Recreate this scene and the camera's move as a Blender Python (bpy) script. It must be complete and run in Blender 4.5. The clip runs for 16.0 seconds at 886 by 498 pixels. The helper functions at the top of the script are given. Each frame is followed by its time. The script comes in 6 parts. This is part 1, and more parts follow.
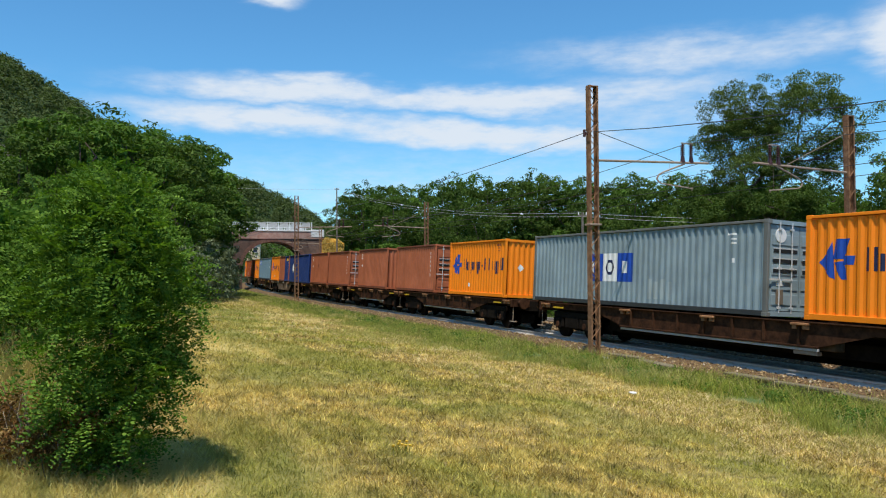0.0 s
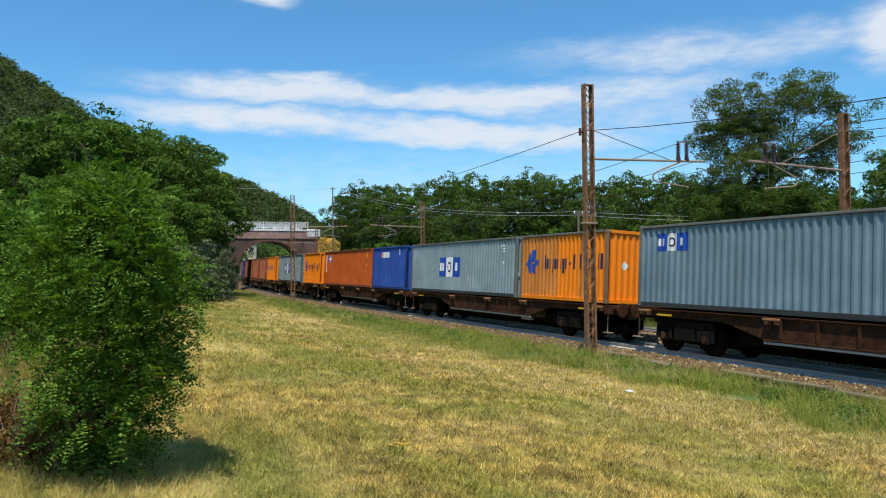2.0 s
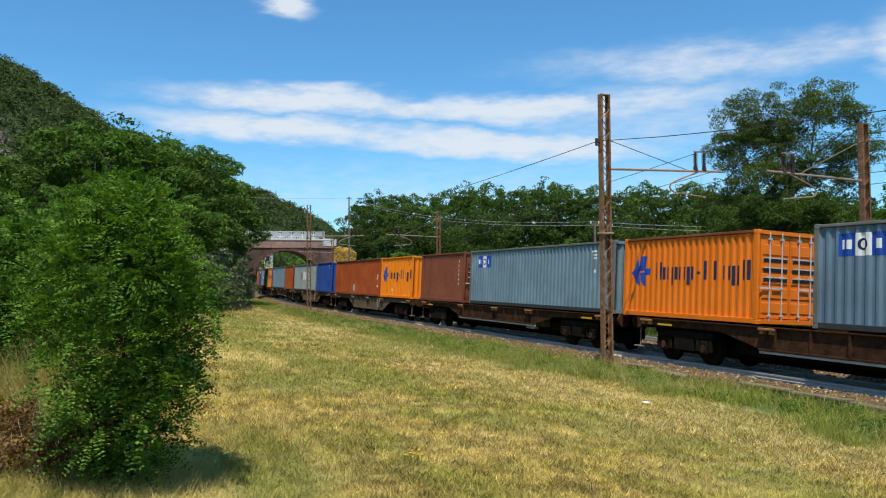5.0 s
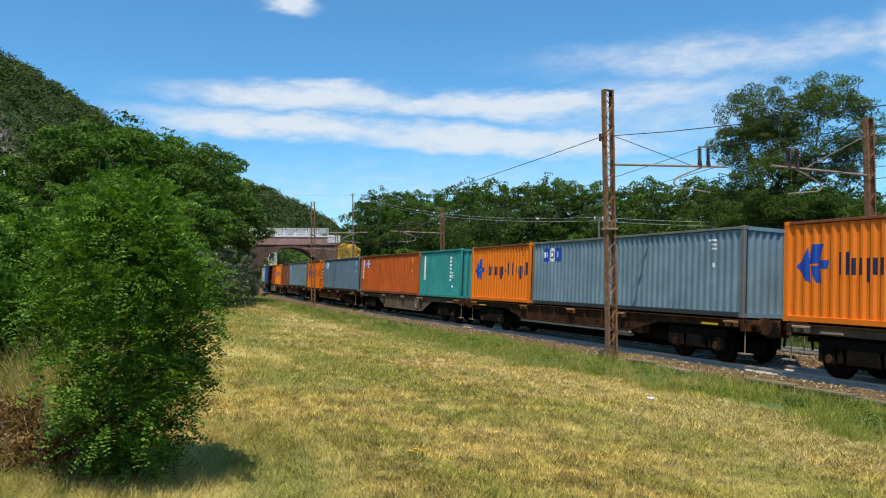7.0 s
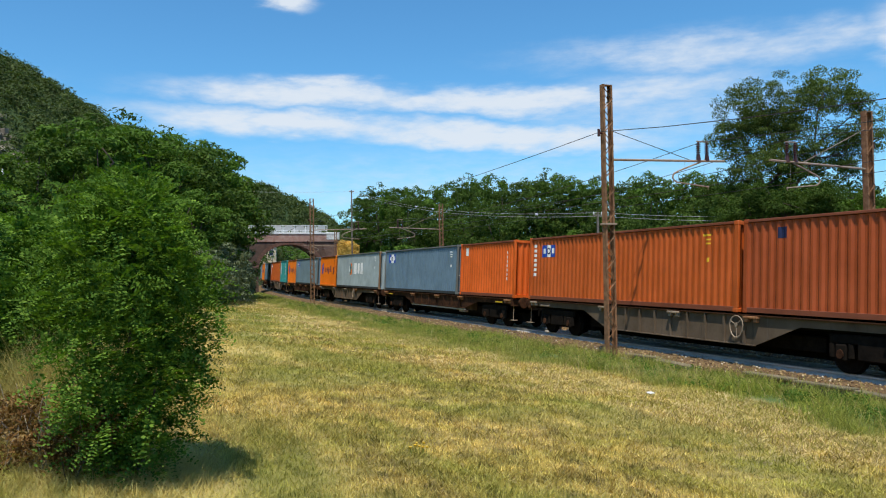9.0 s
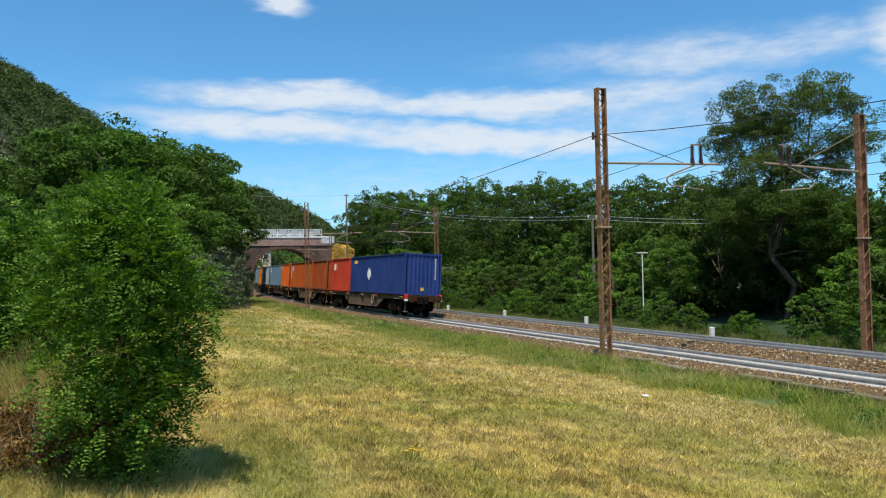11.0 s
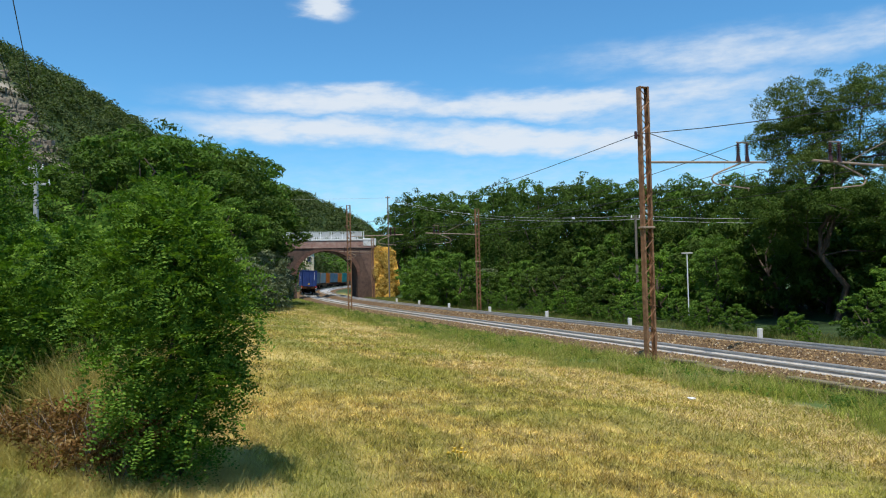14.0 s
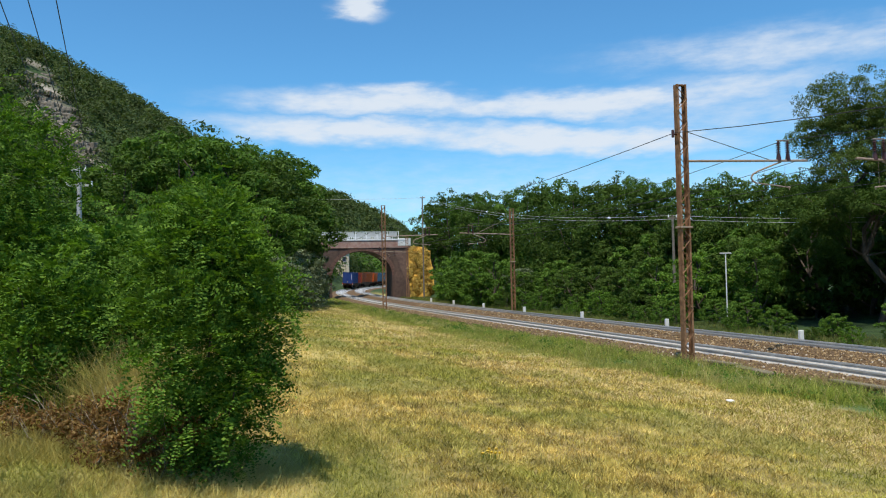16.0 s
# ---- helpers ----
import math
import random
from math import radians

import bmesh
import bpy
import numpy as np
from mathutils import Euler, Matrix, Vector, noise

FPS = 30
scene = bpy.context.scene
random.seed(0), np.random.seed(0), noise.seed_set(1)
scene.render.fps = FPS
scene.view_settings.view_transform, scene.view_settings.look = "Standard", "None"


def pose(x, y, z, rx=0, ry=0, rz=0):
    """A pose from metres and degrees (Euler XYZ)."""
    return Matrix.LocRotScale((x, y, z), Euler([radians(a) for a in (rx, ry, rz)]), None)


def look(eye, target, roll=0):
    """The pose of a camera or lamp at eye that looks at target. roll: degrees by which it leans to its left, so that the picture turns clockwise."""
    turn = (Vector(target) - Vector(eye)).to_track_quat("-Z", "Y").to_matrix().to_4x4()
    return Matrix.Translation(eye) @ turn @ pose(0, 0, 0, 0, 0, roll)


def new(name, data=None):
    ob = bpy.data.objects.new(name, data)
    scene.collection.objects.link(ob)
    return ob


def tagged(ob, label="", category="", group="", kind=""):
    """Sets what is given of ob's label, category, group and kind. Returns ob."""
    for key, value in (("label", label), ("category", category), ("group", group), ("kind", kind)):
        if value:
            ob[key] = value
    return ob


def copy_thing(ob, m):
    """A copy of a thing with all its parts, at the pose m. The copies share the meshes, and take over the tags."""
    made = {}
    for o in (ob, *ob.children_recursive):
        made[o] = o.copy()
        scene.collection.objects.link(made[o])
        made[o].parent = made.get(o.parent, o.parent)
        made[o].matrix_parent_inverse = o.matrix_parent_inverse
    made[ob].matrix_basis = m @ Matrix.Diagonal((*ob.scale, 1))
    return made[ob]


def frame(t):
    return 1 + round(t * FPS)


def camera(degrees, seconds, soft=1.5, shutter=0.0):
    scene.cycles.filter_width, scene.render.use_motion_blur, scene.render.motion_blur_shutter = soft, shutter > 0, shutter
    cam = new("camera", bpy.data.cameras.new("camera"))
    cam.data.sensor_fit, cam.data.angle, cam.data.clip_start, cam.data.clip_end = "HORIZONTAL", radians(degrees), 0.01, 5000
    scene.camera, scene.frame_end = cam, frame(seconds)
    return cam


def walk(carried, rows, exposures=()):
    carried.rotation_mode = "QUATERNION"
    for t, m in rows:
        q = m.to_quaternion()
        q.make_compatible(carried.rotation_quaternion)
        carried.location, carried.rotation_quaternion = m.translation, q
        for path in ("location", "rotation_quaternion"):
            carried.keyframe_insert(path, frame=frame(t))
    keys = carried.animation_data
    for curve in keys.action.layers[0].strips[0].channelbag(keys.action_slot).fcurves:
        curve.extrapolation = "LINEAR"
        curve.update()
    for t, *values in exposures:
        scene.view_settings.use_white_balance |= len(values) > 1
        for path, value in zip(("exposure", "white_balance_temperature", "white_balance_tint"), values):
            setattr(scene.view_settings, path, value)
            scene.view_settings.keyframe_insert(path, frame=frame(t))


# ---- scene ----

# ---------- camera ----------
EYE = (0.0, 0.0, 2.6)          # metres, z = 0 at the rail heads
cam = camera(60.28, 16.0, soft=1.1, shutter=0.0)
VIEW = [(0, 91.38, 0.295, 0.007), (0.5, 91.314, 0.115, 0.124), (1, 91.207, 0.185, 0.346), (1.5, 91.179, 0.53, 0.142), (2, 91.314, 0.526, -0.269), (2.5, 91.599, 0.521, -0.152), (3, 91.87, 0.443, -0.031), (3.5, 92.1, 0.325, 0.195), (4, 92.122, 0.162, 0.671), (6.5, 91.847, 0.482, 1.11), (7, 91.777, 0.511, 1.211), (7.5, 91.771, 0.553, 1.187), (8, 91.632, 0.746, 1.329), (8.5, 91.546, 0.804, 1.42), (9, 91.487, 0.834, 1.151), (11.5, 91.828, 1.036, 0.757), (12, 91.88, 1.005, 1.118), (12.5, 91.834, 1.053, 1.428), (13, 91.874, 1.117, 1.879), (13.5, 91.89, 1.277, 2.856), (14, 91.929, 1.274, 3.89), (14.5, 91.948, 1.261, 4.743), (15, 91.944, 1.212, 5.457), (15.5, 91.997, 1.135, 6.05), (16, 91.98, 1.165, 6.472)]
VIEW.insert(9, (5.2, 92.03, 0.32, 0.93))
VIEW.insert(16, (10.2, 91.62, 0.95, 0.86))
walk(cam, [(t, pose(*EYE, rx, ry, rz)) for t, rx, ry, rz in VIEW])

# ---------- light ----------
SUN_UP, SUN_TURN = 68.5, 186.5      # elevation; clockwise from +y


def make_world():
    world = bpy.data.worlds.new("sky")
    world.use_nodes = True
    scene.world = world
    nt = world.node_tree
    nt.nodes.clear()
    out = nt.nodes.new("ShaderNodeOutputWorld")
    bg = nt.nodes.new("ShaderNodeBackground")
    sky = nt.nodes.new("ShaderNodeTexSky")
    sky.sky_type = "NISHITA"
    sky.sun_disc = False
    sky.sun_elevation, sky.sun_rotation = radians(SUN_UP), radians(SUN_TURN)
    sky.altitude, sky.air_density, sky.dust_density, sky.ozone_density = 250, 1.0, 0.3, 3.0
    bg.inputs["Strength"].default_value = 0.135

    def calc(op, a, b=None, c=None):
        m = nt.nodes.new("ShaderNodeMath")
        m.operation = op
        for k, v in enumerate((a, b, c)):
            if isinstance(v, (int, float)):
                m.inputs[k].default_value = v
            elif v is not None:
                nt.links.new(v, m.inputs[k])
        return m.outputs[0]

    co = nt.nodes.new("ShaderNodeTexCoord").outputs["Generated"]
    sep = nt.nodes.new("ShaderNodeSeparateXYZ")
    nt.links.new(co, sep.inputs[0])
    az = calc("MULTIPLY", calc("ARCTAN2", sep.outputs[0], sep.outputs[1]), 57.2958)
    el = calc("MULTIPLY", calc("ARCSINE", sep.outputs[2]), 57.2958)
    flat = nt.nodes.new("ShaderNodeCombineXYZ")
    nt.links.new(az, flat.inputs[0])
    nt.links.new(calc("MULTIPLY", el, 3.2), flat.inputs[1])

    def cloud_noise(scale, detail, rough):
        n = nt.nodes.new("ShaderNodeTexNoise")
        n.inputs["Scale"].default_value, n.inputs["Detail"].default_value, n.inputs["Roughness"].default_value = scale, detail, rough
        nt.links.new(flat.outputs[0], n.inputs["Vector"])
        return n.outputs["Fac"]
    soft, wisp = cloud_noise(0.16, 6, 0.55), cloud_noise(0.5, 8, 0.6)
    wob = calc("MULTIPLY", calc("SUBTRACT", soft, 0.5), 2.6)
    el_w, az_w = calc("ADD", el, wob), calc("ADD", az, calc("MULTIPLY", wob, 2.0))
    total = None
    # banks of cloud: azimuth, elevation, half widths, tilt, weight
    for a0, e0, ra, re, tilt, wgt in ((-11.0, 12.95, 10.5, 1.0, -0.01, 1.0), (3.0, 12.35, 14.5, 1.0, -0.03, 1.0), (-13.0, 10.85, 11.0, 1.1, -0.03, 1.05), (3.0, 9.75, 13.0, 1.15, -0.05, 1.05),
                                      (17.5, 14.9, 13.0, 1.6, -0.03, 0.66), (26.0, 14.8, 9.0, 1.3, 0.0, 0.62), (14.0, 12.6, 9.0, 1.3, 0.03, 0.7), (31.5, 14.6, 3.2, 2.2, 0.0, 1.1), (-12.2, 19.6, 2.1, 0.85, 0.0, 1.2), (15.0, 11.0, 14.0, 2.8, 0.0, 0.5), (-4.0, 11.8, 21.0, 3.0, 0.0, 0.22),
                                      (0.0, 5.5, 45.0, 4.2, 0.0, 0.46), (-30.0, 12.8, 5.0, 1.2, 0.0, 0.25), (80.0, 20.0, 30.0, 4.0, 0.0, 0.7), (-110.0, 24.0, 30.0, 5.0, 0.0, 0.7), (170.0, 30.0, 40.0, 6.0, 0.0, 0.6)):
        da = calc("SUBTRACT", az_w, a0)
        de = calc("SUBTRACT", calc("SUBTRACT", el_w, e0), calc("MULTIPLY", da, tilt))
        q = calc("ADD", calc("POWER", calc("DIVIDE", da, ra), 2.0), calc("POWER", calc("ABSOLUTE", calc("DIVIDE", de, re)), 2.0))
        v = calc("MULTIPLY", calc("EXPONENT", calc("MULTIPLY", q, -0.9)), wgt)
        total = v if total is None else calc("MAXIMUM", total, v)
    dens = calc("MULTIPLY", total, calc("ADD", 0.45, calc("MULTIPLY", wisp, 1.05)))
    ramp_node = nt.nodes.new("ShaderNodeMapRange")
    ramp_node.interpolation_type = "SMOOTHSTEP"
    for k, v in ((1, 0.12), (2, 0.98), (3, 0.0), (4, 0.93)):
        ramp_node.inputs[k].default_value = v
    nt.links.new(dens, ramp_node.inputs[0])
    tint = nt.nodes.new("ShaderNodeMix")
    tint.data_type, tint.blend_type = "RGBA", "MULTIPLY"
    tint.inputs[0].default_value = 1.0
    tint.inputs[7].default_value = (0.54, 1.02, 1.22, 1)
    nt.links.new(sky.outputs[0], tint.inputs[6])
    blend = nt.nodes.new("ShaderNodeMix")
    blend.data_type = "RGBA"
    blend.inputs[7].default_value = (5.6, 6.1, 6.7, 1)
    nt.links.new(ramp_node.outputs[0], blend.inputs[0])
    nt.links.new(tint.outputs[2], blend.inputs[6])
    nt.links.new(blend.outputs[2], bg.inputs["Color"])
    nt.links.new(bg.outputs[0], out.inputs[0])


make_world()
sun = new("sun", bpy.data.lights.new("sun", "SUN"))
sun.data.energy, sun.data.angle, sun.data.color = 5.0, radians(0.53), (1.0, 0.935, 0.82)
sx = math.sin(radians(SUN_TURN)) * math.cos(radians(SUN_UP))
sy = math.cos(radians(SUN_TURN)) * math.cos(radians(SUN_UP))
sun.matrix_world = look((0, 0, 60), (-sx, -sy, 60 - math.sin(radians(SUN_UP))))
scene.view_settings.exposure = 0.0


# ---------- materials ----------
def ramp(nt, fac, stops):
    r = nt.nodes.new("ShaderNodeValToRGB")
    while len(r.color_ramp.elements) < len(stops):
        r.color_ramp.elements.new(0.5)
    for e, (p, c) in zip(r.color_ramp.elements, stops):
        e.position, e.color = p, (*c, 1)
    nt.links.new(fac, r.inputs["Fac"])
    return r.outputs["Color"]


def mix(nt, fac, a, b, kind="MIX"):
    m = nt.nodes.new("ShaderNodeMix")
    m.data_type, m.blend_type = "RGBA", kind
    for key, v in ((0, fac), (6, a), (7, b)):
        if isinstance(v, (int, float)):
            m.inputs[key].default_value = v
        elif isinstance(v, tuple):
            m.inputs[key].default_value = (*v, 1)
        else:
            nt.links.new(v, m.inputs[key])
    return m.outputs[2]


def noise_at(nt, scale, detail=6, rough=0.6, stretch=None, space="Object", turn=0.0):
    co = nt.nodes.new("ShaderNodeTexCoord").outputs[space]
    if stretch:
        mp = nt.nodes.new("ShaderNodeMapping")
        mp.inputs["Scale"].default_value = stretch
        if turn:
            spin = nt.nodes.new("ShaderNodeMapping")
            spin.inputs["Rotation"].default_value = (0, 0, turn)
            nt.links.new(co, spin.inputs["Vector"])
            co = spin.outputs[0]
        nt.links.new(co, mp.inputs["Vector"])
        co = mp.outputs[0]
    n = nt.nodes.new("ShaderNodeTexNoise")
    n.inputs["Scale"].default_value, n.inputs["Detail"].default_value = scale, detail
    n.inputs["Roughness"].default_value = rough
    nt.links.new(co, n.inputs["Vector"])
    return n.outputs["Fac"]


def material(name, rough=0.6, metal=0.0):
    m = bpy.data.materials.new(name)
    m.use_nodes = True
    b = m.node_tree.nodes["Principled BSDF"]
    b.inputs["Roughness"].default_value, b.inputs["Metallic"].default_value = rough, metal
    b.inputs["Specular IOR Level"].default_value = 0.35
    return m, m.node_tree, b


def bump(nt, b, height, strength=0.3, distance=0.02):
    n = nt.nodes.new("ShaderNodeBump")
    n.inputs["Strength"].default_value, n.inputs["Distance"].default_value = strength, distance
    nt.links.new(height, n.inputs["Height"])
    nt.links.new(n.outputs[0], b.inputs["Normal"])


def speckled(name, c1, c2, scale=4.0, rough=0.7, metal=0.0, relief=0.2, dist=0.01, big=0.4, gloss=0.35):
    """Two colours mixed by noise at two scales, with a fine relief."""
    m, nt, b = material(name, rough, metal)
    b.inputs["Specular IOR Level"].default_value = gloss
    fine, wide = noise_at(nt, scale, 8, 0.7), noise_at(nt, scale * 0.13, 4)
    c = ramp(nt, fine, [(0.3, c1), (0.7, c2)])
    dark = tuple(v * 0.72 for v in c1)
    f = ramp(nt, wide, [(0.42, (0, 0, 0)), (0.7, (big, big, big))])
    nt.links.new(mix(nt, f, c, dark), b.inputs["Base Color"])
    bump(nt, b, fine, relief, dist)
    return m


def paint(name, colour, rust=(0.16, 0.06, 0.025), wear=0.5, fade=0.25, rough=0.48):
    """Old container paint: faded patches, vertical streaks, scuffs and rust spots."""
    m, nt, b = material(name, rough)
    info = nt.nodes.new("ShaderNodeObjectInfo").outputs["Random"]
    pale = tuple(min(1, v * (1 + fade) + 0.05 * fade) for v in colour)
    deep = tuple(v * (1 - fade * 0.7) for v in colour)
    c = ramp(nt, noise_at(nt, 0.8, 5), [(0.3, deep), (0.7, pale)])
    c = mix(nt, ramp(nt, info, [(0.0, (0.0,) * 3), (1.0, (0.22,) * 3)]), c, deep)
    streak = noise_at(nt, 3.2, 8, 0.75, (1.0, 1.0, 0.07))
    c = mix(nt, ramp(nt, streak, [(0.56, (0, 0, 0)), (0.70, (wear * 0.7,) * 3)]), c, tuple(v * 0.42 + 0.012 for v in colour))
    light = noise_at(nt, 5.1, 6, 0.7, (1.0, 1.0, 0.1))
    c = mix(nt, ramp(nt, light, [(0.60, (0, 0, 0)), (0.74, (wear * 0.4,) * 3)]), c, tuple(v * 0.75 + 0.11 for v in colour))
    spots = ramp(nt, noise_at(nt, 7.0, 10, 0.78), [(0.63, (0, 0, 0)), (0.70, (min(1.0, wear * 1.3),) * 3)])
    c = mix(nt, spots, c, rust)
    nt.links.new(c, b.inputs["Base Color"])
    nt.links.new(ramp(nt, noise_at(nt, 5, 4), [(0.3, (rough - 0.08,) * 3), (0.7, (rough + 0.22,) * 3)]), b.inputs["Roughness"])
    bump(nt, b, noise_at(nt, 2.5, 5), 0.2, 0.02)
    return m


def leaf(name, c1, c2, c3=None):
    """Leaves: colour differs leaf by leaf, light shines through a little."""
    m, nt, b = material(name, 0.7)
    g = nt.nodes.new("ShaderNodeNewGeometry")
    stops = [(0.0, c1), (0.6, c2), (1.0, c3 or c2)]
    c = ramp(nt, g.outputs["Random Per Island"], stops)
    c = mix(nt, ramp(nt, noise_at(nt, 0.35, 3), [(0.35, (0, 0, 0)), (0.65, (0.6,) * 3)]), c, tuple(v * 0.6 for v in c1))
    nt.links.new(c, b.inputs["Base Color"])
    b.inputs["Specular IOR Level"].default_value = 0.12
    t = nt.nodes.new("ShaderNodeBsdfTranslucent")
    nt.links.new(mix(nt, 1.0, c, (1.0, 1.15, 0.45), "MULTIPLY"), t.inputs["Color"])
    s = nt.nodes.new("ShaderNodeMixShader")
    s.inputs[0].default_value = 0.32
    nt.links.new(b.outputs[0], s.inputs[1])
    nt.links.new(t.outputs[0], s.inputs[2])
    nt.links.new(s.outputs[0], nt.nodes["Material Output"].inputs["Surface"])
    return m


GREY = paint("grey_paint", (0.23, 0.30, 0.33), wear=0.5)
GREY_MID = paint("blue_grey_paint", (0.155, 0.235, 0.285), wear=0.5)
GREY_DARK = paint("slate_paint", (0.12, 0.19, 0.25), wear=0.35)
POST_RUST = paint("rust_stained_paint", (0.24, 0.14, 0.075), wear=0.9)
GREY_WORN = paint("worn_grey_paint", (0.15, 0.155, 0.145), wear=0.9)
GREY_PALE = paint("pale_grey_paint", (0.30, 0.36, 0.37), wear=0.5)
ORANGE = paint("orange_paint", (0.82, 0.19, 0.006), wear=0.5, fade=0.12)
AMBER = paint("amber_paint", (0.93, 0.245, 0.005), wear=0.35, fade=0.1)
RUST_RED = paint("red_brown_paint", (0.36, 0.068, 0.012), wear=0.55)
RUST_DARK = paint("dark_brown_paint", (0.21, 0.058, 0.026), wear=0.6)
BROWN = paint("faded_brown_paint", (0.37, 0.105, 0.042), wear=0.5, rough=0.6)
VERMILION = paint("orange_red_paint", (0.68, 0.115, 0.008), wear=0.4)
OXIDE = paint("oxide_orange_paint", (0.50, 0.095, 0.010), wear=0.5)
FADED = paint("faded_orange_paint", (0.58, 0.20, 0.032), wear=0.9)
BLUE = paint("blue_paint", (0.02, 0.075, 0.33), wear=0.3)
NAVY = paint("navy_paint", (0.014, 0.04, 0.17), wear=0.3)
TEAL = paint("teal_paint", (0.03, 0.26, 0.24), wear=0.45)
RED = paint("red_paint", (0.52, 0.05, 0.02), wear=0.3)
WHITE = speckled("white_paint", (0.72, 0.73, 0.72), (0.85, 0.86, 0.85), 8, 0.5, big=0.2)
MARK_BLUE = speckled("mark_blue", (0.012, 0.06, 0.36), (0.02, 0.085, 0.44), 6, 0.45, big=0.3)
MARK_NAVY = speckled("mark_navy", (0.012, 0.016, 0.05), (0.02, 0.03, 0.10), 6, 0.5)
MARK_YELLOW = speckled("mark_yellow", (0.75, 0.45, 0.02), (0.85, 0.55, 0.04), 6, 0.5)
MARK_GREEN = speckled("mark_green", (0.01, 0.10, 0.07), (0.02, 0.16, 0.11), 6, 0.5)
MARK_ORANGE = speckled("mark_orange", (0.70, 0.17, 0.02), (0.85, 0.26, 0.05), 6, 0.5)
MARK_RED = speckled("mark_red", (0.45, 0.03, 0.03), (0.6, 0.07, 0.05), 6, 0.5)
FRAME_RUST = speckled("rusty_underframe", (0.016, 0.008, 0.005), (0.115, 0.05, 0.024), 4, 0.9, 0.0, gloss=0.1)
FRAME_GREY = paint("dusty_underframe", (0.115, 0.078, 0.046), (0.022, 0.013, 0.008), 1.3, 0.4, 0.9)
BOX_GREY = speckled("dusty_box_panel", (0.10, 0.09, 0.065), (0.19, 0.17, 0.13), 3, 0.85)
BRACKET = speckled("rusty_bracket", (0.20, 0.08, 0.03), (0.48, 0.24, 0.11), 6, 0.85)
# Oily steel taken near black, with the shade under the wagons in it.
BLACK = speckled("oily_shaded_steel", (0.005, 0.004, 0.003), (0.020, 0.015, 0.011), 5, 0.9, 0.0, gloss=0.08)
YELLOW = speckled("yellow_lever_paint", (0.75, 0.48, 0.02), (0.6, 0.35, 0.02), 9, 0.6)
SEAL = speckled("dark_seal", (0.025, 0.03, 0.032), (0.05, 0.055, 0.055), 5, 0.8)
STEEL = speckled("galvanised_rod", (0.55, 0.56, 0.56), (0.72, 0.72, 0.72), 9, 0.5, 0.2)
VENT = speckled("black_vent", (0.008, 0.009, 0.01), (0.02, 0.021, 0.022), 5, 0.8)
DATA_PLATE = speckled("brown_data_plate", (0.13, 0.10, 0.07), (0.22, 0.17, 0.12), 6, 0.7)
LAMP_RED = speckled("tail_lamp_red", (0.6, 0.03, 0.02), (0.7, 0.05, 0.03), 9, 0.3)
POLE_RUST = speckled("rusty_lattice", (0.14, 0.062, 0.030), (0.42, 0.235, 0.125), 5, 0.85, 0.2, 0.4)
TUBE = speckled("weathered_tube", (0.26, 0.18, 0.12), (0.45, 0.36, 0.27), 6, 0.7, 0.2)
PANEL = speckled("pale_grey_panel", (0.42, 0.43, 0.42), (0.58, 0.59, 0.58), 5, 0.6)
CABLE = speckled("pale_cable", (0.42, 0.42, 0.40), (0.6, 0.6, 0.58), 20, 0.6)
WIRE = speckled("copper_wire", (0.05, 0.05, 0.05), (0.11, 0.10, 0.09), 20, 0.5, 0.6)
CERAMIC = speckled("brown_ceramic", (0.05, 0.022, 0.02), (0.09, 0.04, 0.035), 20, 0.15)
# Warm pale tone that offsets the blue skylight on the rail sides.
RAIL_SIDE = speckled("pale_rail", (0.33, 0.30, 0.265), (0.58, 0.535, 0.475), 9, 0.7, 0.0, big=0.2)
RAIL_TOP = speckled("polished_rail", (0.55, 0.53, 0.50), (0.70, 0.68, 0.65), 12, 0.5, 0.6, 0.05)
SLEEPER = speckled("sleeper_concrete_new", (0.42, 0.42, 0.41), (0.64, 0.64, 0.63), 7, 0.85, 0, 0.4)
CONCRETE = speckled("sleeper_concrete", (0.34, 0.335, 0.32), (0.56, 0.55, 0.53), 7, 0.85, 0, 0.4)
BALLAST = speckled("ballast_stone", (0.05, 0.028, 0.013), (0.24, 0.15, 0.07), 11, 0.95, 0, 1.0, 0.05)
# Oily stone, darkened and dulled further to stand in for the train's shade.
BALLAST_OIL_SHADE = speckled("oily_shaded_ballast", (0.010, 0.007, 0.005), (0.05, 0.035, 0.024), 11, 1.0, 0, 1.0, 0.05, gloss=0.03)
BRICK = speckled("old_brick", (0.10, 0.05, 0.036), (0.20, 0.11, 0.08), 2.2, 0.9, 0, 0.6, 0.03)
BRICK_DARK = speckled("sooty_brick", (0.055, 0.034, 0.027), (0.15, 0.092, 0.068), 2.0, 0.9, 0, 0.6, 0.03)
PLASTER = speckled("worn_parapet_render", (0.26, 0.12, 0.085), (0.46, 0.33, 0.28), 1.6, 0.9, 0, 0.5, 0.02)
COPING = speckled("pale_coping", (0.62, 0.62, 0.60), (0.80, 0.80, 0.78), 3, 0.85)
OCHRE = speckled("ochre_bank", (0.42, 0.22, 0.03), (0.72, 0.42, 0.08), 0.9, 0.95, 0, 0.8, 0.08)
BARK = speckled("bark", (0.06, 0.045, 0.035), (0.15, 0.115, 0.09), 6, 0.95, 0, 0.9, 0.03)
HOUSE_WALL = speckled("cream_house_wall", (0.62, 0.52, 0.38), (0.74, 0.64, 0.48), 0.8, 0.9)
ROOF_TILE = speckled("clay_roof", (0.30, 0.12, 0.07), (0.42, 0.19, 0.11), 3, 0.9)
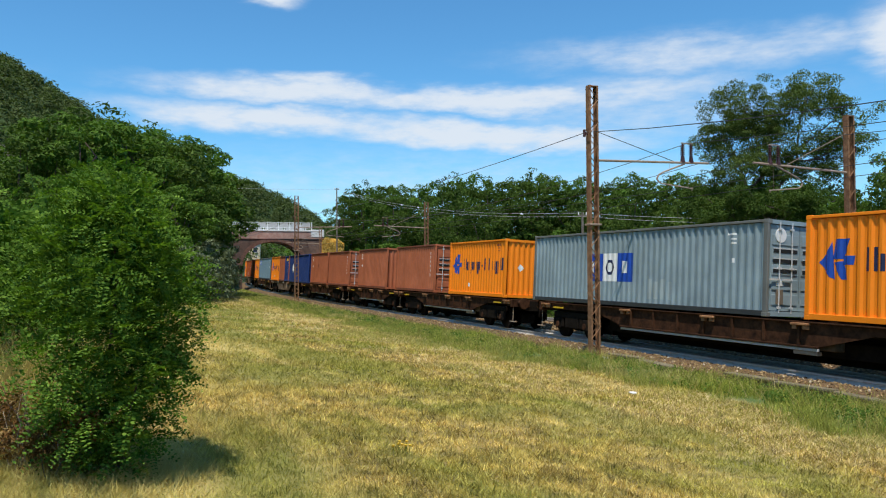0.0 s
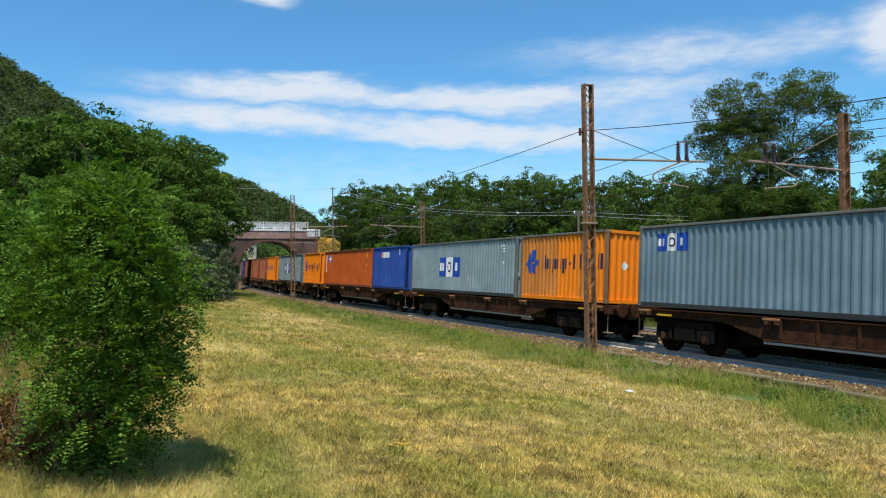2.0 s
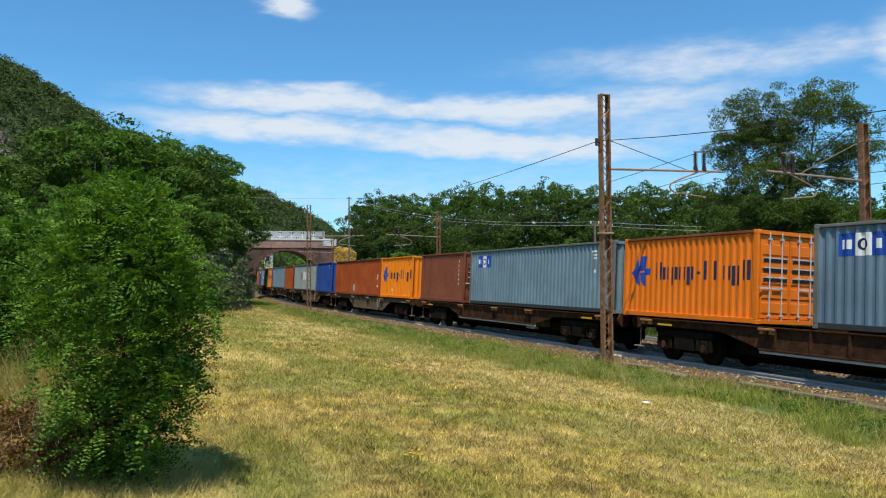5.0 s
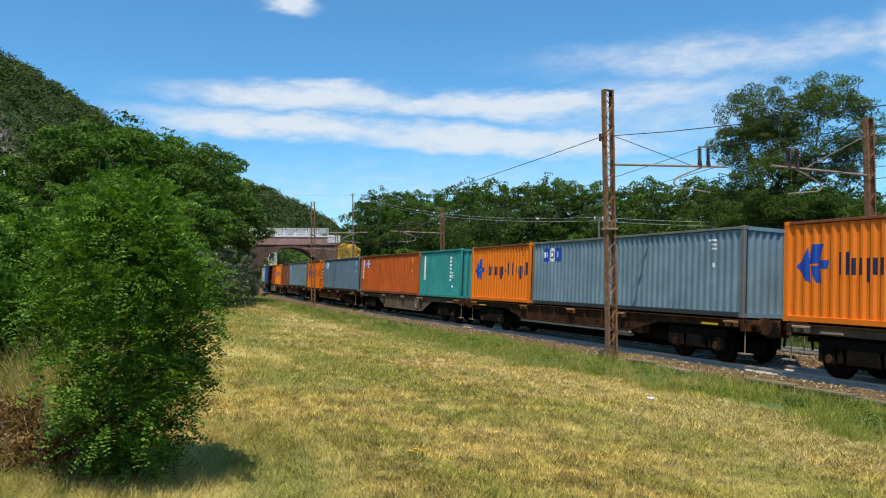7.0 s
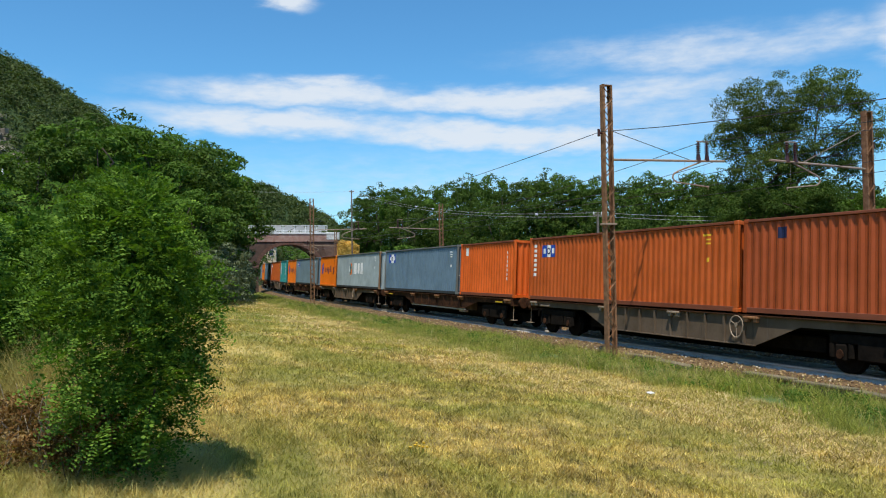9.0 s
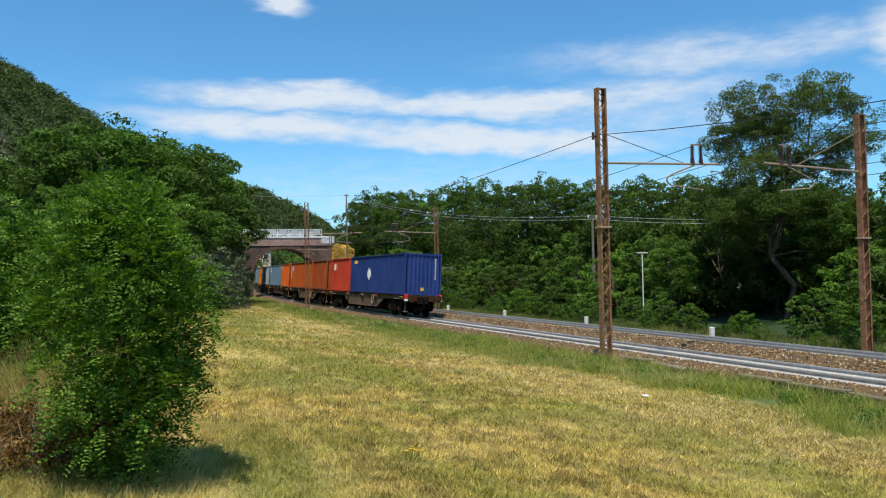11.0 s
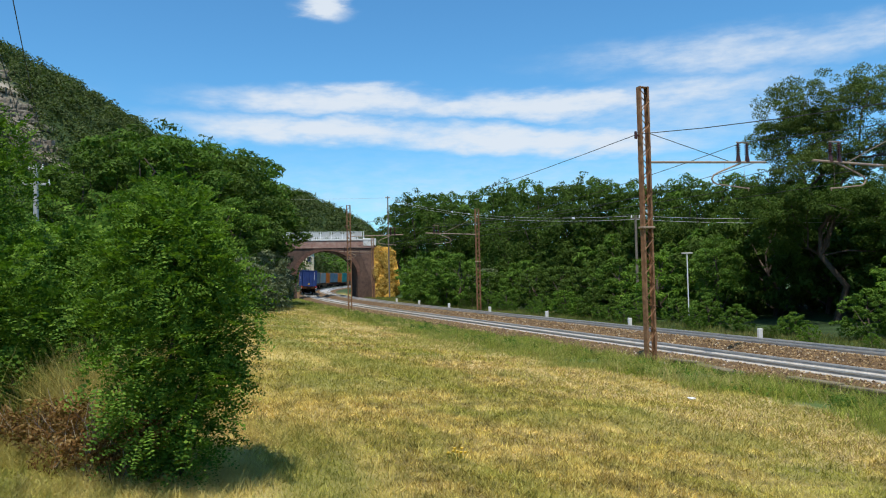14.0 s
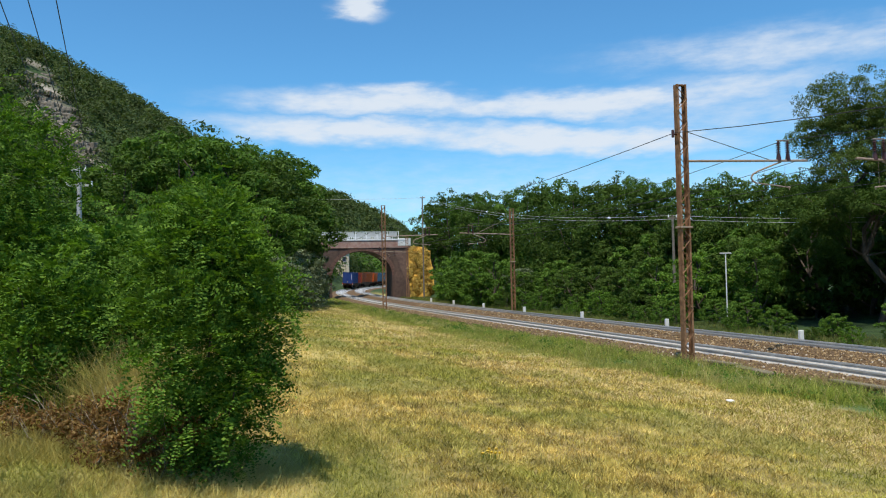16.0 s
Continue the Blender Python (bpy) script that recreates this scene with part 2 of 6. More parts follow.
WOOD_GREY = speckled("grey_timber", (0.12, 0.10, 0.08), (0.26, 0.23, 0.19), 5, 0.9, 0, 0.5)
CAP_SLAB = speckled("worn_cap_slab", (0.09, 0.075, 0.045), (0.28, 0.235, 0.15), 4, 0.95, 0, 0.6)
SLAB = speckled("mossy_slab", (0.05, 0.042, 0.03), (0.20, 0.165, 0.11), 4, 0.95, 0, 0.6)
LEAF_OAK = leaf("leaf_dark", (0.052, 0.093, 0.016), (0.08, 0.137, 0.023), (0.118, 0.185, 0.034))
LEAF_MID = leaf("leaf_mid", (0.066, 0.132, 0.018), (0.11, 0.205, 0.028), (0.165, 0.27, 0.045))
LEAF_BRIGHT = leaf("leaf_bright", (0.058, 0.13, 0.015), (0.12, 0.225, 0.026), (0.23, 0.37, 0.05))
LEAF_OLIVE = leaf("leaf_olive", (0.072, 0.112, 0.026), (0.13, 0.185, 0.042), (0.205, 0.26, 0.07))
LEAF_GREY = leaf("leaf_greyish", (0.10, 0.13, 0.07), (0.18, 0.22, 0.125), (0.28, 0.32, 0.20))
# Lighter and greyer than the near leaves: distance haze mixed into the colour.
LEAF_HILL_HAZE = leaf("leaf_hill_haze", (0.062, 0.09, 0.030), (0.092, 0.125, 0.040), (0.13, 0.165, 0.058))
LEAF_OCHRE = leaf("leaf_ochre", (0.50, 0.33, 0.07), (0.72, 0.50, 0.13), (0.85, 0.64, 0.24))
LEAF_DRY = leaf("leaf_dry", (0.12, 0.055, 0.016), (0.25, 0.135, 0.042), (0.44, 0.31, 0.13))


def ground_material():
    m, nt, b = material("dry_meadow", 0.95)
    fine = noise_at(nt, 5.0, 10, 0.8)
    mid = noise_at(nt, 0.45, 6, 0.65)
    c_dry = ramp(nt, fine, [(0.25, (0.20, 0.125, 0.035)), (0.5, (0.42, 0.30, 0.095)), (0.78, (0.64, 0.50, 0.20))])
    c_green = ramp(nt, fine, [(0.3, (0.10, 0.11, 0.02)), (0.7, (0.33, 0.32, 0.07))])
    f = ramp(nt, mid, [(0.42, (0, 0, 0)), (0.63, (0.75,) * 3)])
    c = mix(nt, f, c_dry, c_green)
    swath = noise_at(nt, 1.0, 4, 0.6, (0.9, 0.16, 0.5), turn=-0.55)
    c = mix(nt, ramp(nt, swath, [(0.50, (0, 0, 0)), (0.64, (0.55,) * 3)]), c, c_green)
    pale = ramp(nt, noise_at(nt, 1.7, 5, 0.65), [(0.54, (0, 0, 0)), (0.68, (0.65,) * 3)])
    c = mix(nt, pale, c, (0.70, 0.54, 0.20))
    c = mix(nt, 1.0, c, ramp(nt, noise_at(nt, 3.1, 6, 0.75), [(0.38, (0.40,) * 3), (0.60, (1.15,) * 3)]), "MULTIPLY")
    c = mix(nt, ramp(nt, noise_at(nt, 0.3, 5, 0.6, (1.0, 0.6, 1.0), turn=-0.5), [(0.47, (0, 0, 0)), (0.62, (0.6,) * 3)]), c, (0.26, 0.255, 0.06))
    c = mix(nt, ramp(nt, noise_at(nt, 0.55, 5, 0.6, (1.0, 0.3, 1.0), turn=-0.45), [(0.54, (0, 0, 0)), (0.66, (0.7,) * 3)]), c, (0.66, 0.50, 0.19))
    a = nt.nodes.new("ShaderNodeVertexColor")
    a.layer_name = "cover"
    sep = nt.nodes.new("ShaderNodeSeparateColor")
    nt.links.new(a.outputs["Color"], sep.inputs[0])
    lush = ramp(nt, fine, [(0.3, (0.035, 0.07, 0.014)), (0.7, (0.12, 0.19, 0.045))])
    c = mix(nt, sep.outputs[0], c, lush)
    hay = ramp(nt, fine, [(0.3, (0.36, 0.25, 0.10)), (0.7, (0.80, 0.64, 0.32))])
    c = mix(nt, a.outputs["Alpha"], c, hay)
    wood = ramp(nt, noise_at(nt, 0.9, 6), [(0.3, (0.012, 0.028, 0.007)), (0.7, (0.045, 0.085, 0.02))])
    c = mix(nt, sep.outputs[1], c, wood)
    rock = ramp(nt, noise_at(nt, 0.12, 8, 0.7), [(0.35, (0.13, 0.11, 0.08)), (0.65, (0.36, 0.32, 0.26))])
    c = mix(nt, sep.outputs[2], c, rock)
    nt.links.new(c, b.inputs["Base Color"])
    bump(nt, b, fine, 0.8, 0.05)
    return m


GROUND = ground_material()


# ---------- mesh helpers ----------
def part(name, bm, mat, parent=None, label=""):
    me = bpy.data.meshes.new(name)
    bm.to_mesh(me)
    bm.free()
    me.materials.append(mat)
    ob = new(name, me)
    if parent is not None:
        ob.parent = parent
    return tagged(ob, label)


def raw(name, verts, faces, mat, parent=None, label="", smooth=False):
    me = bpy.data.meshes.new(name)
    me.from_pydata([tuple(v) for v in verts], [], [tuple(f) for f in faces])
    me.materials.append(mat)
    if smooth:
        me.polygons.foreach_set("use_smooth", [True] * len(me.polygons))
    ob = new(name, me)
    if parent is not None:
        ob.parent = parent
    return tagged(ob, label)


def thing(name, label, category, group="", m=None):
    e = new(name)
    e.empty_display_size = 0.2
    if m is not None:
        e.matrix_basis = m
    return tagged(e, label, category, group)


def box(bm, x0, y0, z0, x1, y1, z1, bevel=0.0, m=None):
    r = bmesh.ops.create_cube(bm, size=1.0)
    vs = r["verts"]
    for v in vs:
        v.co = Vector((x0 + (v.co.x + 0.5) * (x1 - x0), y0 + (v.co.y + 0.5) * (y1 - y0), z0 + (v.co.z + 0.5) * (z1 - z0)))
    if bevel:
        es = list({e for v in vs for e in v.link_edges})
        vs = [g for g in bmesh.ops.bevel(bm, geom=es, offset=bevel, segments=1, affect="EDGES")["verts"]]
    if m is not None:
        bmesh.ops.transform(bm, matrix=m, verts=vs)
    return bm


def rod(bm, p, q, r, seg=8, r2=None):
    p, q = Vector(p), Vector(q)
    d = q - p
    m = Matrix.Translation((p + q) / 2) @ d.to_track_quat("Z", "Y").to_matrix().to_4x4()
    bmesh.ops.create_cone(bm, cap_ends=True, segments=seg, radius1=r, radius2=r if r2 is None else r2, depth=d.length, matrix=m)
    return bm


def B(*args, **kw):
    return box(bmesh.new(), *args, **kw)


# ---------- the line of the track ----------
DS = 0.5
LINE_S = np.arange(-140.0, 760.0, DS)


def build_line():
    bend = np.where(LINE_S > 24, np.minimum(LINE_S, 105) - 24, 0) / 700 + np.where(LINE_S > 105, np.minimum(LINE_S, 330) - 105, 0) / 330
    a = -0.412 + bend
    x, y = np.cumsum(np.sin(a) * DS), np.cumsum(np.cos(a) * DS)
    i = int(np.searchsorted(LINE_S, 0))
    return x - x[i] + 6.1, y - y[i] + 28.82, a


LINE_X, LINE_Y, LINE_A = build_line()
CANT = radians(3.15)


def on_line(s, lat=0.0, z=0.0):
    """A place beside the near track: s along it, lat across it (away from the camera), z above the rails."""
    x, y, a = (float(np.interp(s, LINE_S, v)) for v in (LINE_X, LINE_Y, LINE_A))
    return Vector((x + math.cos(a) * lat, y - math.sin(a) * lat, z))


def heading(s):
    return float(np.interp(s, LINE_S, LINE_A))


def track_coords(x, y):
    """Arrays of s and lat for arrays of x and y."""
    x, y = np.asarray(x, float), np.asarray(y, float)
    sub = slice(0, None, 4)
    lx, ly, la, ls = LINE_X[sub], LINE_Y[sub], LINE_A[sub], LINE_S[sub]
    s, lat = np.empty(len(x)), np.empty(len(x))
    for i in range(0, len(x), 4000):
        dx, dy = x[i:i + 4000, None] - lx, y[i:i + 4000, None] - ly
        j = np.argmin(dx * dx + dy * dy, axis=1)
        r = np.arange(len(j))
        ax = dx[r, j] * np.sin(la[j]) + dy[r, j] * np.cos(la[j])
        s[i:i + 4000] = ls[j] + ax
        lat[i:i + 4000] = dx[r, j] * np.cos(la[j]) - dy[r, j] * np.sin(la[j])
    return s, lat


def smooth(a, b, v):
    t = np.clip((v - a) / (b - a), 0, 1)
    return t * t * (3 - 2 * t)


def wave(x, y, f, k=0.0):
    return np.sin(x * f + k) * np.cos(y * f * 1.13 - k * 1.7) + 0.5 * np.sin(x * f * 2.3 - y * f * 1.9 + k)


BRIDGE_S = 84.0


def ground_z(x, y):
    x, y = np.asarray(x, float), np.asarray(y, float)
    s, lat = track_coords(x, y)
    near = np.interp(lat, [-400, -60, -30, -22, -17, -12, -8, -5, -3.6, -2.8, -2.3, -1.95, 5.7, 6.6, 9, 16, 30, 60, 400],
                     [6.0, 3.0, 1.8, 1.45, 1.0, 0.52, 0.10, -0.14, -0.25, -0.40, -0.44, -0.75, -0.75, -0.46, -0.5, -0.3, 0.5, 1.5, 4.0])
    z = near + 0.035 * wave(x, y, 0.9) * smooth(3.2, 5, np.abs(lat - 1.8) - 1.0)
    # banks that carry the road to the bridge
    off = np.abs(lat - 1.8)
    bank = smooth(8.6, 17.0, off) * (1 - smooth(4.0, 15.0, np.abs(s - BRIDGE_S - 3)))
    z = z * (1 - bank) + 6.6 * bank
    # cutting beyond the bridge
    z = z + 4.0 * smooth(6, 14, 1.8 - lat) * smooth(92, 120, s) * (1 - smooth(200, 260, s)) + 1.2 * smooth(6, 11, lat - 1.8) * smooth(88, 96, s) * (1 - smooth(104, 120, s))
    # wooded hills
    az, d = np.degrees(np.arctan2(x, y)), np.hypot(x, y)
    el = np.interp(az, [-180, -90, -50, -36.6, -33.3, -29.8, -26, -22, -18, -15, -11, -2, 180], [6, 16, 18.0, 15.8, 14.5, 12.8, 10.8, 8.0, 4.0, 1.0, 0, 0, 0])
    ridge = 330 * np.tan(np.radians(el))
    z = z + ridge * smooth(150, 330, d) * (0.93 + 0.07 * smooth(0, 1, np.sin(d * 0.02)))
    el2 = np.interp(az, [-180, -26, -18, -14.2, -11.9, -9.4, -7.0, -5, 40, 60, 180], [0, 2, 5.2, 5.1, 4.3, 2.9, 1.2, 0.2, 0.2, 3, 6])
    z = z + 800 * np.tan(np.radians(el2)) * smooth(520, 800, d) * (1 - 0.5 * smooth(900, 2000, d))
    return z


def height(x, y):
    return float(ground_z([x], [y])[0])


def cliff_at(x, y, z):
    """Where bare rock shows on the near hill, 0 to 1."""
    d, az = np.hypot(x, y), np.degrees(np.arctan2(x, y))
    el = np.degrees(np.arctan2(z - 2.6, d))
    a = 1 - np.abs(az + 33.2 + 0.55 * (el - 10.5)) / 1.9
    b = 1 - np.abs(el - 10.4) / 4.2
    return smooth(0.05, 0.4, np.minimum(a, b) + 0.42 * wave(x, y, 0.21, 1.0) - 0.12) * smooth(160, 190, d) * (1 - smooth(330, 345, d))


def make_ground():
    near = np.arange(-44, 60, 0.85)
    xs = np.unique(np.concatenate([np.linspace(-2600, -420, 12), np.linspace(-420, -120, 60), np.linspace(-120, -44, 50), near, np.linspace(60, 140, 30), np.linspace(140, 2600, 20)]))
    ys = np.unique(np.concatenate([np.linspace(-2000, -40, 14), np.arange(-40, 130, 0.9), np.linspace(130, 420, 60), np.linspace(420, 900, 40), np.linspace(900, 3200, 14)]))
    gx, gy = np.meshgrid(xs, ys)
    gx, gy = gx.ravel(), gy.ravel()
    gz = ground_z(gx, gy)
    n = len(xs)
    i = np.arange((len(ys) - 1) * (n - 1))
    a = i // (n - 1) * n + i % (n - 1)
    ob = raw("ground", np.stack([gx, gy, gz], 1).tolist(), np.stack([a, a + 1, a + n + 1, a + n], 1).tolist(), GROUND, smooth=True)
    s, lat = track_coords(gx, gy)
    d, az = np.hypot(gx, gy), np.degrees(np.arctan2(gx, gy))
    lush = smooth(-7.0, -6.2, lat + 0.95 * smooth(-11.0, 2.0, s) - 0.55 * wave(gx, gy, 0.9)) * (1 - smooth(-3.0, -2.4, lat)) * 0.9 + smooth(7.0, 8, lat)
    lush = np.maximum(lush, (lat < -6) * smooth(20, 40, gy) * smooth(-0.7, 0.9, wave(gx, gy, 0.33, 2.0)) * 0.45)
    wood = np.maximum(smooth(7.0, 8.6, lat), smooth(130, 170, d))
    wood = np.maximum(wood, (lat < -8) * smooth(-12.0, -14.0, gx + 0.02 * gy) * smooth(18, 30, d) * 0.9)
    cliff = cliff_at(gx, gy, gz)
    edge = lat + 0.95 * smooth(-11.0, 2.0, s) - 0.55 * wave(gx, gy, 0.9)
    hay = smooth(-10.6, -8.8, edge) * (1 - smooth(-6.6, -6.1, edge)) * (0.6 + 0.4 * smooth(-0.9, 0.5, wave(gx, gy, 0.6, 1.0))) * (s < 75) * 0.85
    col = ob.data.color_attributes.new("cover", "FLOAT_COLOR", "POINT")
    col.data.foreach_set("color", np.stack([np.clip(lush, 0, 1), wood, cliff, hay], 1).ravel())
    tagged(ob, "sloping meadow of mown dry grass with wooded hills behind", "ground", kind="structure")


make_ground()


# ---------- track ----------
def sweep(profile, s0, s1, step, base_lat=0.0, closed=True, cant=CANT, sink=0.0):
    """A profile of (lat, z) carried along the line."""
    ss = np.arange(s0, s1 + step * 0.5, step)
    n, verts, faces = len(profile), [], []
    for s in ss:
        for lat, z in profile:
            verts.append(on_line(s, base_lat + lat * math.cos(cant) + z * math.sin(cant), z * math.cos(cant) - lat * math.sin(cant) - sink))
    for i in range(len(ss) - 1):
        for k in range(n if closed else n - 1):
            a, b = i * n + k, i * n + (k + 1) % n
            faces.append((a, b, b + n, a + n))
    return verts, faces


FAR_LAT = 3.6
DROP, FAR_DROP = 0.16, 0.06        # how far the rails lie below the level from which heights are counted
RAIL_PROFILE = [(-0.036, 0.0), (-0.036, -0.045), (-0.017, -0.06), (-0.017, -0.105), (-0.07, -0.148), (-0.07, -0.165), (0.07, -0.165), (0.07, -0.148), (0.017, -0.105), (0.017, -0.06), (0.036, -0.045), (0.036, 0.0)]


def make_track():
    bed = [(-2.3, -0.80), (-1.85, -0.33), (-1.35, -0.238), (-1.03, -0.246), (-0.82, -0.292), (-0.6, -0.325), (0.8, -0.415), (1.4, -0.37), (1.8, -0.25), (FAR_LAT - 1.35, -0.105), (FAR_LAT - 0.97, -0.118), (FAR_LAT - 0.8, -0.225), (FAR_LAT + 0.8, -0.315), (FAR_LAT + 1.4, -0.35), (FAR_LAT + 1.9, -0.39), (FAR_LAT + 2.9, -0.8)]
    v, f = sweep(bed, -60, 330, 1.0, 0, False, 0)
    ob = raw("ballast_bed", v, f, BALLAST, smooth=True)
    tagged(ob, "brown stone ballast under both tracks", "ballast", kind="structure")
    bm = B(-0.14, -1.25, -0.36, 0.14, 1.25, -0.168, 0.02)
    for y in (-0.7525, 0.7525):
        for e in (-1, 1):
            box(bm, -0.05, y + e * 0.075, -0.17, 0.05, y + e * 0.15, -0.14)
    first = part("sleeper", bm, SLEEPER, ob)
    for base in (0.0, FAR_LAT):
        for i in range(148):
            s = -16 + 0.6 * i
            m = pose(*on_line(s, base, -(FAR_DROP if base else DROP)), math.degrees(CANT), 0, 90 - math.degrees(heading(s)))
            sl = first if base == 0 and i == 0 else new("sleeper", first.data)
            sl.parent, sl.matrix_basis = ob, m
    verts, faces = [], []
    for base in (0.0, FAR_LAT):
        for i in range(300):
            s = -16 + 0.6 * (148 + i) if i < 260 else -16 - 0.6 * (i - 259)
            c, a = on_line(s, base, -(FAR_DROP if base else DROP)), heading(s)
            f, r = Vector((math.sin(a), math.cos(a), 0)), Vector((math.cos(a), -math.sin(a), -math.sin(CANT)))
            k = len(verts)
            for dz in (-0.3, -0.168):
                for p, q in ((-0.14, -1.25), (0.14, -1.25), (0.14, 1.25), (-0.14, 1.25)):
                    verts.append(c + f * p + r * q + Vector((0, 0, dz)))
            faces += [(k + 4, k + 5, k + 6, k + 7), (k, k + 1, k + 5, k + 4), (k + 1, k + 2, k + 6, k + 5), (k + 2, k + 3, k + 7, k + 6), (k + 3, k, k + 4, k + 7)]
    tagged(raw("sleepers_far_off", verts, faces, SLEEPER, ob), kind="stuff")
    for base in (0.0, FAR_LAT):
        # Strip between the rails, with the shade under the wagons in its colour.
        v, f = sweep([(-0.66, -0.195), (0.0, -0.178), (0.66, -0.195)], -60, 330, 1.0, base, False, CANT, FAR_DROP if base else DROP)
        tagged(raw("oily_shaded_ballast", v, f, BALLAST_OIL_SHADE, smooth=True), "oily ballast between the rails, darkened for shade under the train", "ballast", kind="structure")
        for side in (-0.7525, 0.7525):
            v, f = sweep([(side + a, b) for a, b in RAIL_PROFILE], -60, 330, 1.0, base, True, CANT, FAR_DROP if base else DROP)
            ob = raw("rail", v, f, RAIL_SIDE)
            ob.data.materials.append(RAIL_TOP)
            n = len(RAIL_PROFILE)
            for i, p in enumerate(ob.data.polygons):
                p.material_index = 1 if i % n in (0, n - 2, n - 1) else 0
            tagged(ob, "steel rail with a worn bright head on concrete sleepers", "rail", "rails of the double track", "structure")


make_track()


# ---------- containers ----------
HALF_W, WAVE, DEPTH = 1.219, 0.278, 0.044


def wave_x(x0, x1):
    """Break points of the corrugation from x0 to x1: (x, inset)."""
    pts, n = [], max(1, round((x1 - x0) / WAVE))
    w = (x1 - x0) / n
    for i in range(n):
        a = x0 + i * w
        pts += [(a, 0.0), (a + 0.26 * w, 0.0), (a + 0.5 * w, DEPTH), (a + 0.76 * w, DEPTH)]
    return pts + [(x1, 0.0)]


def inset_at(pts, x):
    return float(np.interp(x, [p[0] for p in pts], [p[1] for p in pts]))


def wall_sheet(pts, z0, z1, place):
    """A corrugated sheet with thickness. place(x, inset, z) gives its corners."""
    verts, faces, n = [], [], len(pts)
    for back in (0.0, 0.03):
        for x, d in pts:
            verts += [place(x, d + back, z0), place(x, d + back, z1)]
    for i in range(n - 1):
        a, b = 2 * i, 2 * i + 2
        faces.append((a, b, b + 1, a + 1))
        faces.append((2 * n + a, 2 * n + a + 1, 2 * n + b + 1, 2 * n + b))
        faces.append((a, a + 1, 2 * n + a + 1, 2 * n + a) if i == 0 else (a, 2 * n + a, 2 * n + b, b))
    return verts, faces


def mark(parent, pts, poly, mat, place, label):
    """A painted shape on a corrugated wall: a convex outline of (x, z), 4 mm proud of the sheet."""
    lift = 0.012 if label.startswith("top") else 0.008 if label.startswith("raised") else 0.004
    px = [p[0] for p in poly]
    xs = sorted({min(px), max(px), *[p[0] for p in pts if min(px) < p[0] < max(px)], *px})
    verts, faces = [], []
    for x in xs:
        zs = []
        for (xa, za), (xb, zb) in zip(poly, poly[1:] + poly[:1]):
            if min(xa, xb) - 1e-6 <= x <= max(xa, xb) + 1e-6:
                zs += [za, zb] if abs(xa - xb) < 1e-6 else [za + (zb - za) * (x - xa) / (xb - xa)]
        d = inset_at(pts, x) - lift
        verts += [place(x, d, min(zs)), place(x, d, max(zs))]
    for i in range(len(xs) - 1):
        faces.append((2 * i, 2 * i + 2, 2 * i + 3, 2 * i + 1))
    return raw("marking", verts, faces, mat, parent, label.replace("raised ", "").replace("top ", ""))


def rect(x0, z0, x1, z1):
    return [(x0, z0), (x1, z0), (x1, z1), (x0, z1)]


def oval(cx, cz, rx, rz, n=14):
    return [(cx + rx * math.cos(2 * math.pi * i / n), cz + rz * math.sin(2 * math.pi * i / n)) for i in range(n)]


def bars(x0, z0, widths, h, gap):
    out, x = [], x0
    for w in widths:
        out.append(rect(x, z0, x + w, z0 + h))
        x += w + gap
    return out


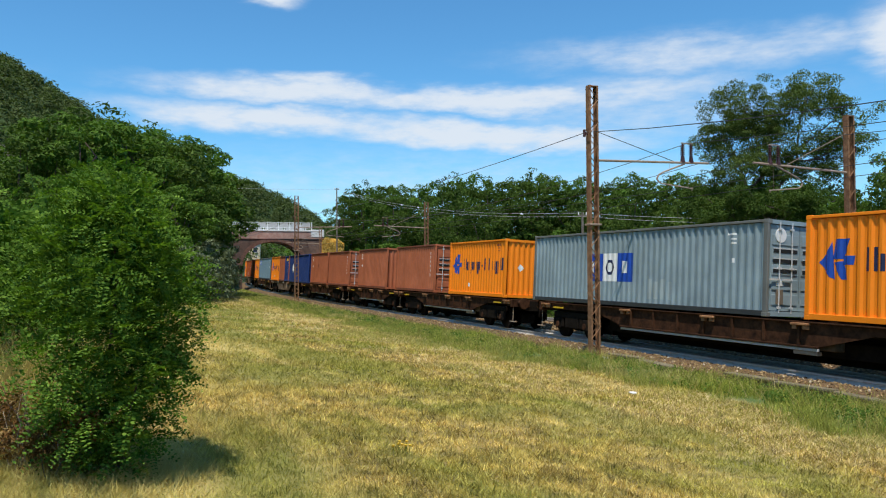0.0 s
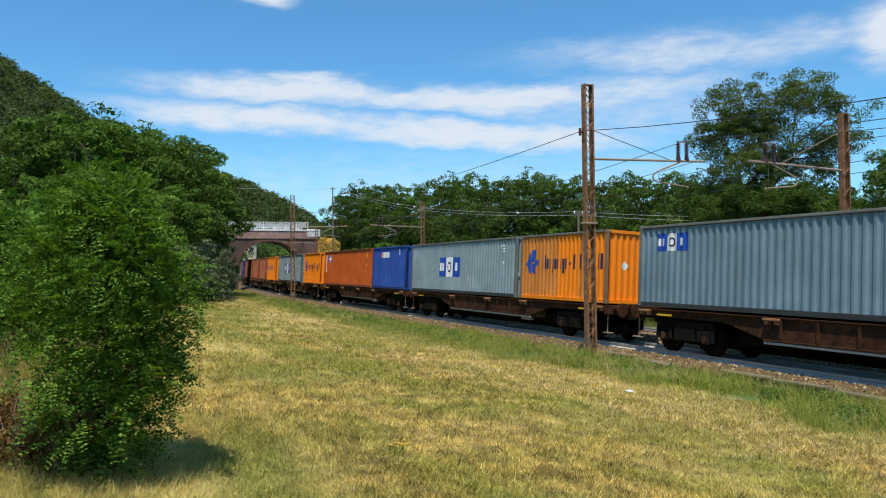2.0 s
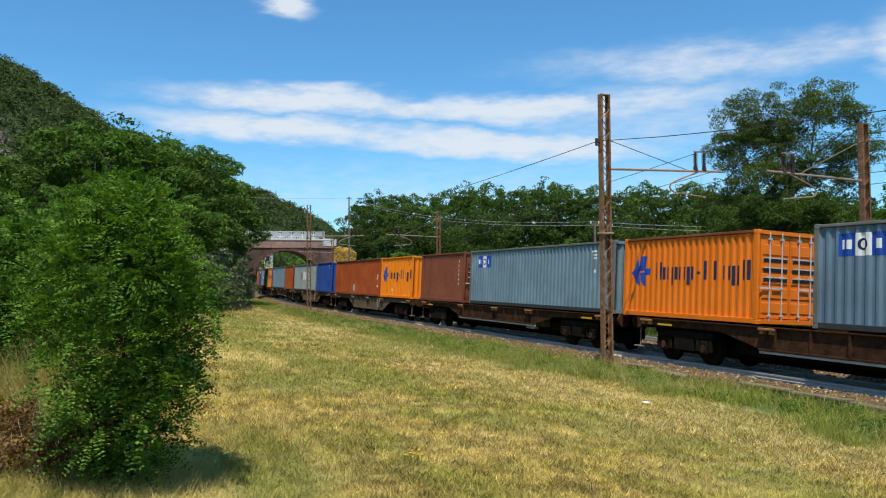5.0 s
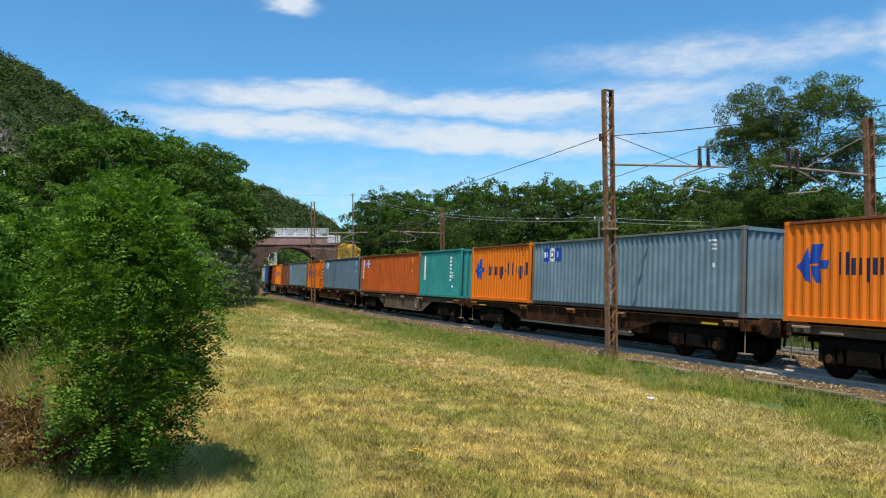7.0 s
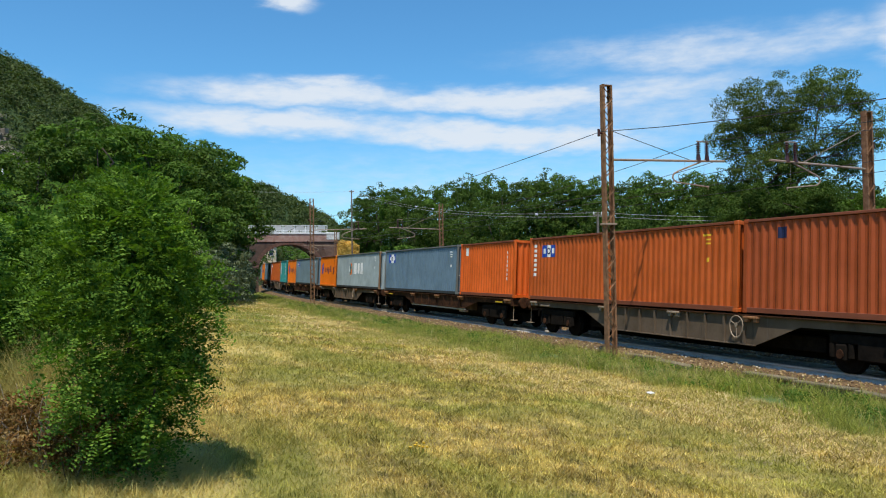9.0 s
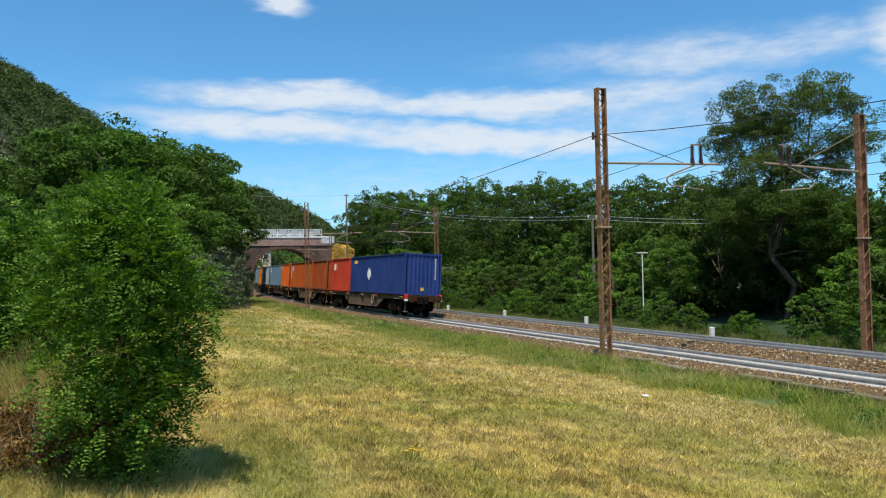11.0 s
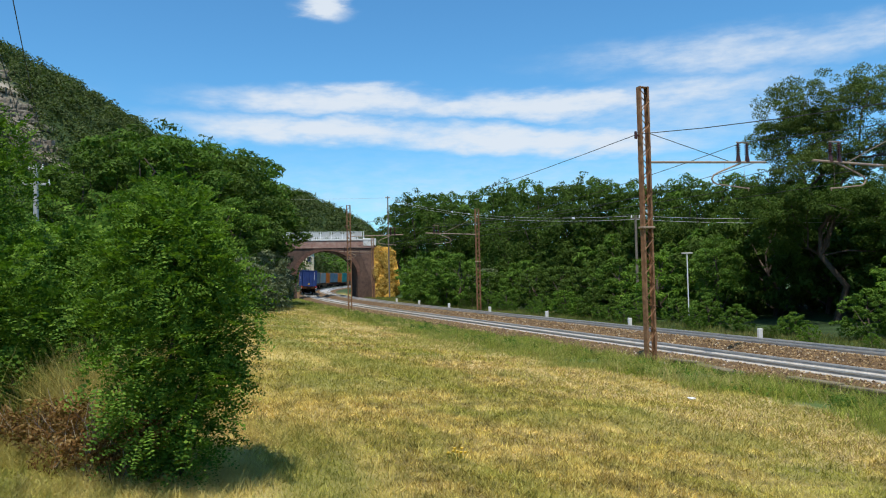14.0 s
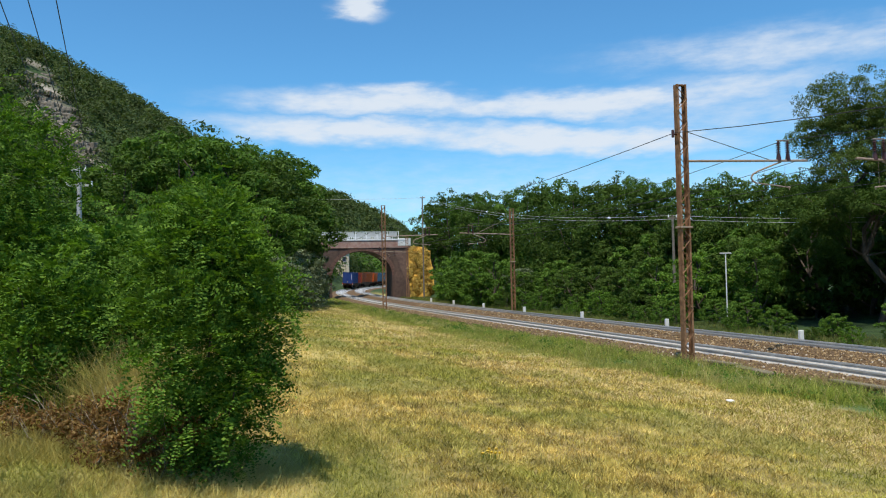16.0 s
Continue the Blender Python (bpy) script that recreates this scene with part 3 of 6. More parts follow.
def make_container(length, high, mat, label, marks=(), doors="front", posts=None, low=None, rear_marks=False):
    """A freight container, base at z = 0, its front towards +x; the side towards +y faces the meadow.
    marks: (outline in x from the front and z, material, words). doors: at which end they are."""
    top = thing("shipping_container", label, "container", "containers on the train")
    hl = length / 2
    posts, low = posts or mat, low or mat
    pts = wave_x(-hl + 0.14, hl - 0.14)
    walls = []
    for side in (1, -1):
        v, f = wall_sheet(pts, 0.15, high - 0.10, lambda x, d, z: (x, side * (HALF_W - 0.03 - d), z))
        walls.append(raw("side_wall", v, f, mat, top))
    for outline, m, words in marks:
        flipped = [(hl - x, z) for x, z in outline]
        mark(walls[0], pts, flipped, m, lambda x, d, z: (x, HALF_W - 0.03 - d, z), words)
    for side in (1, -1):
        y0, y1 = sorted((side * HALF_W, side * (HALF_W - 0.09)))
        part("top_rail", B(-hl + 0.15, y0, high - 0.085, hl - 0.15, y1, high - 0.012, 0.008), GREY_WORN if posts in (POST_RUST, GREY_WORN) else RUST_DARK if mat in (RUST_RED, OXIDE, BROWN, VERMILION, ORANGE) else mat, top)
        part("bottom_rail", B(-hl + 0.15, y0, 0.015, hl - 0.15, y1, 0.16, 0.008), RUST_DARK if low in (RUST_RED, OXIDE, BROWN, VERMILION) else low, top)
        for end in (1, -1):
            x0, x1 = sorted((end * hl, end * (hl - 0.145)))
            bm = B(x0, y0 if side > 0 else y0, 0.12, x1, y1, high - 0.12, 0.01)
            for z0, z1 in ((0, 0.12), (high - 0.12, high)):
                cy0, cy1 = sorted((side * (HALF_W + 0.004), side * (HALF_W - 0.158)))
                cx0, cx1 = sorted((end * (hl + 0.004), end * (hl - 0.174)))
                box(bm, cx0, cy0, z0, cx1, cy1, z1, 0.012)
            part("corner_post", bm, posts, top)
    rv, rf = wall_sheet([(x, d * 0.6) for x, d in wave_x(-hl + 0.14, hl - 0.14)], -HALF_W + 0.08, HALF_W - 0.08, lambda x, d, z: (x, z, high - 0.03 - d))
    raw("roof", rv, rf, mat, top)
    part("floor", B(-hl + 0.1, -HALF_W + 0.06, 0.06, hl - 0.1, HALF_W - 0.06, 0.14), BLACK, top)
    blind, door_end = (-1, 1) if doors == "front" else (1, -1)
    epts = wave_x(-HALF_W + 0.15, HALF_W - 0.15)
    v, f = wall_sheet(epts, 0.15, high - 0.12, lambda y, d, z: (blind * (hl - 0.03 - d), y, z))
    end_wall = raw("end_wall", v, f, mat, top)
    if mat in (AMBER, ORANGE):
        mark(end_wall, epts, [(0.25, 1.35), (0.42, 1.18), (0.59, 1.35), (0.42, 1.52)], WHITE, lambda y, d, z: (blind * (hl - 0.03 - d), y, z), "white diamond label")
    if rear_marks:
        spot = lambda y, d, z: (blind * (hl - 0.03 - d), y, z)
        for i in range(8):
            mark(end_wall, epts, rect(-0.88, 1.0 + 0.17 * i, -0.78, 1.12 + 0.17 * i), WHITE, spot, "white code bar")
        mark(end_wall, epts, rect(-0.1, 0.28, 0.12, 0.48), MARK_YELLOW, spot, "yellow warning mark")
    for end in (1, -1):
        part("end_sill", B(*sorted_box(end * hl, end * (hl - 0.1), -HALF_W + 0.16, HALF_W - 0.16, 0.02, 0.15)), mat, top)
        part("end_header", B(*sorted_box(end * hl, end * (hl - 0.1), -HALF_W + 0.16, HALF_W - 0.16, high - 0.12, high - 0.01)), mat, top)
    for side in (1, -1):
        y0, y1 = sorted((side * 0.012, side * (HALF_W - 0.155)))
        xf = door_end * (hl - 0.05)
        bm = B(*sorted_box(xf, xf - door_end * 0.05, y0, y1, 0.17, high - 0.14))
        for k in range(5):
            z = 0.32 + k * (high - 0.6) / 5
            box(bm, *sorted_box(xf, xf + door_end * 0.02, y0 + 0.06, y1 - 0.06, z, z + (high - 0.6) / 5 - 0.12), 0.008)
        leaf_ob = part("door", bm, mat, top)
        for k in (0.3, 0.72):
            y = side * (HALF_W - 0.155) * k
            bm = rod(bmesh.new(), (xf + door_end * 0.045, y, 0.1), (xf + door_end * 0.045, y, high - 0.06), 0.019, 8)
            for z in (0.25, high * 0.5, high - 0.25):
                box(bm, *sorted_box(xf + door_end * 0.015, xf + door_end * 0.075, y - 0.05, y + 0.05, z - 0.03, z + 0.03))
            box(bm, *sorted_box(xf + door_end * 0.05, xf + door_end * 0.075, y - 0.02, y + side * 0.36, 0.98, 1.03))
            part("locking_bar", bm, STEEL, leaf_ob, "bare steel locking bar")
        for k in range(3):
            z = high * 0.66 - k * 0.27
            part("door_vent", B(*sorted_box(xf + door_end * 0.021, xf + door_end * 0.03, y0 + 0.09, y1 - 0.09, z, z + 0.10)), VENT, leaf_ob, "dark vent strip")
            part("vent_edge", B(*sorted_box(xf + door_end * 0.021, xf + door_end * 0.032, y0 + 0.09, y1 - 0.09, z + 0.103, z + 0.128)), STEEL, leaf_ob)
        if side > 0 and mat in (GREY, GREY_DARK):
            bm = rod(bmesh.new(), (xf + door_end * 0.02, side * 0.72, high - 0.42), (xf + door_end * 0.034, side * 0.72, high - 0.42), 0.2, 14)
            part("placard", bm, WHITE, leaf_ob, "round white placard")
            part("label_plate", B(*sorted_box(xf + door_end * 0.021, xf + door_end * 0.034, 0.62, 0.86, 0.84, 0.98)), WHITE, leaf_ob, "small white label plate")
            part("data_plate", B(*sorted_box(xf + door_end * 0.021, xf + door_end * 0.034, 0.60, 0.86, 0.34, 0.74)), DATA_PLATE, leaf_ob, "brown data plate")
    return top


def sorted_box(xa, xb, ya, yb, za, zb):
    return min(xa, xb), min(ya, yb), min(za, zb), max(xa, xb), max(ya, yb), max(za, zb)


H_BOX = 2.62


def tri_square_logo(x, z, s, w):
    """Three panels side by side, blue, white, blue, with plain bars on them."""
    out = [(rect(x + i * w, z, x + (i + 1) * w, z + s), m, "painted panel") for i, m in enumerate((MARK_BLUE, WHITE, MARK_BLUE))]
    bits = [rect(x + a * w, z + b * s, x + c * w, z + d * s) for a, b, c, d in ((0.18, 0.3, 0.38, 0.72), (0.52, 0.3, 0.78, 0.72), (2.26, 0.3, 2.6, 0.72))]
    out += [(b, WHITE, "raised white bar") for b in bits]
    return out + [(oval(x + 1.5 * w, z + 0.5 * s, 0.30 * w, 0.27 * s), MARK_NAVY, "raised dark oval"), (oval(x + 1.5 * w, z + 0.5 * s, 0.15 * w, 0.17 * s), WHITE, "top white oval")]


def arrow_logo(x, z, s, m):
    """A folded arrow head of three blades that points forward."""
    return [([(x, z + 0.42 * s), (x + 0.30 * s, z + 0.05 * s), (x + 0.42 * s, z), (x + 0.34 * s, z + 0.95 * s), (x + 0.30 * s, z + 0.82 * s)], m, "dark blue blade"),
            ([(x + 0.40 * s, z + 0.42 * s), (x + 0.62 * s, z), (x + 0.80 * s, z), (x + 0.66 * s, z + 0.45 * s)], m, "dark blue blade"),
            ([(x + 0.36 * s, z + 0.5 * s), (x + 0.66 * s, z + 0.5 * s), (x + 0.86 * s, z + s), (x + 0.44 * s, z + s)], m, "dark blue blade"),
            ([(x + 0.66 * s, z + 0.36 * s), (x + 0.94 * s, z + 0.36 * s), (x + 0.98 * s, z + 0.58 * s), (x + 0.66 * s, z + 0.58 * s)], m, "dark blue blade")]


def lettered(x, z, h, m):
    """A painted word as plain bars of its strokes' size."""
    out, w, gap, t = [], 0.29, 0.09, 0.095
    for i in range(11):
        a = x + i * (w + gap)
        if i == 5:
            out.append((rect(a + 0.02, z + 0.30 * h, a + 0.2, z + 0.44 * h), m, "painted bar"))
            continue
        low, high = (-0.3 * h, 0.72 * h) if i in (2, 4, 9) else (0.0, h) if i in (0, 6, 7, 10) else (0.0, 0.72 * h)
        out.append((rect(a, z + low, a + t, z + high), m, "painted bar"))
        if i not in (6, 7):
            out.append((rect(a + w - t, z + (low if i == 9 else 0), a + w, z + (high if i in (0, 9, 10) else 0.72 * h)), m, "painted bar"))
    return out


def code_bars(x, z, m=WHITE, rows=2):
    """Small plates of unreadable code near an upper corner."""
    out = [(rect(x + 0.1, z + 0.03, x + 0.42, z + 0.09), m, "code bar"), (rect(x + 0.2, z - 0.10, x + 0.42, z - 0.05), m, "code bar"), (rect(x + 0.2, z - 0.22, x + 0.42, z - 0.17), m, "code bar")]
    return out + ([(rect(x + 0.3, z - 0.75, x + 0.38, z - 0.62), m, "code bar")] if rows > 1 else [])


def upright_code(x, z0, z1, m=WHITE, n=7):
    step = (z1 - z0) / n
    return [(rect(x, z0 + i * step, x + 0.16, z0 + i * step + step * 0.62), m, "code bar") for i in range(n)]


def emblem(x, z, s):
    return [(oval(x, z, 0.55 * s, 0.7 * s), WHITE, "white oval"), (oval(x + 0.06 * s, z, 0.5 * s, 0.68 * s), MARK_ORANGE, "raised orange oval"), (oval(x - 0.04 * s, z + 0.12 * s, 0.34 * s, 0.46 * s), GREY_MID, "top grey oval"), ([(x - 0.5 * s, z + 0.12 * s), (x - 0.12 * s, z - 0.5 * s), (x + 0.14 * s, z - 0.42 * s), (x - 0.08 * s, z + 0.3 * s)], MARK_GREEN, "top green patch")]


def big_marks(x, z):
    return [(rect(x + a, z, x + b, z + 0.85), WHITE, "white bar") for a, b in ((0.0, 0.2), (0.36, 0.46), (0.6, 0.82), (2.0, 2.2), (2.32, 2.42))] + [(oval(x + 1.38, z + 0.43, 0.3, 0.45), WHITE, "white oval")]


L40, L20 = 12.192, 6.058
SCUFFS = [(rect(7.2 + 0.34 * i, 0.3, 7.2 + 0.34 * i + 0.2, 0.95 - 0.08 * (i % 2)), GREY_PALE, "pale patch") for i in range(4)]
KINDS = {
    "grey_square": lambda: make_container(L40, H_BOX, GREY, "grey forty-foot steel container with a blue and white panel", tri_square_logo(3.85, 0.84, 0.98, 0.87) + code_bars(10.6, 2.2) + SCUFFS, "rear", low=SEAL, posts=GREY_WORN),
    "grey_small": lambda: make_container(L40, H_BOX, GREY_MID, "blue-grey forty-foot steel container with a small blue panel", tri_square_logo(0.85, 1.78, 0.55, 0.46) + code_bars(10.6, 2.2), "front", low=SEAL, posts=GREY_WORN),
    "slate_small": lambda: make_container(L40, H_BOX, GREY_DARK, "slate-blue forty-foot steel container with a small blue panel", tri_square_logo(0.7, 1.80, 0.55, 0.44) + code_bars(10.9, 2.2), "front", low=SEAL, posts=GREY_WORN),
    "slate_doors": lambda: make_container(L40, H_BOX, GREY_DARK, "slate-blue forty-foot steel container with doors at its rear", tri_square_logo(0.7, 1.80, 0.55, 0.44) + code_bars(10.9, 2.2), "rear", low=SEAL, posts=GREY_WORN),
    "grey_emblem": lambda: make_container(L40, H_BOX, GREY_PALE, "pale grey forty-foot steel container with an emblem and white bars", emblem(4.4, 1.45, 0.72) + big_marks(5.3, 1.05) + code_bars(10.6, 2.2), "front", posts=POST_RUST, low=SEAL),
    "amber": lambda: make_container(L20, H_BOX, AMBER, "bright orange twenty-foot steel container with dark blue marks", arrow_logo(0.4, 1.02, 0.98, MARK_BLUE) + lettered(1.65, 1.22, 0.56, MARK_NAVY) + [(rect(2.2, 0.42, 2.38, 0.6), WHITE, "white tag")] + code_bars(5.0, 2.3, BROWN, 1), "front"),
    "faded_amber": lambda: make_container(L20, H_BOX, AMBER, "orange twenty-foot steel container with a faded, stained half", [(rect(0.16, 0.17, 2.9, 2.5), FADED, "faded paint"), (rect(4.3, 0.17, 4.75, 2.5), FADED, "faded paint")] + [(p, m, "raised " + w) for p, m, w in arrow_logo(0.4, 1.02, 0.98, MARK_BLUE) + lettered(1.65, 1.22, 0.56, MARK_NAVY)], "front", posts=POST_RUST),
    "orange_doors": lambda: make_container(L20, H_BOX, ORANGE, "orange twenty-foot steel container with doors at its rear", arrow_logo(0.4, 1.02, 0.98, MARK_BLUE) + lettered(1.65, 1.22, 0.56, MARK_NAVY), "rear"),
    "orange_20": lambda: make_container(L20, H_BOX, ORANGE, "deep orange twenty-foot steel container with dark blue marks", arrow_logo(0.4, 1.02, 0.98, MARK_BLUE) + lettered(1.65, 1.22, 0.56, MARK_NAVY) + code_bars(5.0, 2.3, BROWN, 1), "front"),
    "dark_doors": lambda: make_container(L20, H_BOX, RUST_DARK, "dark brown twenty-foot steel container with doors at its rear", upright_code(5.2, 0.9, 2.3, WHITE, 6), "rear"),
    "oxide_40": lambda: make_container(L40, H_BOX, OXIDE, "oxide-orange forty-foot steel container with upright white code", tri_square_logo(1.0, 1.78, 0.5, 0.36) + upright_code(0.35, 1.0, 2.4) + code_bars(10.6, 2.2, MARK_YELLOW), "front"),
    "rust_40": lambda: make_container(L40, H_BOX, RUST_RED, "red-brown forty-foot steel container with a scuffed side", [(oval(5.6, 0.55, 0.22, 0.3), GREY_PALE, "pale scuff")] + code_bars(11.2, 1.4, WHITE), "front"),
    "gold_20": lambda: make_container(L20, H_BOX, RUST_RED, "dark red twenty-foot steel container with upright yellow code", upright_code(0.45, 0.9, 2.3, MARK_YELLOW, 4) + code_bars(4.4, 2.25), "front"),
    "rust_doors": lambda: make_container(L20, H_BOX, BROWN, "faded brown twenty-foot steel container with doors at its rear", upright_code(5.2, 0.9, 2.3, WHITE, 6), "rear"),
    "brown_20": lambda: make_container(L20, H_BOX, BROWN, "faded brown twenty-foot steel container", code_bars(0.4, 2.2), "front"),
    "blue_20": lambda: make_container(L20, H_BOX, BLUE, "blue twenty-foot steel container with white bars", [(rect(1.35, 1.95, 1.65, 2.25), MARK_RED, "red bar")] + [(a, WHITE, "white bar") for a in bars(1.8, 1.95, (0.2, 0.2, 0.2, 0.2, 0.22), 0.34, 0.07)] + code_bars(4.6, 2.3), "front", posts=NAVY, low=NAVY),
    "blue_plain": lambda: make_container(L20, H_BOX, BLUE, "plain blue twenty-foot steel container", code_bars(4.6, 2.3), "front", low=NAVY),
    "teal_20": lambda: make_container(L20, H_BOX, TEAL, "teal twenty-foot steel container with an upright white strip", [(rect(0.55, 0.95, 0.78, 2.35), WHITE, "white strip")] + code_bars(4.5, 1.3) + upright_code(4.5, 0.9, 2.3, WHITE, 7), "front"),
    "vermilion_20": lambda: make_container(L20, H_BOX, VERMILION, "orange-red twenty-foot steel container with a white placard", [(rect(0.6, 2.0, 0.95, 2.4), WHITE, "white placard")] + upright_code(5.15, 0.8, 2.2, WHITE, 7), "front"),
    "rust_20": lambda: make_container(L20, H_BOX, RUST_RED, "weathered red-brown twenty-foot steel container", [(rect(1.2, 2.05, 1.5, 2.35), MARK_NAVY, "dark placard")] + upright_code(5.2, 0.9, 2.2, WHITE, 7), "front"),
    "red_20": lambda: make_container(L20, H_BOX, RED, "red twenty-foot steel container with white bars", [(a, WHITE, "white bar") for a in bars(0.75, 1.7, (0.34, 0.34, 0.16), 0.5, 0.1)], "front"),
    "navy_40": lambda: make_container(L40, H_BOX, NAVY, "navy forty-foot steel container at the end of the train", [(oval(4.6, 1.35, 0.35, 0.42), WHITE, "white badge"), (rect(0.8, 2.1, 1.7, 2.35), MARK_YELLOW, "yellow plate")], "front", rear_marks=True),
}


# front end of each container along the train at the start, and its kind
LOADS = [(124.0, "grey_square"), (111.6, "amber"), (104.6, "rust_40"), (92.3, "brown_20"), (84.7, "amber"), (78.5, "grey_small"), (65.4, "amber"), (59.2, "rust_doors"),
         (55.6, "navy_like"), (42.5, "brown_20"), (36.0, "rust_doors"), (27.7, "brown_20"), (19.9, "rust_doors"), (11.95, "amber"),
         (3.4, "grey_square"), (-10.0, "amber"), (-17.75, "oxide_40"), (-30.05, "blue_20"), (-37.05, "grey_square"), (-49.6, "faded_amber"),
         (-57.4, "grey_small"), (-69.75, "gold_20"), (-76.85, "grey_emblem"), (-89.25, "blue_plain"), (-96.85, "rust_40"), (-109.2, "amber"),
         (-116.8, "dark_doors"), (-123.6, "grey_small"), (-136.4, "orange_doors"), (-144.3, "slate_small"), (-157.3, "oxide_40"), (-169.7, "teal_20"),
         (-177.1, "orange_20"), (-183.4, "grey_small"), (-197.0, "orange_20"), (-203.6, "grey_emblem"), (-217.0, "slate_doors"), (-229.6, "vermilion_20"),
         (-237.0, "oxide_40"), (-249.4, "rust_20"), (-257.2, "red_20"), (-263.5, "navy_40")]
# wagons: middle and length, and whether the sills are deep in the middle
WAGONS = [(115.0, 19.74, 0), (95.3, 19.74, 1), (75.6, 19.74, 0), (56.4, 17.8, 1), (38.9, 16.0, 0), (24.7, 12.3, 0), (12.2, 15.4, 0),
          (-6.45, 19.74, 0), (-26.9, 19.74, 0), (-46.5, 19.74, 0), (-66.6, 19.74, 0), (-86.1, 19.74, 1), (-106.1, 19.74, 1), (-126.3, 19.74, 0), (-146.5, 19.74, 0),
          (-166.6, 19.74, 1), (-186.4, 19.74, 0), (-206.4, 19.74, 1), (-226.3, 19.74, 0), (-246.3, 19.74, 1), (-266.5, 19.74, 1)]
DECK, SPEED = 1.18, 26.9


def make_wheelset(parent, x):
    bm = bmesh.new()
    for y in (-0.75, 0.75):
        rod(bm, (x, y - 0.065, 0.46), (x, y + 0.065, 0.46), 0.46, 20)
        rod(bm, (x, y * 0.91 - 0.015, 0.46), (x, y * 0.91 + 0.015, 0.46), 0.49, 20)
    rod(bm, (x, -0.95, 0.46), (x, 0.95, 0.46), 0.08, 10)
    return part("wheelset", bm, BLACK, parent)


def make_wagon(length, deep):
    top = thing("container_wagon", "dirty flat railway wagon with deep middle sills" if deep else "dirty rust-brown flat railway wagon with straight sills", "railway wagon", "wagons of the train")
    hl = length / 2
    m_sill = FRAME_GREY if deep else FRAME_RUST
    for side in (1, -1):
        y = side * 1.16
        zlow = 0.46 if deep else 0.62
        b = hl * (0.36 if deep else 0.40)
        out = [(-hl + 0.62, 1.12), (hl - 0.62, 1.12), (hl - 0.62, 0.90), (b + 1.5, 0.89), (b, zlow), (-b, zlow), (-b - 1.5, 0.89), (-hl + 0.62, 0.90)]
        v = [(x, y, z) for x, z in out] + [(x, y - side * 0.02, z) for x, z in out]
        n = len(out)
        f = [tuple(range(n)), tuple(range(2 * n - 1, n - 1, -1))] + [(i, (i + 1) % n, n + (i + 1) % n, n + i) for i in range(n)]
        sill = raw("side_sill", v, f, m_sill, top)
        y0, y1 = sorted((y - side * 0.02, y + side * 0.075))
        part("top_flange", B(-hl + 0.6, y0, 1.10, hl - 0.6, y1, 1.135, 0.004), FRAME_RUST, sill)
        part("bottom_flange", B(-b, y0, zlow - 0.02, b, y1, zlow + 0.012, 0.004), m_sill, sill)
        k = 9 if deep else 7
        for i in range(k):
            x = -b + (i + 0.5) * 2 * b / k
            part("rib", B(x - 0.035, min(y, y + side * 0.06), zlow + 0.02, x + 0.035, max(y, y + side * 0.06), 1.09), m_sill, sill)
        for x in (-hl + 1.1, -hl * 0.35, -0.2, hl * 0.37, hl - 1.1):
            bm = B(x - 0.26, min(y, y + side * 0.15), 1.03, x + 0.26, max(y, y + side * 0.15), 1.095, 0.012)
            for dx in (-0.16, 0.16):
                box(bm, x + dx - 0.07, min(y, y + side * 0.11), 0.93, x + dx + 0.07, max(y, y + side * 0.11), 1.04, 0.01)
            part("locking_bracket", bm, TUBE if deep and x > -1 else BRACKET, sill, "rusty steel bracket")
        bm = bmesh.new()
        xh = -hl * 0.30
        rod(bm, (xh, y + side * 0.12, 0.84), (xh, y + side * 0.16, 0.84), 0.05, 8)
        for i in range(14):
            a, c = 2 * math.pi * i / 14, 2 * math.pi * (i + 1) / 14
            rod(bm, (xh + 0.25 * math.cos(a), y + side * 0.14, 0.84 + 0.25 * math.sin(a)), (xh + 0.25 * math.cos(c), y + side * 0.14, 0.84 + 0.25 * math.sin(c)), 0.018, 6)
        for i in range(3):
            a = 2 * math.pi * i / 3 + 0.4
            rod(bm, (xh, y + side * 0.14, 0.84), (xh + 0.25 * math.cos(a), y + side * 0.14, 0.84 + 0.25 * math.sin(a)), 0.014, 6)
        if deep:
            part("hand_wheel", bm, TUBE, top, "round hand brake wheel")
        else:
            bm.free()
            bm = B(-hl * 0.40, *sorted((y - side * 0.05, y + side * 0.03))[:1], 0.545, hl * 0.40, sorted((y - side * 0.05, y + side * 0.03))[1], 0.59, 0.006)
            for i in range(5):
                x = -hl * 0.40 + 0.15 + i * (hl * 0.8 - 0.3) / 4
                box(bm, x - 0.02, min(y - side * 0.045, y - side * 0.025), 0.58, x + 0.02, max(y - side * 0.045, y - side * 0.025), 0.84)
            part("step_rail", bm, CABLE, top, "long pale step rail under the sill")
            part("step_box", B(-hl * 0.40 + 0.05, min(y - side * 0.2, y), 0.46, -hl * 0.40 + 0.75, max(y - side * 0.2, y), 0.54, 0.01), TUBE, top)
        for x in (hl - 2.0, -hl + 2.0):
            part("lever_plate", B(x - 0.32, min(y + side * 0.03, y + side * 0.09), 0.93, x + 0.32, max(y + side * 0.03, y + side * 0.09), 0.985), YELLOW if not deep else TUBE, top, "yellow painted lever")
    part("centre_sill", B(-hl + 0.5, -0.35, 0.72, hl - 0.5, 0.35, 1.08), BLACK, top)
    # Assumed beam, hung low to close off the lit ground behind the wagon.
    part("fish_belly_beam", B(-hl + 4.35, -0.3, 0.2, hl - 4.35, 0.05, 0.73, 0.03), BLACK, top)
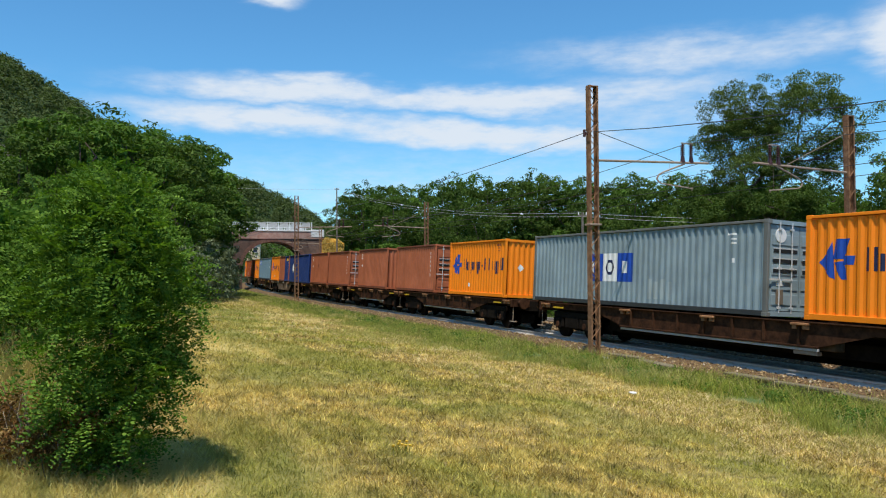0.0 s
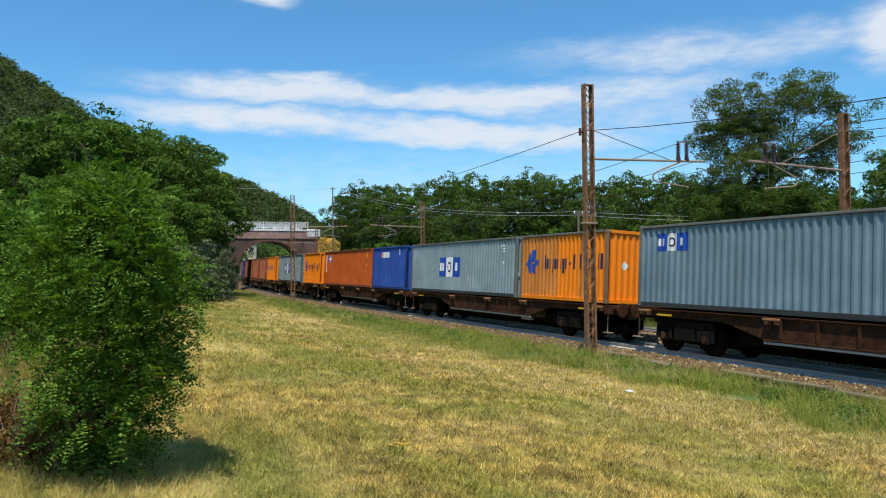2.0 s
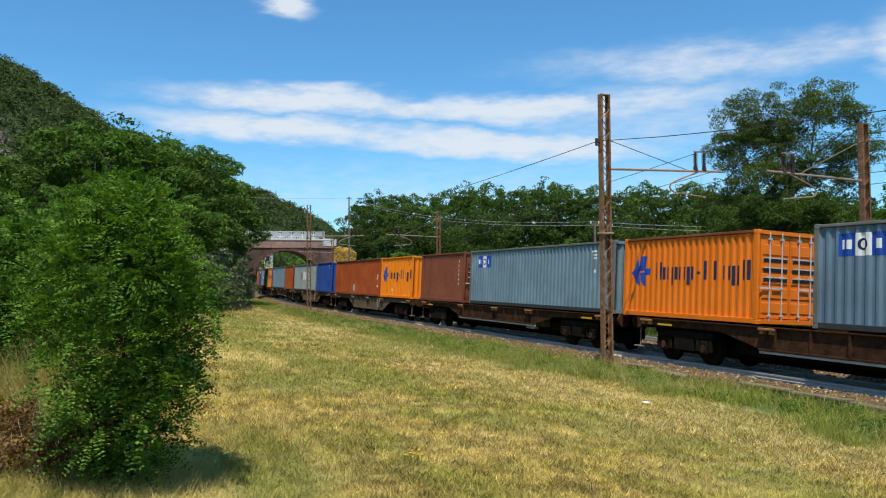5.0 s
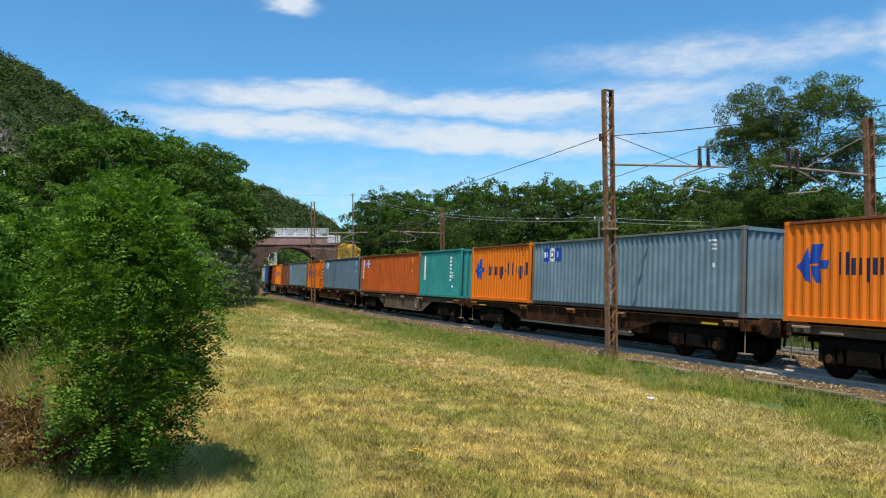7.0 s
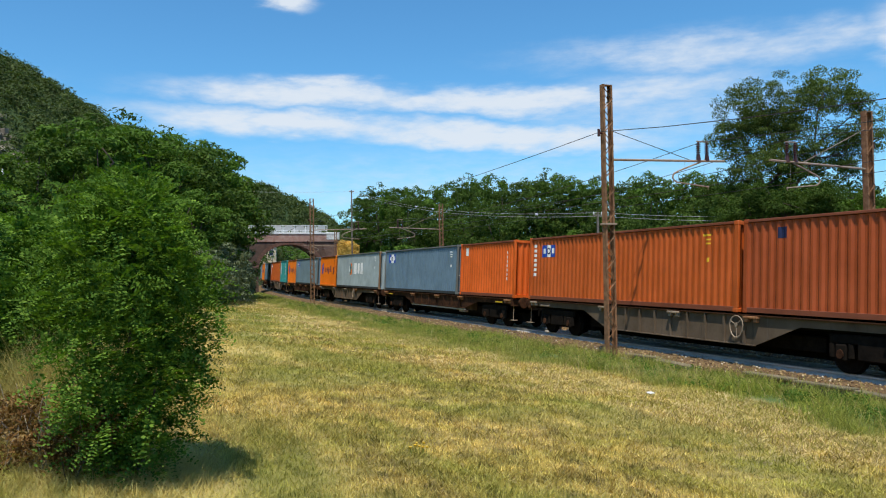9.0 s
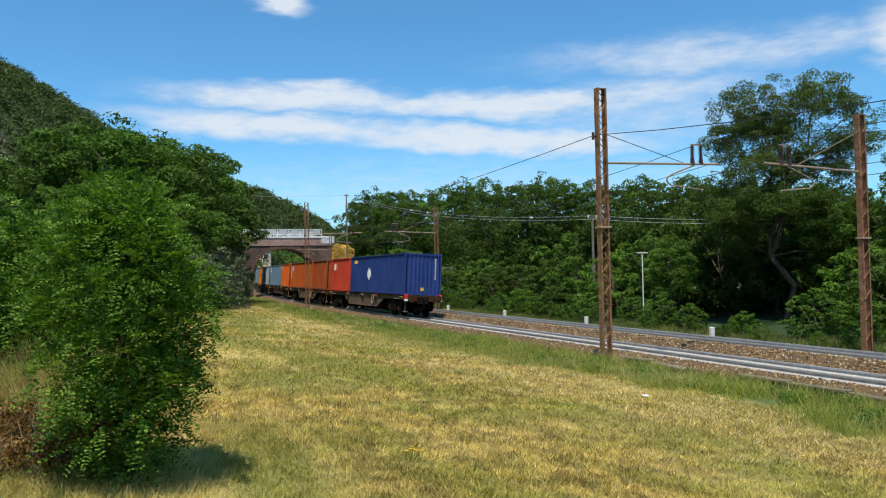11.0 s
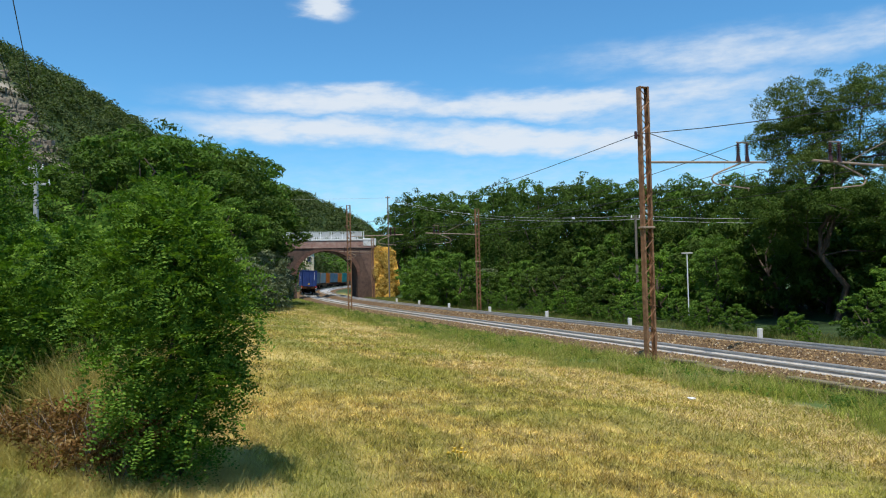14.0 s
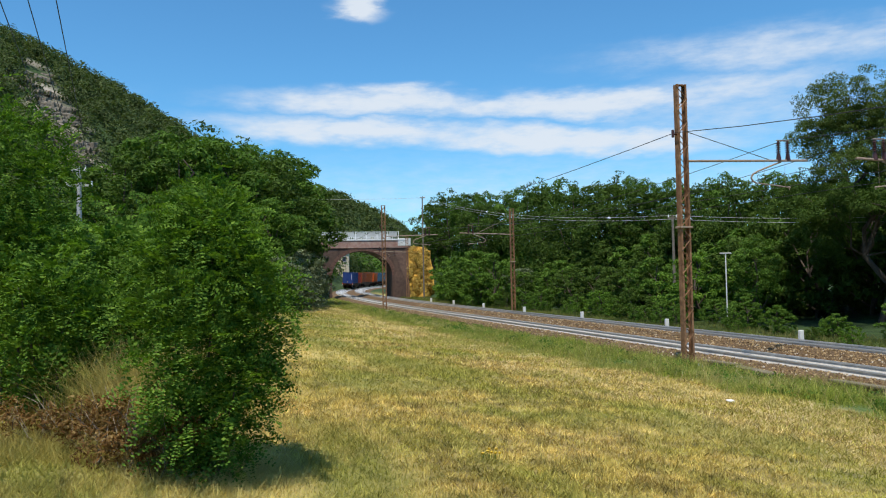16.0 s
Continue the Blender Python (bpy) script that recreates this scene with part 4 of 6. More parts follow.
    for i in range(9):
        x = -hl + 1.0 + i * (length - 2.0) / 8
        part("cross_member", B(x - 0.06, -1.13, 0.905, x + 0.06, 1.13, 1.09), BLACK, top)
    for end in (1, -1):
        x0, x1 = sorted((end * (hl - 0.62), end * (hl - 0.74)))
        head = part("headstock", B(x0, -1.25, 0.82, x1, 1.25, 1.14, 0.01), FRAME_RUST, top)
        for y in (-0.875, 0.875):
            bm = rod(bmesh.new(), (end * (hl - 0.64), y, 1.0), (end * (hl - 0.22), y, 1.0), 0.10, 12)
            rod(bm, (end * (hl - 0.24), y, 1.0), (end * (hl - 0.17), y, 1.0), 0.23, 16)
            part("buffer", bm, FRAME_RUST, head)
        bm = rod(bmesh.new(), (end * (hl - 0.62), 0, 0.98), (end * (hl - 0.2), 0, 0.93), 0.05, 8)
        rod(bm, (end * (hl - 0.3), 0, 0.93), (end * (hl - 0.36), 0, 0.55), 0.035, 8)
        part("coupling", bm, BLACK, head)
        for y in (-1.12, 1.12):
            bm = rod(bmesh.new(), (end * (hl - 0.68), y, 0.84), (end * (hl - 0.68), y, 0.35), 0.016, 6)
            box(bm, min(end * (hl - 0.45), end * (hl - 0.85)), y - 0.09, 0.33, max(end * (hl - 0.45), end * (hl - 0.85)), y + 0.09, 0.36)
            part("step", bm, TUBE, head)
        bx = end * (hl - 2.75)
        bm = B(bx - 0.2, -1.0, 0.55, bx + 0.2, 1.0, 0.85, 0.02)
        # Low box added so that the gap between the wheels stays dark.
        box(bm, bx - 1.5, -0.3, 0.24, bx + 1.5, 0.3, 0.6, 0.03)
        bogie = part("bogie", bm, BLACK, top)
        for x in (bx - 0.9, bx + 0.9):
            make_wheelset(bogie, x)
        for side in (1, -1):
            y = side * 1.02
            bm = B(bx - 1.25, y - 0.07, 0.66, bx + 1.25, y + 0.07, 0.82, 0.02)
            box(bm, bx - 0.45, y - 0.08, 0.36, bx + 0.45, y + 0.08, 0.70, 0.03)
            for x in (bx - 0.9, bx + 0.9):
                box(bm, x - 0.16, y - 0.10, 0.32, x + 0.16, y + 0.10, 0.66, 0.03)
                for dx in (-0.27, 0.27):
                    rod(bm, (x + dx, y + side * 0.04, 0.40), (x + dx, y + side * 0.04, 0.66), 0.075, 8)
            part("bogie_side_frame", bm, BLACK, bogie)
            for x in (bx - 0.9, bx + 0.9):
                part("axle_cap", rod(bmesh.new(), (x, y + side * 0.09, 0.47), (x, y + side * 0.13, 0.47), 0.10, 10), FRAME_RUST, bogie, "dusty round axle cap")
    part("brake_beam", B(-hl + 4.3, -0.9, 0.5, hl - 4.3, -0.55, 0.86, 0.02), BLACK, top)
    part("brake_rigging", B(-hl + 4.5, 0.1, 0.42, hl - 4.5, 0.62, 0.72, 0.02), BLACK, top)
    # Plain black sheet added below the deck to keep the underside dark.
    part("under_fill_sheet", B(-hl + 0.9, -1.0, 0.84, hl - 0.9, 1.0, 0.9), BLACK, top)
    if not deep:
        part("equipment_box", B(-hl * 0.30, 0.8, 0.62, -hl * 0.30 + 1.15, 1.1, 0.86, 0.02), FRAME_GREY, top)
        part("equipment_box", B(-hl * 0.30 - 1.3, 0.6, 0.56, -hl * 0.30 - 0.55, 0.95, 0.86, 0.02), FRAME_GREY, top)
    bm = rod(bmesh.new(), (1.0, 0.3, 0.62), (2.4, 0.3, 0.62), 0.19, 12)
    part("air_tank", bm, BLACK, top)
    # the frame stands a little higher over the wheels
    for ob in top.children_recursive:
        if not ob.name.startswith("wheelset"):
            for v in ob.data.vertices:
                v.co.z += DROP * min(1.0, max(0.0, (v.co.z - 0.5) / 0.35))
    return top


def train_pose(s, half, z):
    a, b = on_line(s - half), on_line(s + half)
    d = b - a
    m = pose(*((a + b) / 2), math.degrees(CANT), 0, math.degrees(math.atan2(d.y, d.x)))
    return m @ Matrix.Translation((0, 0, z))


def make_train():
    moving, made = [], {}
    KINDS["navy_like"] = KINDS["navy_40"]
    for front, kind in LOADS:
        if kind in ("navy_like",):
            kind = "navy_40"
        length = L40 if any(k in kind for k in ("grey", "slate", "40")) else L20
        mid = front - length / 2
        m = train_pose(mid, length * 0.3, DECK)
        if kind in made:
            ob = copy_thing(made[kind], m)
        else:
            ob = made[kind] = KINDS[kind]()
            ob.matrix_basis = m
        moving.append((ob, mid, length * 0.3, DECK))
    for mid, length, deep in WAGONS:
        m = train_pose(mid, length * 0.36, -DROP)
        if (length, deep) in made:
            ob = copy_thing(made[length, deep], m)
        else:
            ob = made[length, deep] = make_wagon(length, deep)
            ob.matrix_basis = m
        moving.append((ob, mid, length * 0.36, -DROP))
    # lamps on the rear of the last wagon
    for y in (-1.12, 1.12):
        bm = B(-9.45, y - 0.10, 1.13, -9.22, y + 0.10, 1.40, 0.02)
        part("tail_lamp", bm, LAMP_RED, ob, "red tail lamp")
        part("tail_plate", B(-9.44, y - 0.10, 0.98, -9.25, y + 0.10, 1.12, 0.01), WHITE, ob, "white plate under the lamp")
    return moving


TRAIN = make_train()


# ---------- poles and overhead line ----------
def make_pole(s, lat, top_z, base_z, arm_to, label, arm_z=5.98, stay_up=0.92):
    """A lattice pole of two channels with zigzag lacing, with a tube arm over the track at arm_to."""
    foot = on_line(s, lat, base_z)
    turn = 90 - math.degrees(heading(s))
    pole = thing("catenary_pole", label, "catenary pole", "poles of the railway line", pose(*foot, 0, 0, turn))
    h = top_z - base_z
    w, d = 0.10, 0.17
    for y in (d, -d):
        e = -1 if y > 0 else 1
        u = [(-w, y + e * 0.06), (-w, y), (w, y), (w, y + e * 0.06), (w - 0.012, y + e * 0.06), (w - 0.012, y + e * 0.014), (-w + 0.012, y + e * 0.014), (-w + 0.012, y + e * 0.06)]
        v = [(a, b, -0.4) for a, b in u] + [(a, b, h) for a, b in u]
        f = [(i, (i + 1) % 8, 8 + (i + 1) % 8, 8 + i) for i in range(8)] + [(8, 9, 14, 15), (9, 10, 13, 14), (10, 11, 12, 13)]
        raw("channel", v, f, POLE_RUST, pole)
    n = int(h / 0.36)
    for x in (w, -w):
        for i in range(n):
            z0, z1 = 0.1 + i * (h - 0.2) / n, 0.1 + (i + 1) * (h - 0.2) / n
            a = d if i % 2 else -d
            part("lacing_bar", rod(bmesh.new(), (x, a, z0), (x, -a, z1), 0.016, 4), POLE_RUST, pole)
    part("cap", B(-w + 0.01, -d + 0.01, h - 0.03, w - 0.01, d - 0.01, h - 0.005), POLE_RUST, pole)
    part("collar", B(-w - 0.05, -d - 0.05, h * 0.475, w + 0.05, d + 0.05, h * 0.475 + 0.06, 0.01), TUBE, pole)
    part("footing", B(-0.3, -0.34, -0.9, 0.3, 0.34, -0.12, 0.02), CONCRETE, pole)
    if arm_to is None:
        return pole
    e = 1 if arm_to > lat else -1           # arm points along -y (away) or +y
    reach, az = abs(arm_to - lat), arm_z - base_z
    Y = lambda r: -e * r
    arm = part("arm_tube", rod(bmesh.new(), (0, Y(d), az), (0, Y(reach + 0.92), az + 0.13), 0.038, 10), TUBE, pole)
    bm = rod(bmesh.new(), (0, Y(d), az + stay_up), (0, Y(reach - 0.55), az + 0.12), 0.012, 6)
    part("stay_rod", bm, TUBE if stay_up > 1.2 else WIRE, pole)
    for r in (reach - 0.18, reach + 0.18):
        base = az + 0.1
        bm = rod(bmesh.new(), (0, Y(r), base), (0, Y(r), base + 0.64), 0.03, 8)
        rod(bm, (0, Y(r), base), (0, Y(r), base + 0.24), 0.085, 8, 0.055)
        for k in range(5):
            rod(bm, (0, Y(r), base + 0.27 + k * 0.07), (0, Y(r), base + 0.31 + k * 0.07), 0.09, 10, 0.045)
        part("insulator", bm, CERAMIC, arm, "brown ribbed ceramic insulator")
    part("yoke", B(-0.03, -e * reach - 0.24, az + 0.74, 0.03, -e * reach + 0.24, az + 0.775, 0.006), TUBE, arm)
    bend = [(reach - 0.1, 0.06), (reach - 0.45, -0.06), (reach - 1.0, -0.26), (reach - 1.2, -0.36), (reach - 1.27, -0.48), (reach - 1.2, -0.58), (reach - 1.08, -0.64), (reach + 0.24, -0.76)]
    bm = bmesh.new()
    for (r0, z0), (r1, z1) in zip(bend, bend[1:]):
        rod(bm, (0, Y(r0), az + z0), (0, Y(r1), az + z1), 0.028 if z1 > -0.7 else 0.022, 8)
    rod(bm, (0, Y(reach + 0.2), az - 0.72), (0, Y(reach + 0.2), az - 0.84), 0.014, 6)
    for r in (reach - 0.75, reach + 0.05):
        rod(bm, (0, Y(r), az + 0.1), (0, Y(r), az - 0.72), 0.004, 4)
    part("steady_arm", bm, TUBE, arm)
    bm = rod(bmesh.new(), (0.0, Y(-d), az + 0.82), (0.0, Y(-d - 0.16), az + 0.82), 0.03, 8)
    rod(bm, (0, Y(-d - 0.13), az + 0.72), (0, Y(-d - 0.13), az + 0.95), 0.045, 8)
    part("feeder_clamp", bm, CERAMIC, pole)
    return pole


make_pole(-3.75, -3.1, 8.35, -0.13, 0.7, "rusty lattice catenary pole beside the near track")
make_pole(38.75, -3.1, 8.6, -0.1, 0.7, "rusty lattice catenary pole beside the near track")
make_pole(34.0, 6.6, 7.95, -0.4, 3.05, "weathered lattice catenary pole beside the far track", 5.84, 1.36)
make_pole(-5.25, 6.6, 7.85, -0.45, 3.05, "weathered lattice catenary pole beside the far track", 5.84, 1.36)
make_pole(76.0, 6.6, 8.0, -0.4, 3.05, "weathered lattice catenary pole beside the far track", 5.84, 1.36)


def make_wire(name, points, r, label, mat=WIRE):
    verts, faces, k = [], [], 5
    for i, p in enumerate(points):
        p = Vector(p)
        d = (Vector(points[min(i + 1, len(points) - 1)]) - Vector(points[max(i - 1, 0)])).normalized()
        u = d.cross(Vector((0, 0, 1))).normalized()
        w = u.cross(d)
        for j in range(k):
            a = 2 * math.pi * j / k
            verts.append(p + u * r * math.cos(a) + w * r * math.sin(a))
    for i in range(len(points) - 1):
        for j in range(k):
            faces.append((i * k + j, i * k + (j + 1) % k, (i + 1) * k + (j + 1) % k, (i + 1) * k + j))
    return tagged(raw(name, verts, faces, mat), label, "wire", "overhead wires")


def sagging(a, b, sag, n=14):
    a, b = Vector(a), Vector(b)
    return [a.lerp(b, i / n) - Vector((0, 0, 4 * sag * (i / n) * (1 - i / n))) for i in range(n + 1)]


def make_overhead():
    for lat, knots in ((0.72, (-46.0, -3.75, 38.75, 80.0, 122.0)), (3.05, (-47.0, -5.25, 34.0, 76.0, 118.0))):
        contact, messenger = [], []
        for a, b in zip(knots, knots[1:]):
            messenger += sagging(on_line(a, lat, 6.74), on_line(b, lat, 6.74), 0.95)
            contact += sagging(on_line(a, lat, 5.24), on_line(b, lat, 5.24), 0.03)
            for i in range(1, 7):
                f = i / 7
                p = on_line(a, lat, 5.24).lerp(on_line(b, lat, 5.24), f)
                make_wire("dropper", [p, p + Vector((0, 0, 1.5 - 4 * 0.95 * f * (1 - f)))], 0.004, "thin dropper between contact wire and messenger wire")
        make_wire("messenger_wire", messenger, 0.011, "copper messenger wire over the track")
        make_wire("contact_wire", contact, 0.009, "copper contact wire over the track")
    for a, b in ((-46.0, -3.75), (-3.75, 38.75), (38.75, 80.0)):
        make_wire("feeder_wire", sagging(on_line(a, -3.33, 6.85), on_line(b, -3.33, 6.85), 1.45 if a < -40 else 0.4), 0.012, "feeder wire along the near poles")
    for a, b in ((-47.0, -5.25), (-5.25, 34.0), (34.0, 76.0)):
        make_wire("feeder_wire", sagging(on_line(a, 6.85, 6.9), on_line(b, 6.85, 6.9), 0.35), 0.012, "feeder wire along the far poles")


make_overhead()


# ---------- bridge ----------
def make_bridge():
    c = on_line(BRIDGE_S, 1.45, 0)
    turn = -math.degrees(heading(BRIDGE_S))
    bridge = thing("road_bridge", "old brick arch road bridge over the tracks", "bridge", "", pose(c.x, c.y, 0, 0, 0, turn))
    span, rise, spring, deck, depth = 4.3, 3.6, 2.75, 7.6, 6.0
    # spandrel walls: two faces cut by the arch
    n = 28
    arch = [(-span * math.cos(math.pi * i / n), spring + rise * math.sin(math.pi * i / n)) for i in range(n + 1)]
    for y in (0.0, depth - 0.5):
        verts, faces = [], []
        xs = [(-span - 6.5, None), (-span, None)] + arch + [(span, None), (span + 2.4, None)]
        for yy in (y, y + 0.5):
            for x, z in xs:
                verts += [(x, yy, -0.8 if z is None else z), (x, yy, deck - 0.55)]
        m = 2 * len(xs)
        for i in range(len(xs) - 1):
            a = 2 * i
            faces += [(a, a + 2, a + 3, a + 1), (m + a, m + a + 1, m + a + 3, m + a + 2), (a, m + a, m + a + 2, a + 2), (a + 1, a + 3, m + a + 3, m + a + 1)]
        faces += [(0, 1, m + 1, m), (m - 2, 2 * m - 2, 2 * m - 1, m - 1)]
        raw("spandrel_wall", verts, faces, BRICK_DARK, bridge)
    # voussoir ring, pieces set proud of the face
    for i in range(n):
        a0, a1 = math.pi * (i + 0.06) / n, math.pi * (i + 0.94) / n
        pts = [(-(span + r) * math.cos(a), spring + (rise + r) * math.sin(a)) for a, r in ((a0, 0.0), (a1, 0.0), (a1, 0.55), (a0, 0.55))]
        v = [(x, -0.05, z) for x, z in pts] + [(x, 0.1, z) for x, z in pts]
        raw("voussoir", v, [(0, 1, 2, 3), (7, 6, 5, 4), (0, 4, 5, 1), (1, 5, 6, 2), (2, 6, 7, 3), (3, 7, 4, 0)], BRICK, bridge)
    verts, faces = [], []
    full = [(-span, -0.8)] + arch + [(span, -0.8)]
    for x, z in full:
        verts += [(x, 0.02, z), (x, depth - 0.02, z)]
    for i in range(len(full) - 1):
        faces.append((2 * i, 2 * i + 1, 2 * i + 3, 2 * i + 2))
    raw("arch_barrel", verts, faces, BRICK_DARK, bridge)
    part("deck", B(-span - 14, 0.3, deck - 0.58, span + 2.7, depth - 0.3, deck - 0.05), CONCRETE, bridge)
    for y in (-0.12, depth - 0.3):
        for x0, x1, dz in ((-span - 12, -2.4, -0.05), (-2.4, span + 2.6, 0.0)):
            part("parapet", B(x0, y, deck - 0.86, x1, y + 0.42, deck + 0.20, 0.01), PLASTER, bridge, "patchy rendered parapet")
            part("coping", B(x0, y - 0.08, deck + 0.204, x1 + 0.03, y + 0.5, deck + 0.43, 0.02), COPING, bridge, "pale stone coping")
        part("end_pier", B(span + 0.9, y - 0.05, deck - 0.58, span + 2.75, y + 0.5, deck + 0.47, 0.02), COPING, bridge)
        k = 12
        for i in range(k + 1):
            x = -span - 9 + i * (2 * span + 10) / k
            part("rail_post", B(x - 0.05, y + 0.12, deck + 0.43, x + 0.05, y + 0.22, deck + 1.5, 0.01), WHITE, bridge)
        for z in (0.68, 1.42):
            part("hand_rail", B(-span - 9, y + 0.14, deck + z, span + 1, y + 0.2, deck + z + 0.06), WHITE, bridge)
        for i in range(k):
            x = -span - 9 + (i + 0.14) * (2 * span + 10) / k
            part("mesh_panel", B(x, y + 0.16, deck + 0.76, x + 0.72 * (2 * span + 10) / k, y + 0.175, deck + 1.38), PANEL, bridge)
    for x0, e in ((span + 0.3, 1),):
        v = [(x0, -0.1, -0.8), (x0 + 2.4, -1.6, -0.8), (x0 + 2.4, -1.6, 0.9), (x0 + 2.0, -0.1, 6.0), (x0, -0.1, 6.4)]
        v += [(x + 0.4, y + 0.4, z) for x, y, z in v]
        k = 5
        raw("wing_wall", v, [tuple(range(k)), tuple(range(2 * k - 1, k - 1, -1))] + [(i, k + i, k + (i + 1) % k, (i + 1) % k) for i in range(k)], BRICK_DARK, bridge)
    return bridge


def make_ochre_bank():
    """A bare ochre bank beside the bridge's wing wall, overgrown with dry creeper."""
    c = on_line(BRIDGE_S, 1.45, 0)
    m = pose(c.x, c.y, 0, 0, 0, -math.degrees(heading(BRIDGE_S)))
    g = np.random.default_rng(41)
    nx, nz = 22, 30
    verts, faces = [], []
    for back in (0.0, 1.4):
        for i in range(nx):
            for k in range(nz):
                fx, fz = i / (nx - 1), k / (nz - 1)
                top = 6.9 - 1.6 * max(0.0, fx - 0.55)
                d = 0.35 * math.sin(fx * 9 + fz * 5) + 0.25 * math.sin(fz * 17 - fx * 6) + g.normal(0, 0.08)
                verts.append(m @ Vector((6.6 + 3.5 * fx, -2.2 + 2.6 * fz + (0.0 if back else d) + back, -0.9 + (top + 0.9) * fz)))
    n = nx * nz
    for i in range(nx - 1):
        for k in range(nz - 1):
            a = i * nz + k
            faces += [(a, a + nz, a + nz + 1, a + 1), (n + a, n + a + 1, n + a + nz + 1, n + a + nz)]
    for i in range(nx - 1):
        a, b = i * nz, i * nz + nz - 1
        faces += [(a, n + a, n + a + nz, a + nz), (b, b + nz, n + b + nz, n + b)]
    for k in range(nz - 1):
        b = (nx - 1) * nz + k
        faces += [(k, k + 1, n + k + 1, n + k), (b, n + b, n + b + 1, b + 1)]
    tagged(raw("ochre_bank", verts, faces, OCHRE), "bare ochre earth bank beside the bridge", "bank", kind="structure")
    lobes = []
    for i in range(70):
        fx, fz = g.uniform(0.0, 0.85), g.uniform(0.05, 1.0)
        p = m @ Vector((6.6 + 3.5 * fx, -2.6 + 2.6 * fz, -0.9 + 7.6 * fz))
        lobes.append((p.x, p.y, p.z, 0.42, 0.55))
    creeper = thing("dry_creeper", "ochre dry creeper hanging over the bank by the bridge", "creeper")
    quads("foliage", lobe_leaves(g, lobes, 11000, 0.17), LEAF_OCHRE, creeper)


# marker stones beside the far track
for i in range(7):
    p = on_line(1.5 + 9.5 * i, FAR_LAT + 2.3, 0)
    bm = B(-0.10, -0.07, -0.7, 0.10, 0.07, 0.16, 0.02)
    ob = part("marker_post", bm, COPING)
    ob.matrix_basis = pose(p.x, p.y, -0.08, 0, 0, -math.degrees(heading(1.5 + 9.5 * i)))
    tagged(ob, "short white concrete marker post beside the ballast", "marker post", "white marker posts")


# ---------- plants ----------
def quads(name, v, mat, parent=None, label="", kind=""):
    """One mesh of loose blades of three or four corners, from an array of n x corners x 3."""
    n, k = v.shape[:2]
    me = bpy.data.meshes.new(name)
    me.vertices.add(k * n)
    me.vertices.foreach_set("co", v.astype(np.float32).ravel())
    me.loops.add(k * n)
    me.loops.foreach_set("vertex_index", np.arange(k * n))
    me.polygons.add(n)
    me.polygons.foreach_set("loop_start", np.arange(n) * k)
    me.materials.append(mat)
    me.update(calc_edges=True)
    ob = new(name, me)
    if parent is not None:
        ob.parent = parent
    return tagged(ob, label, kind=kind)


def unit(a):
    return a / (np.linalg.norm(a, axis=1)[:, None] + 1e-9)


def blades(c, d, side, length, width):
    """Leaf blades at c along d, folded a little at the middle."""
    u = unit(side - d * np.sum(side * d, 1)[:, None])
    w = np.cross(d, u)
    return np.stack([c, c + d * length * 0.5 + u * width - w * width * 0.3, c + d * length, c + d * length * 0.5 - u * width - w * width * 0.3], 1)


def lobe_leaves(g, lobes, count, size, wild=0.42):
    """Leaves spread over the outer parts of round lobes: (centre, radius, height)."""
    lobes = np.asarray(lobes, float)
    share = lobes[:, 3] ** 2
    k = g.choice(len(lobes), count, p=share / share.sum())
    n = unit(g.normal(0, 1, (count, 3)) + [0, 0, 0.35])
    r = g.uniform(0.35, 1.0, count) ** 0.35 * (1 + 0.18 * np.sin(n[:, 0] * 7 + k) * np.cos(n[:, 2] * 6 + k * 1.7)) * np.where(g.uniform(0, 1, count) < 0.05, g.uniform(1.0, 1.3, count), 1.0)
    c = lobes[k, :3] + n * r[:, None] * np.stack([lobes[k, 3], lobes[k, 3], lobes[k, 4]], 1)
    up = unit(n + g.normal(0, wild, (count, 3)) + [0, 0, 0.25])
    d = g.normal(0, 1, (count, 3)) + n * 0.5 + [0, 0, -0.3]
    d = unit(d - up * np.sum(d * up, 1)[:, None])
    L = (size * g.uniform(0.6, 1.35, count))[:, None]
    u = np.cross(d, up)
    return np.stack([c - d * L * 0.44 + u * L * 0.12, c + u * L * 0.44, c + d * L * 0.76 - u * L * 0.30], 1)


def sub_lobes(g, lobes, k, least=0.3, most=0.56):
    """Each round lobe broken up into k smaller ones on its outer half, so that the outline is uneven."""
    out = []
    for x, y, z, r, h in lobes:
        for q in unit(g.normal(0, 1, (k, 3)) + [0, 0, 0.25]):
            f, s = g.uniform(0.55, 1.08), g.uniform(least, most)
            out.append((x + q[0] * r * f, y + q[1] * r * f, z + q[2] * h * f, r * s, h * s * g.uniform(0.75, 1.05)))
    return out


def limb_path(p, q, g, steps):
    pts = [p.lerp(q, i / steps) for i in range(steps + 1)]
    for i in range(1, steps):
        pts[i] += Vector(g.normal(0, 0.045 * (q - p).length, 3))
    return pts


def limb(p, q, r0, r1, g, steps=3):
    """A branch that wavers on its way from p to q."""
    pts = limb_path(Vector(p), Vector(q), g, steps)
    verts, faces, k = [], [], 6
    for i, c in enumerate(pts):
        d = (pts[min(i + 1, steps)] - pts[max(i - 1, 0)]).normalized()
        u = d.orthogonal().normalized()
        w = d.cross(u)
        r = r0 + (r1 - r0) * i / steps
        verts += [c + u * r * math.cos(2 * math.pi * j / k) + w * r * math.sin(2 * math.pi * j / k) for j in range(k)]
    for i in range(steps):
        faces += [(i * k + j, i * k + (j + 1) % k, (i + 1) * k + (j + 1) % k, (i + 1) * k + j) for j in range(k)]
    return pts, verts, faces


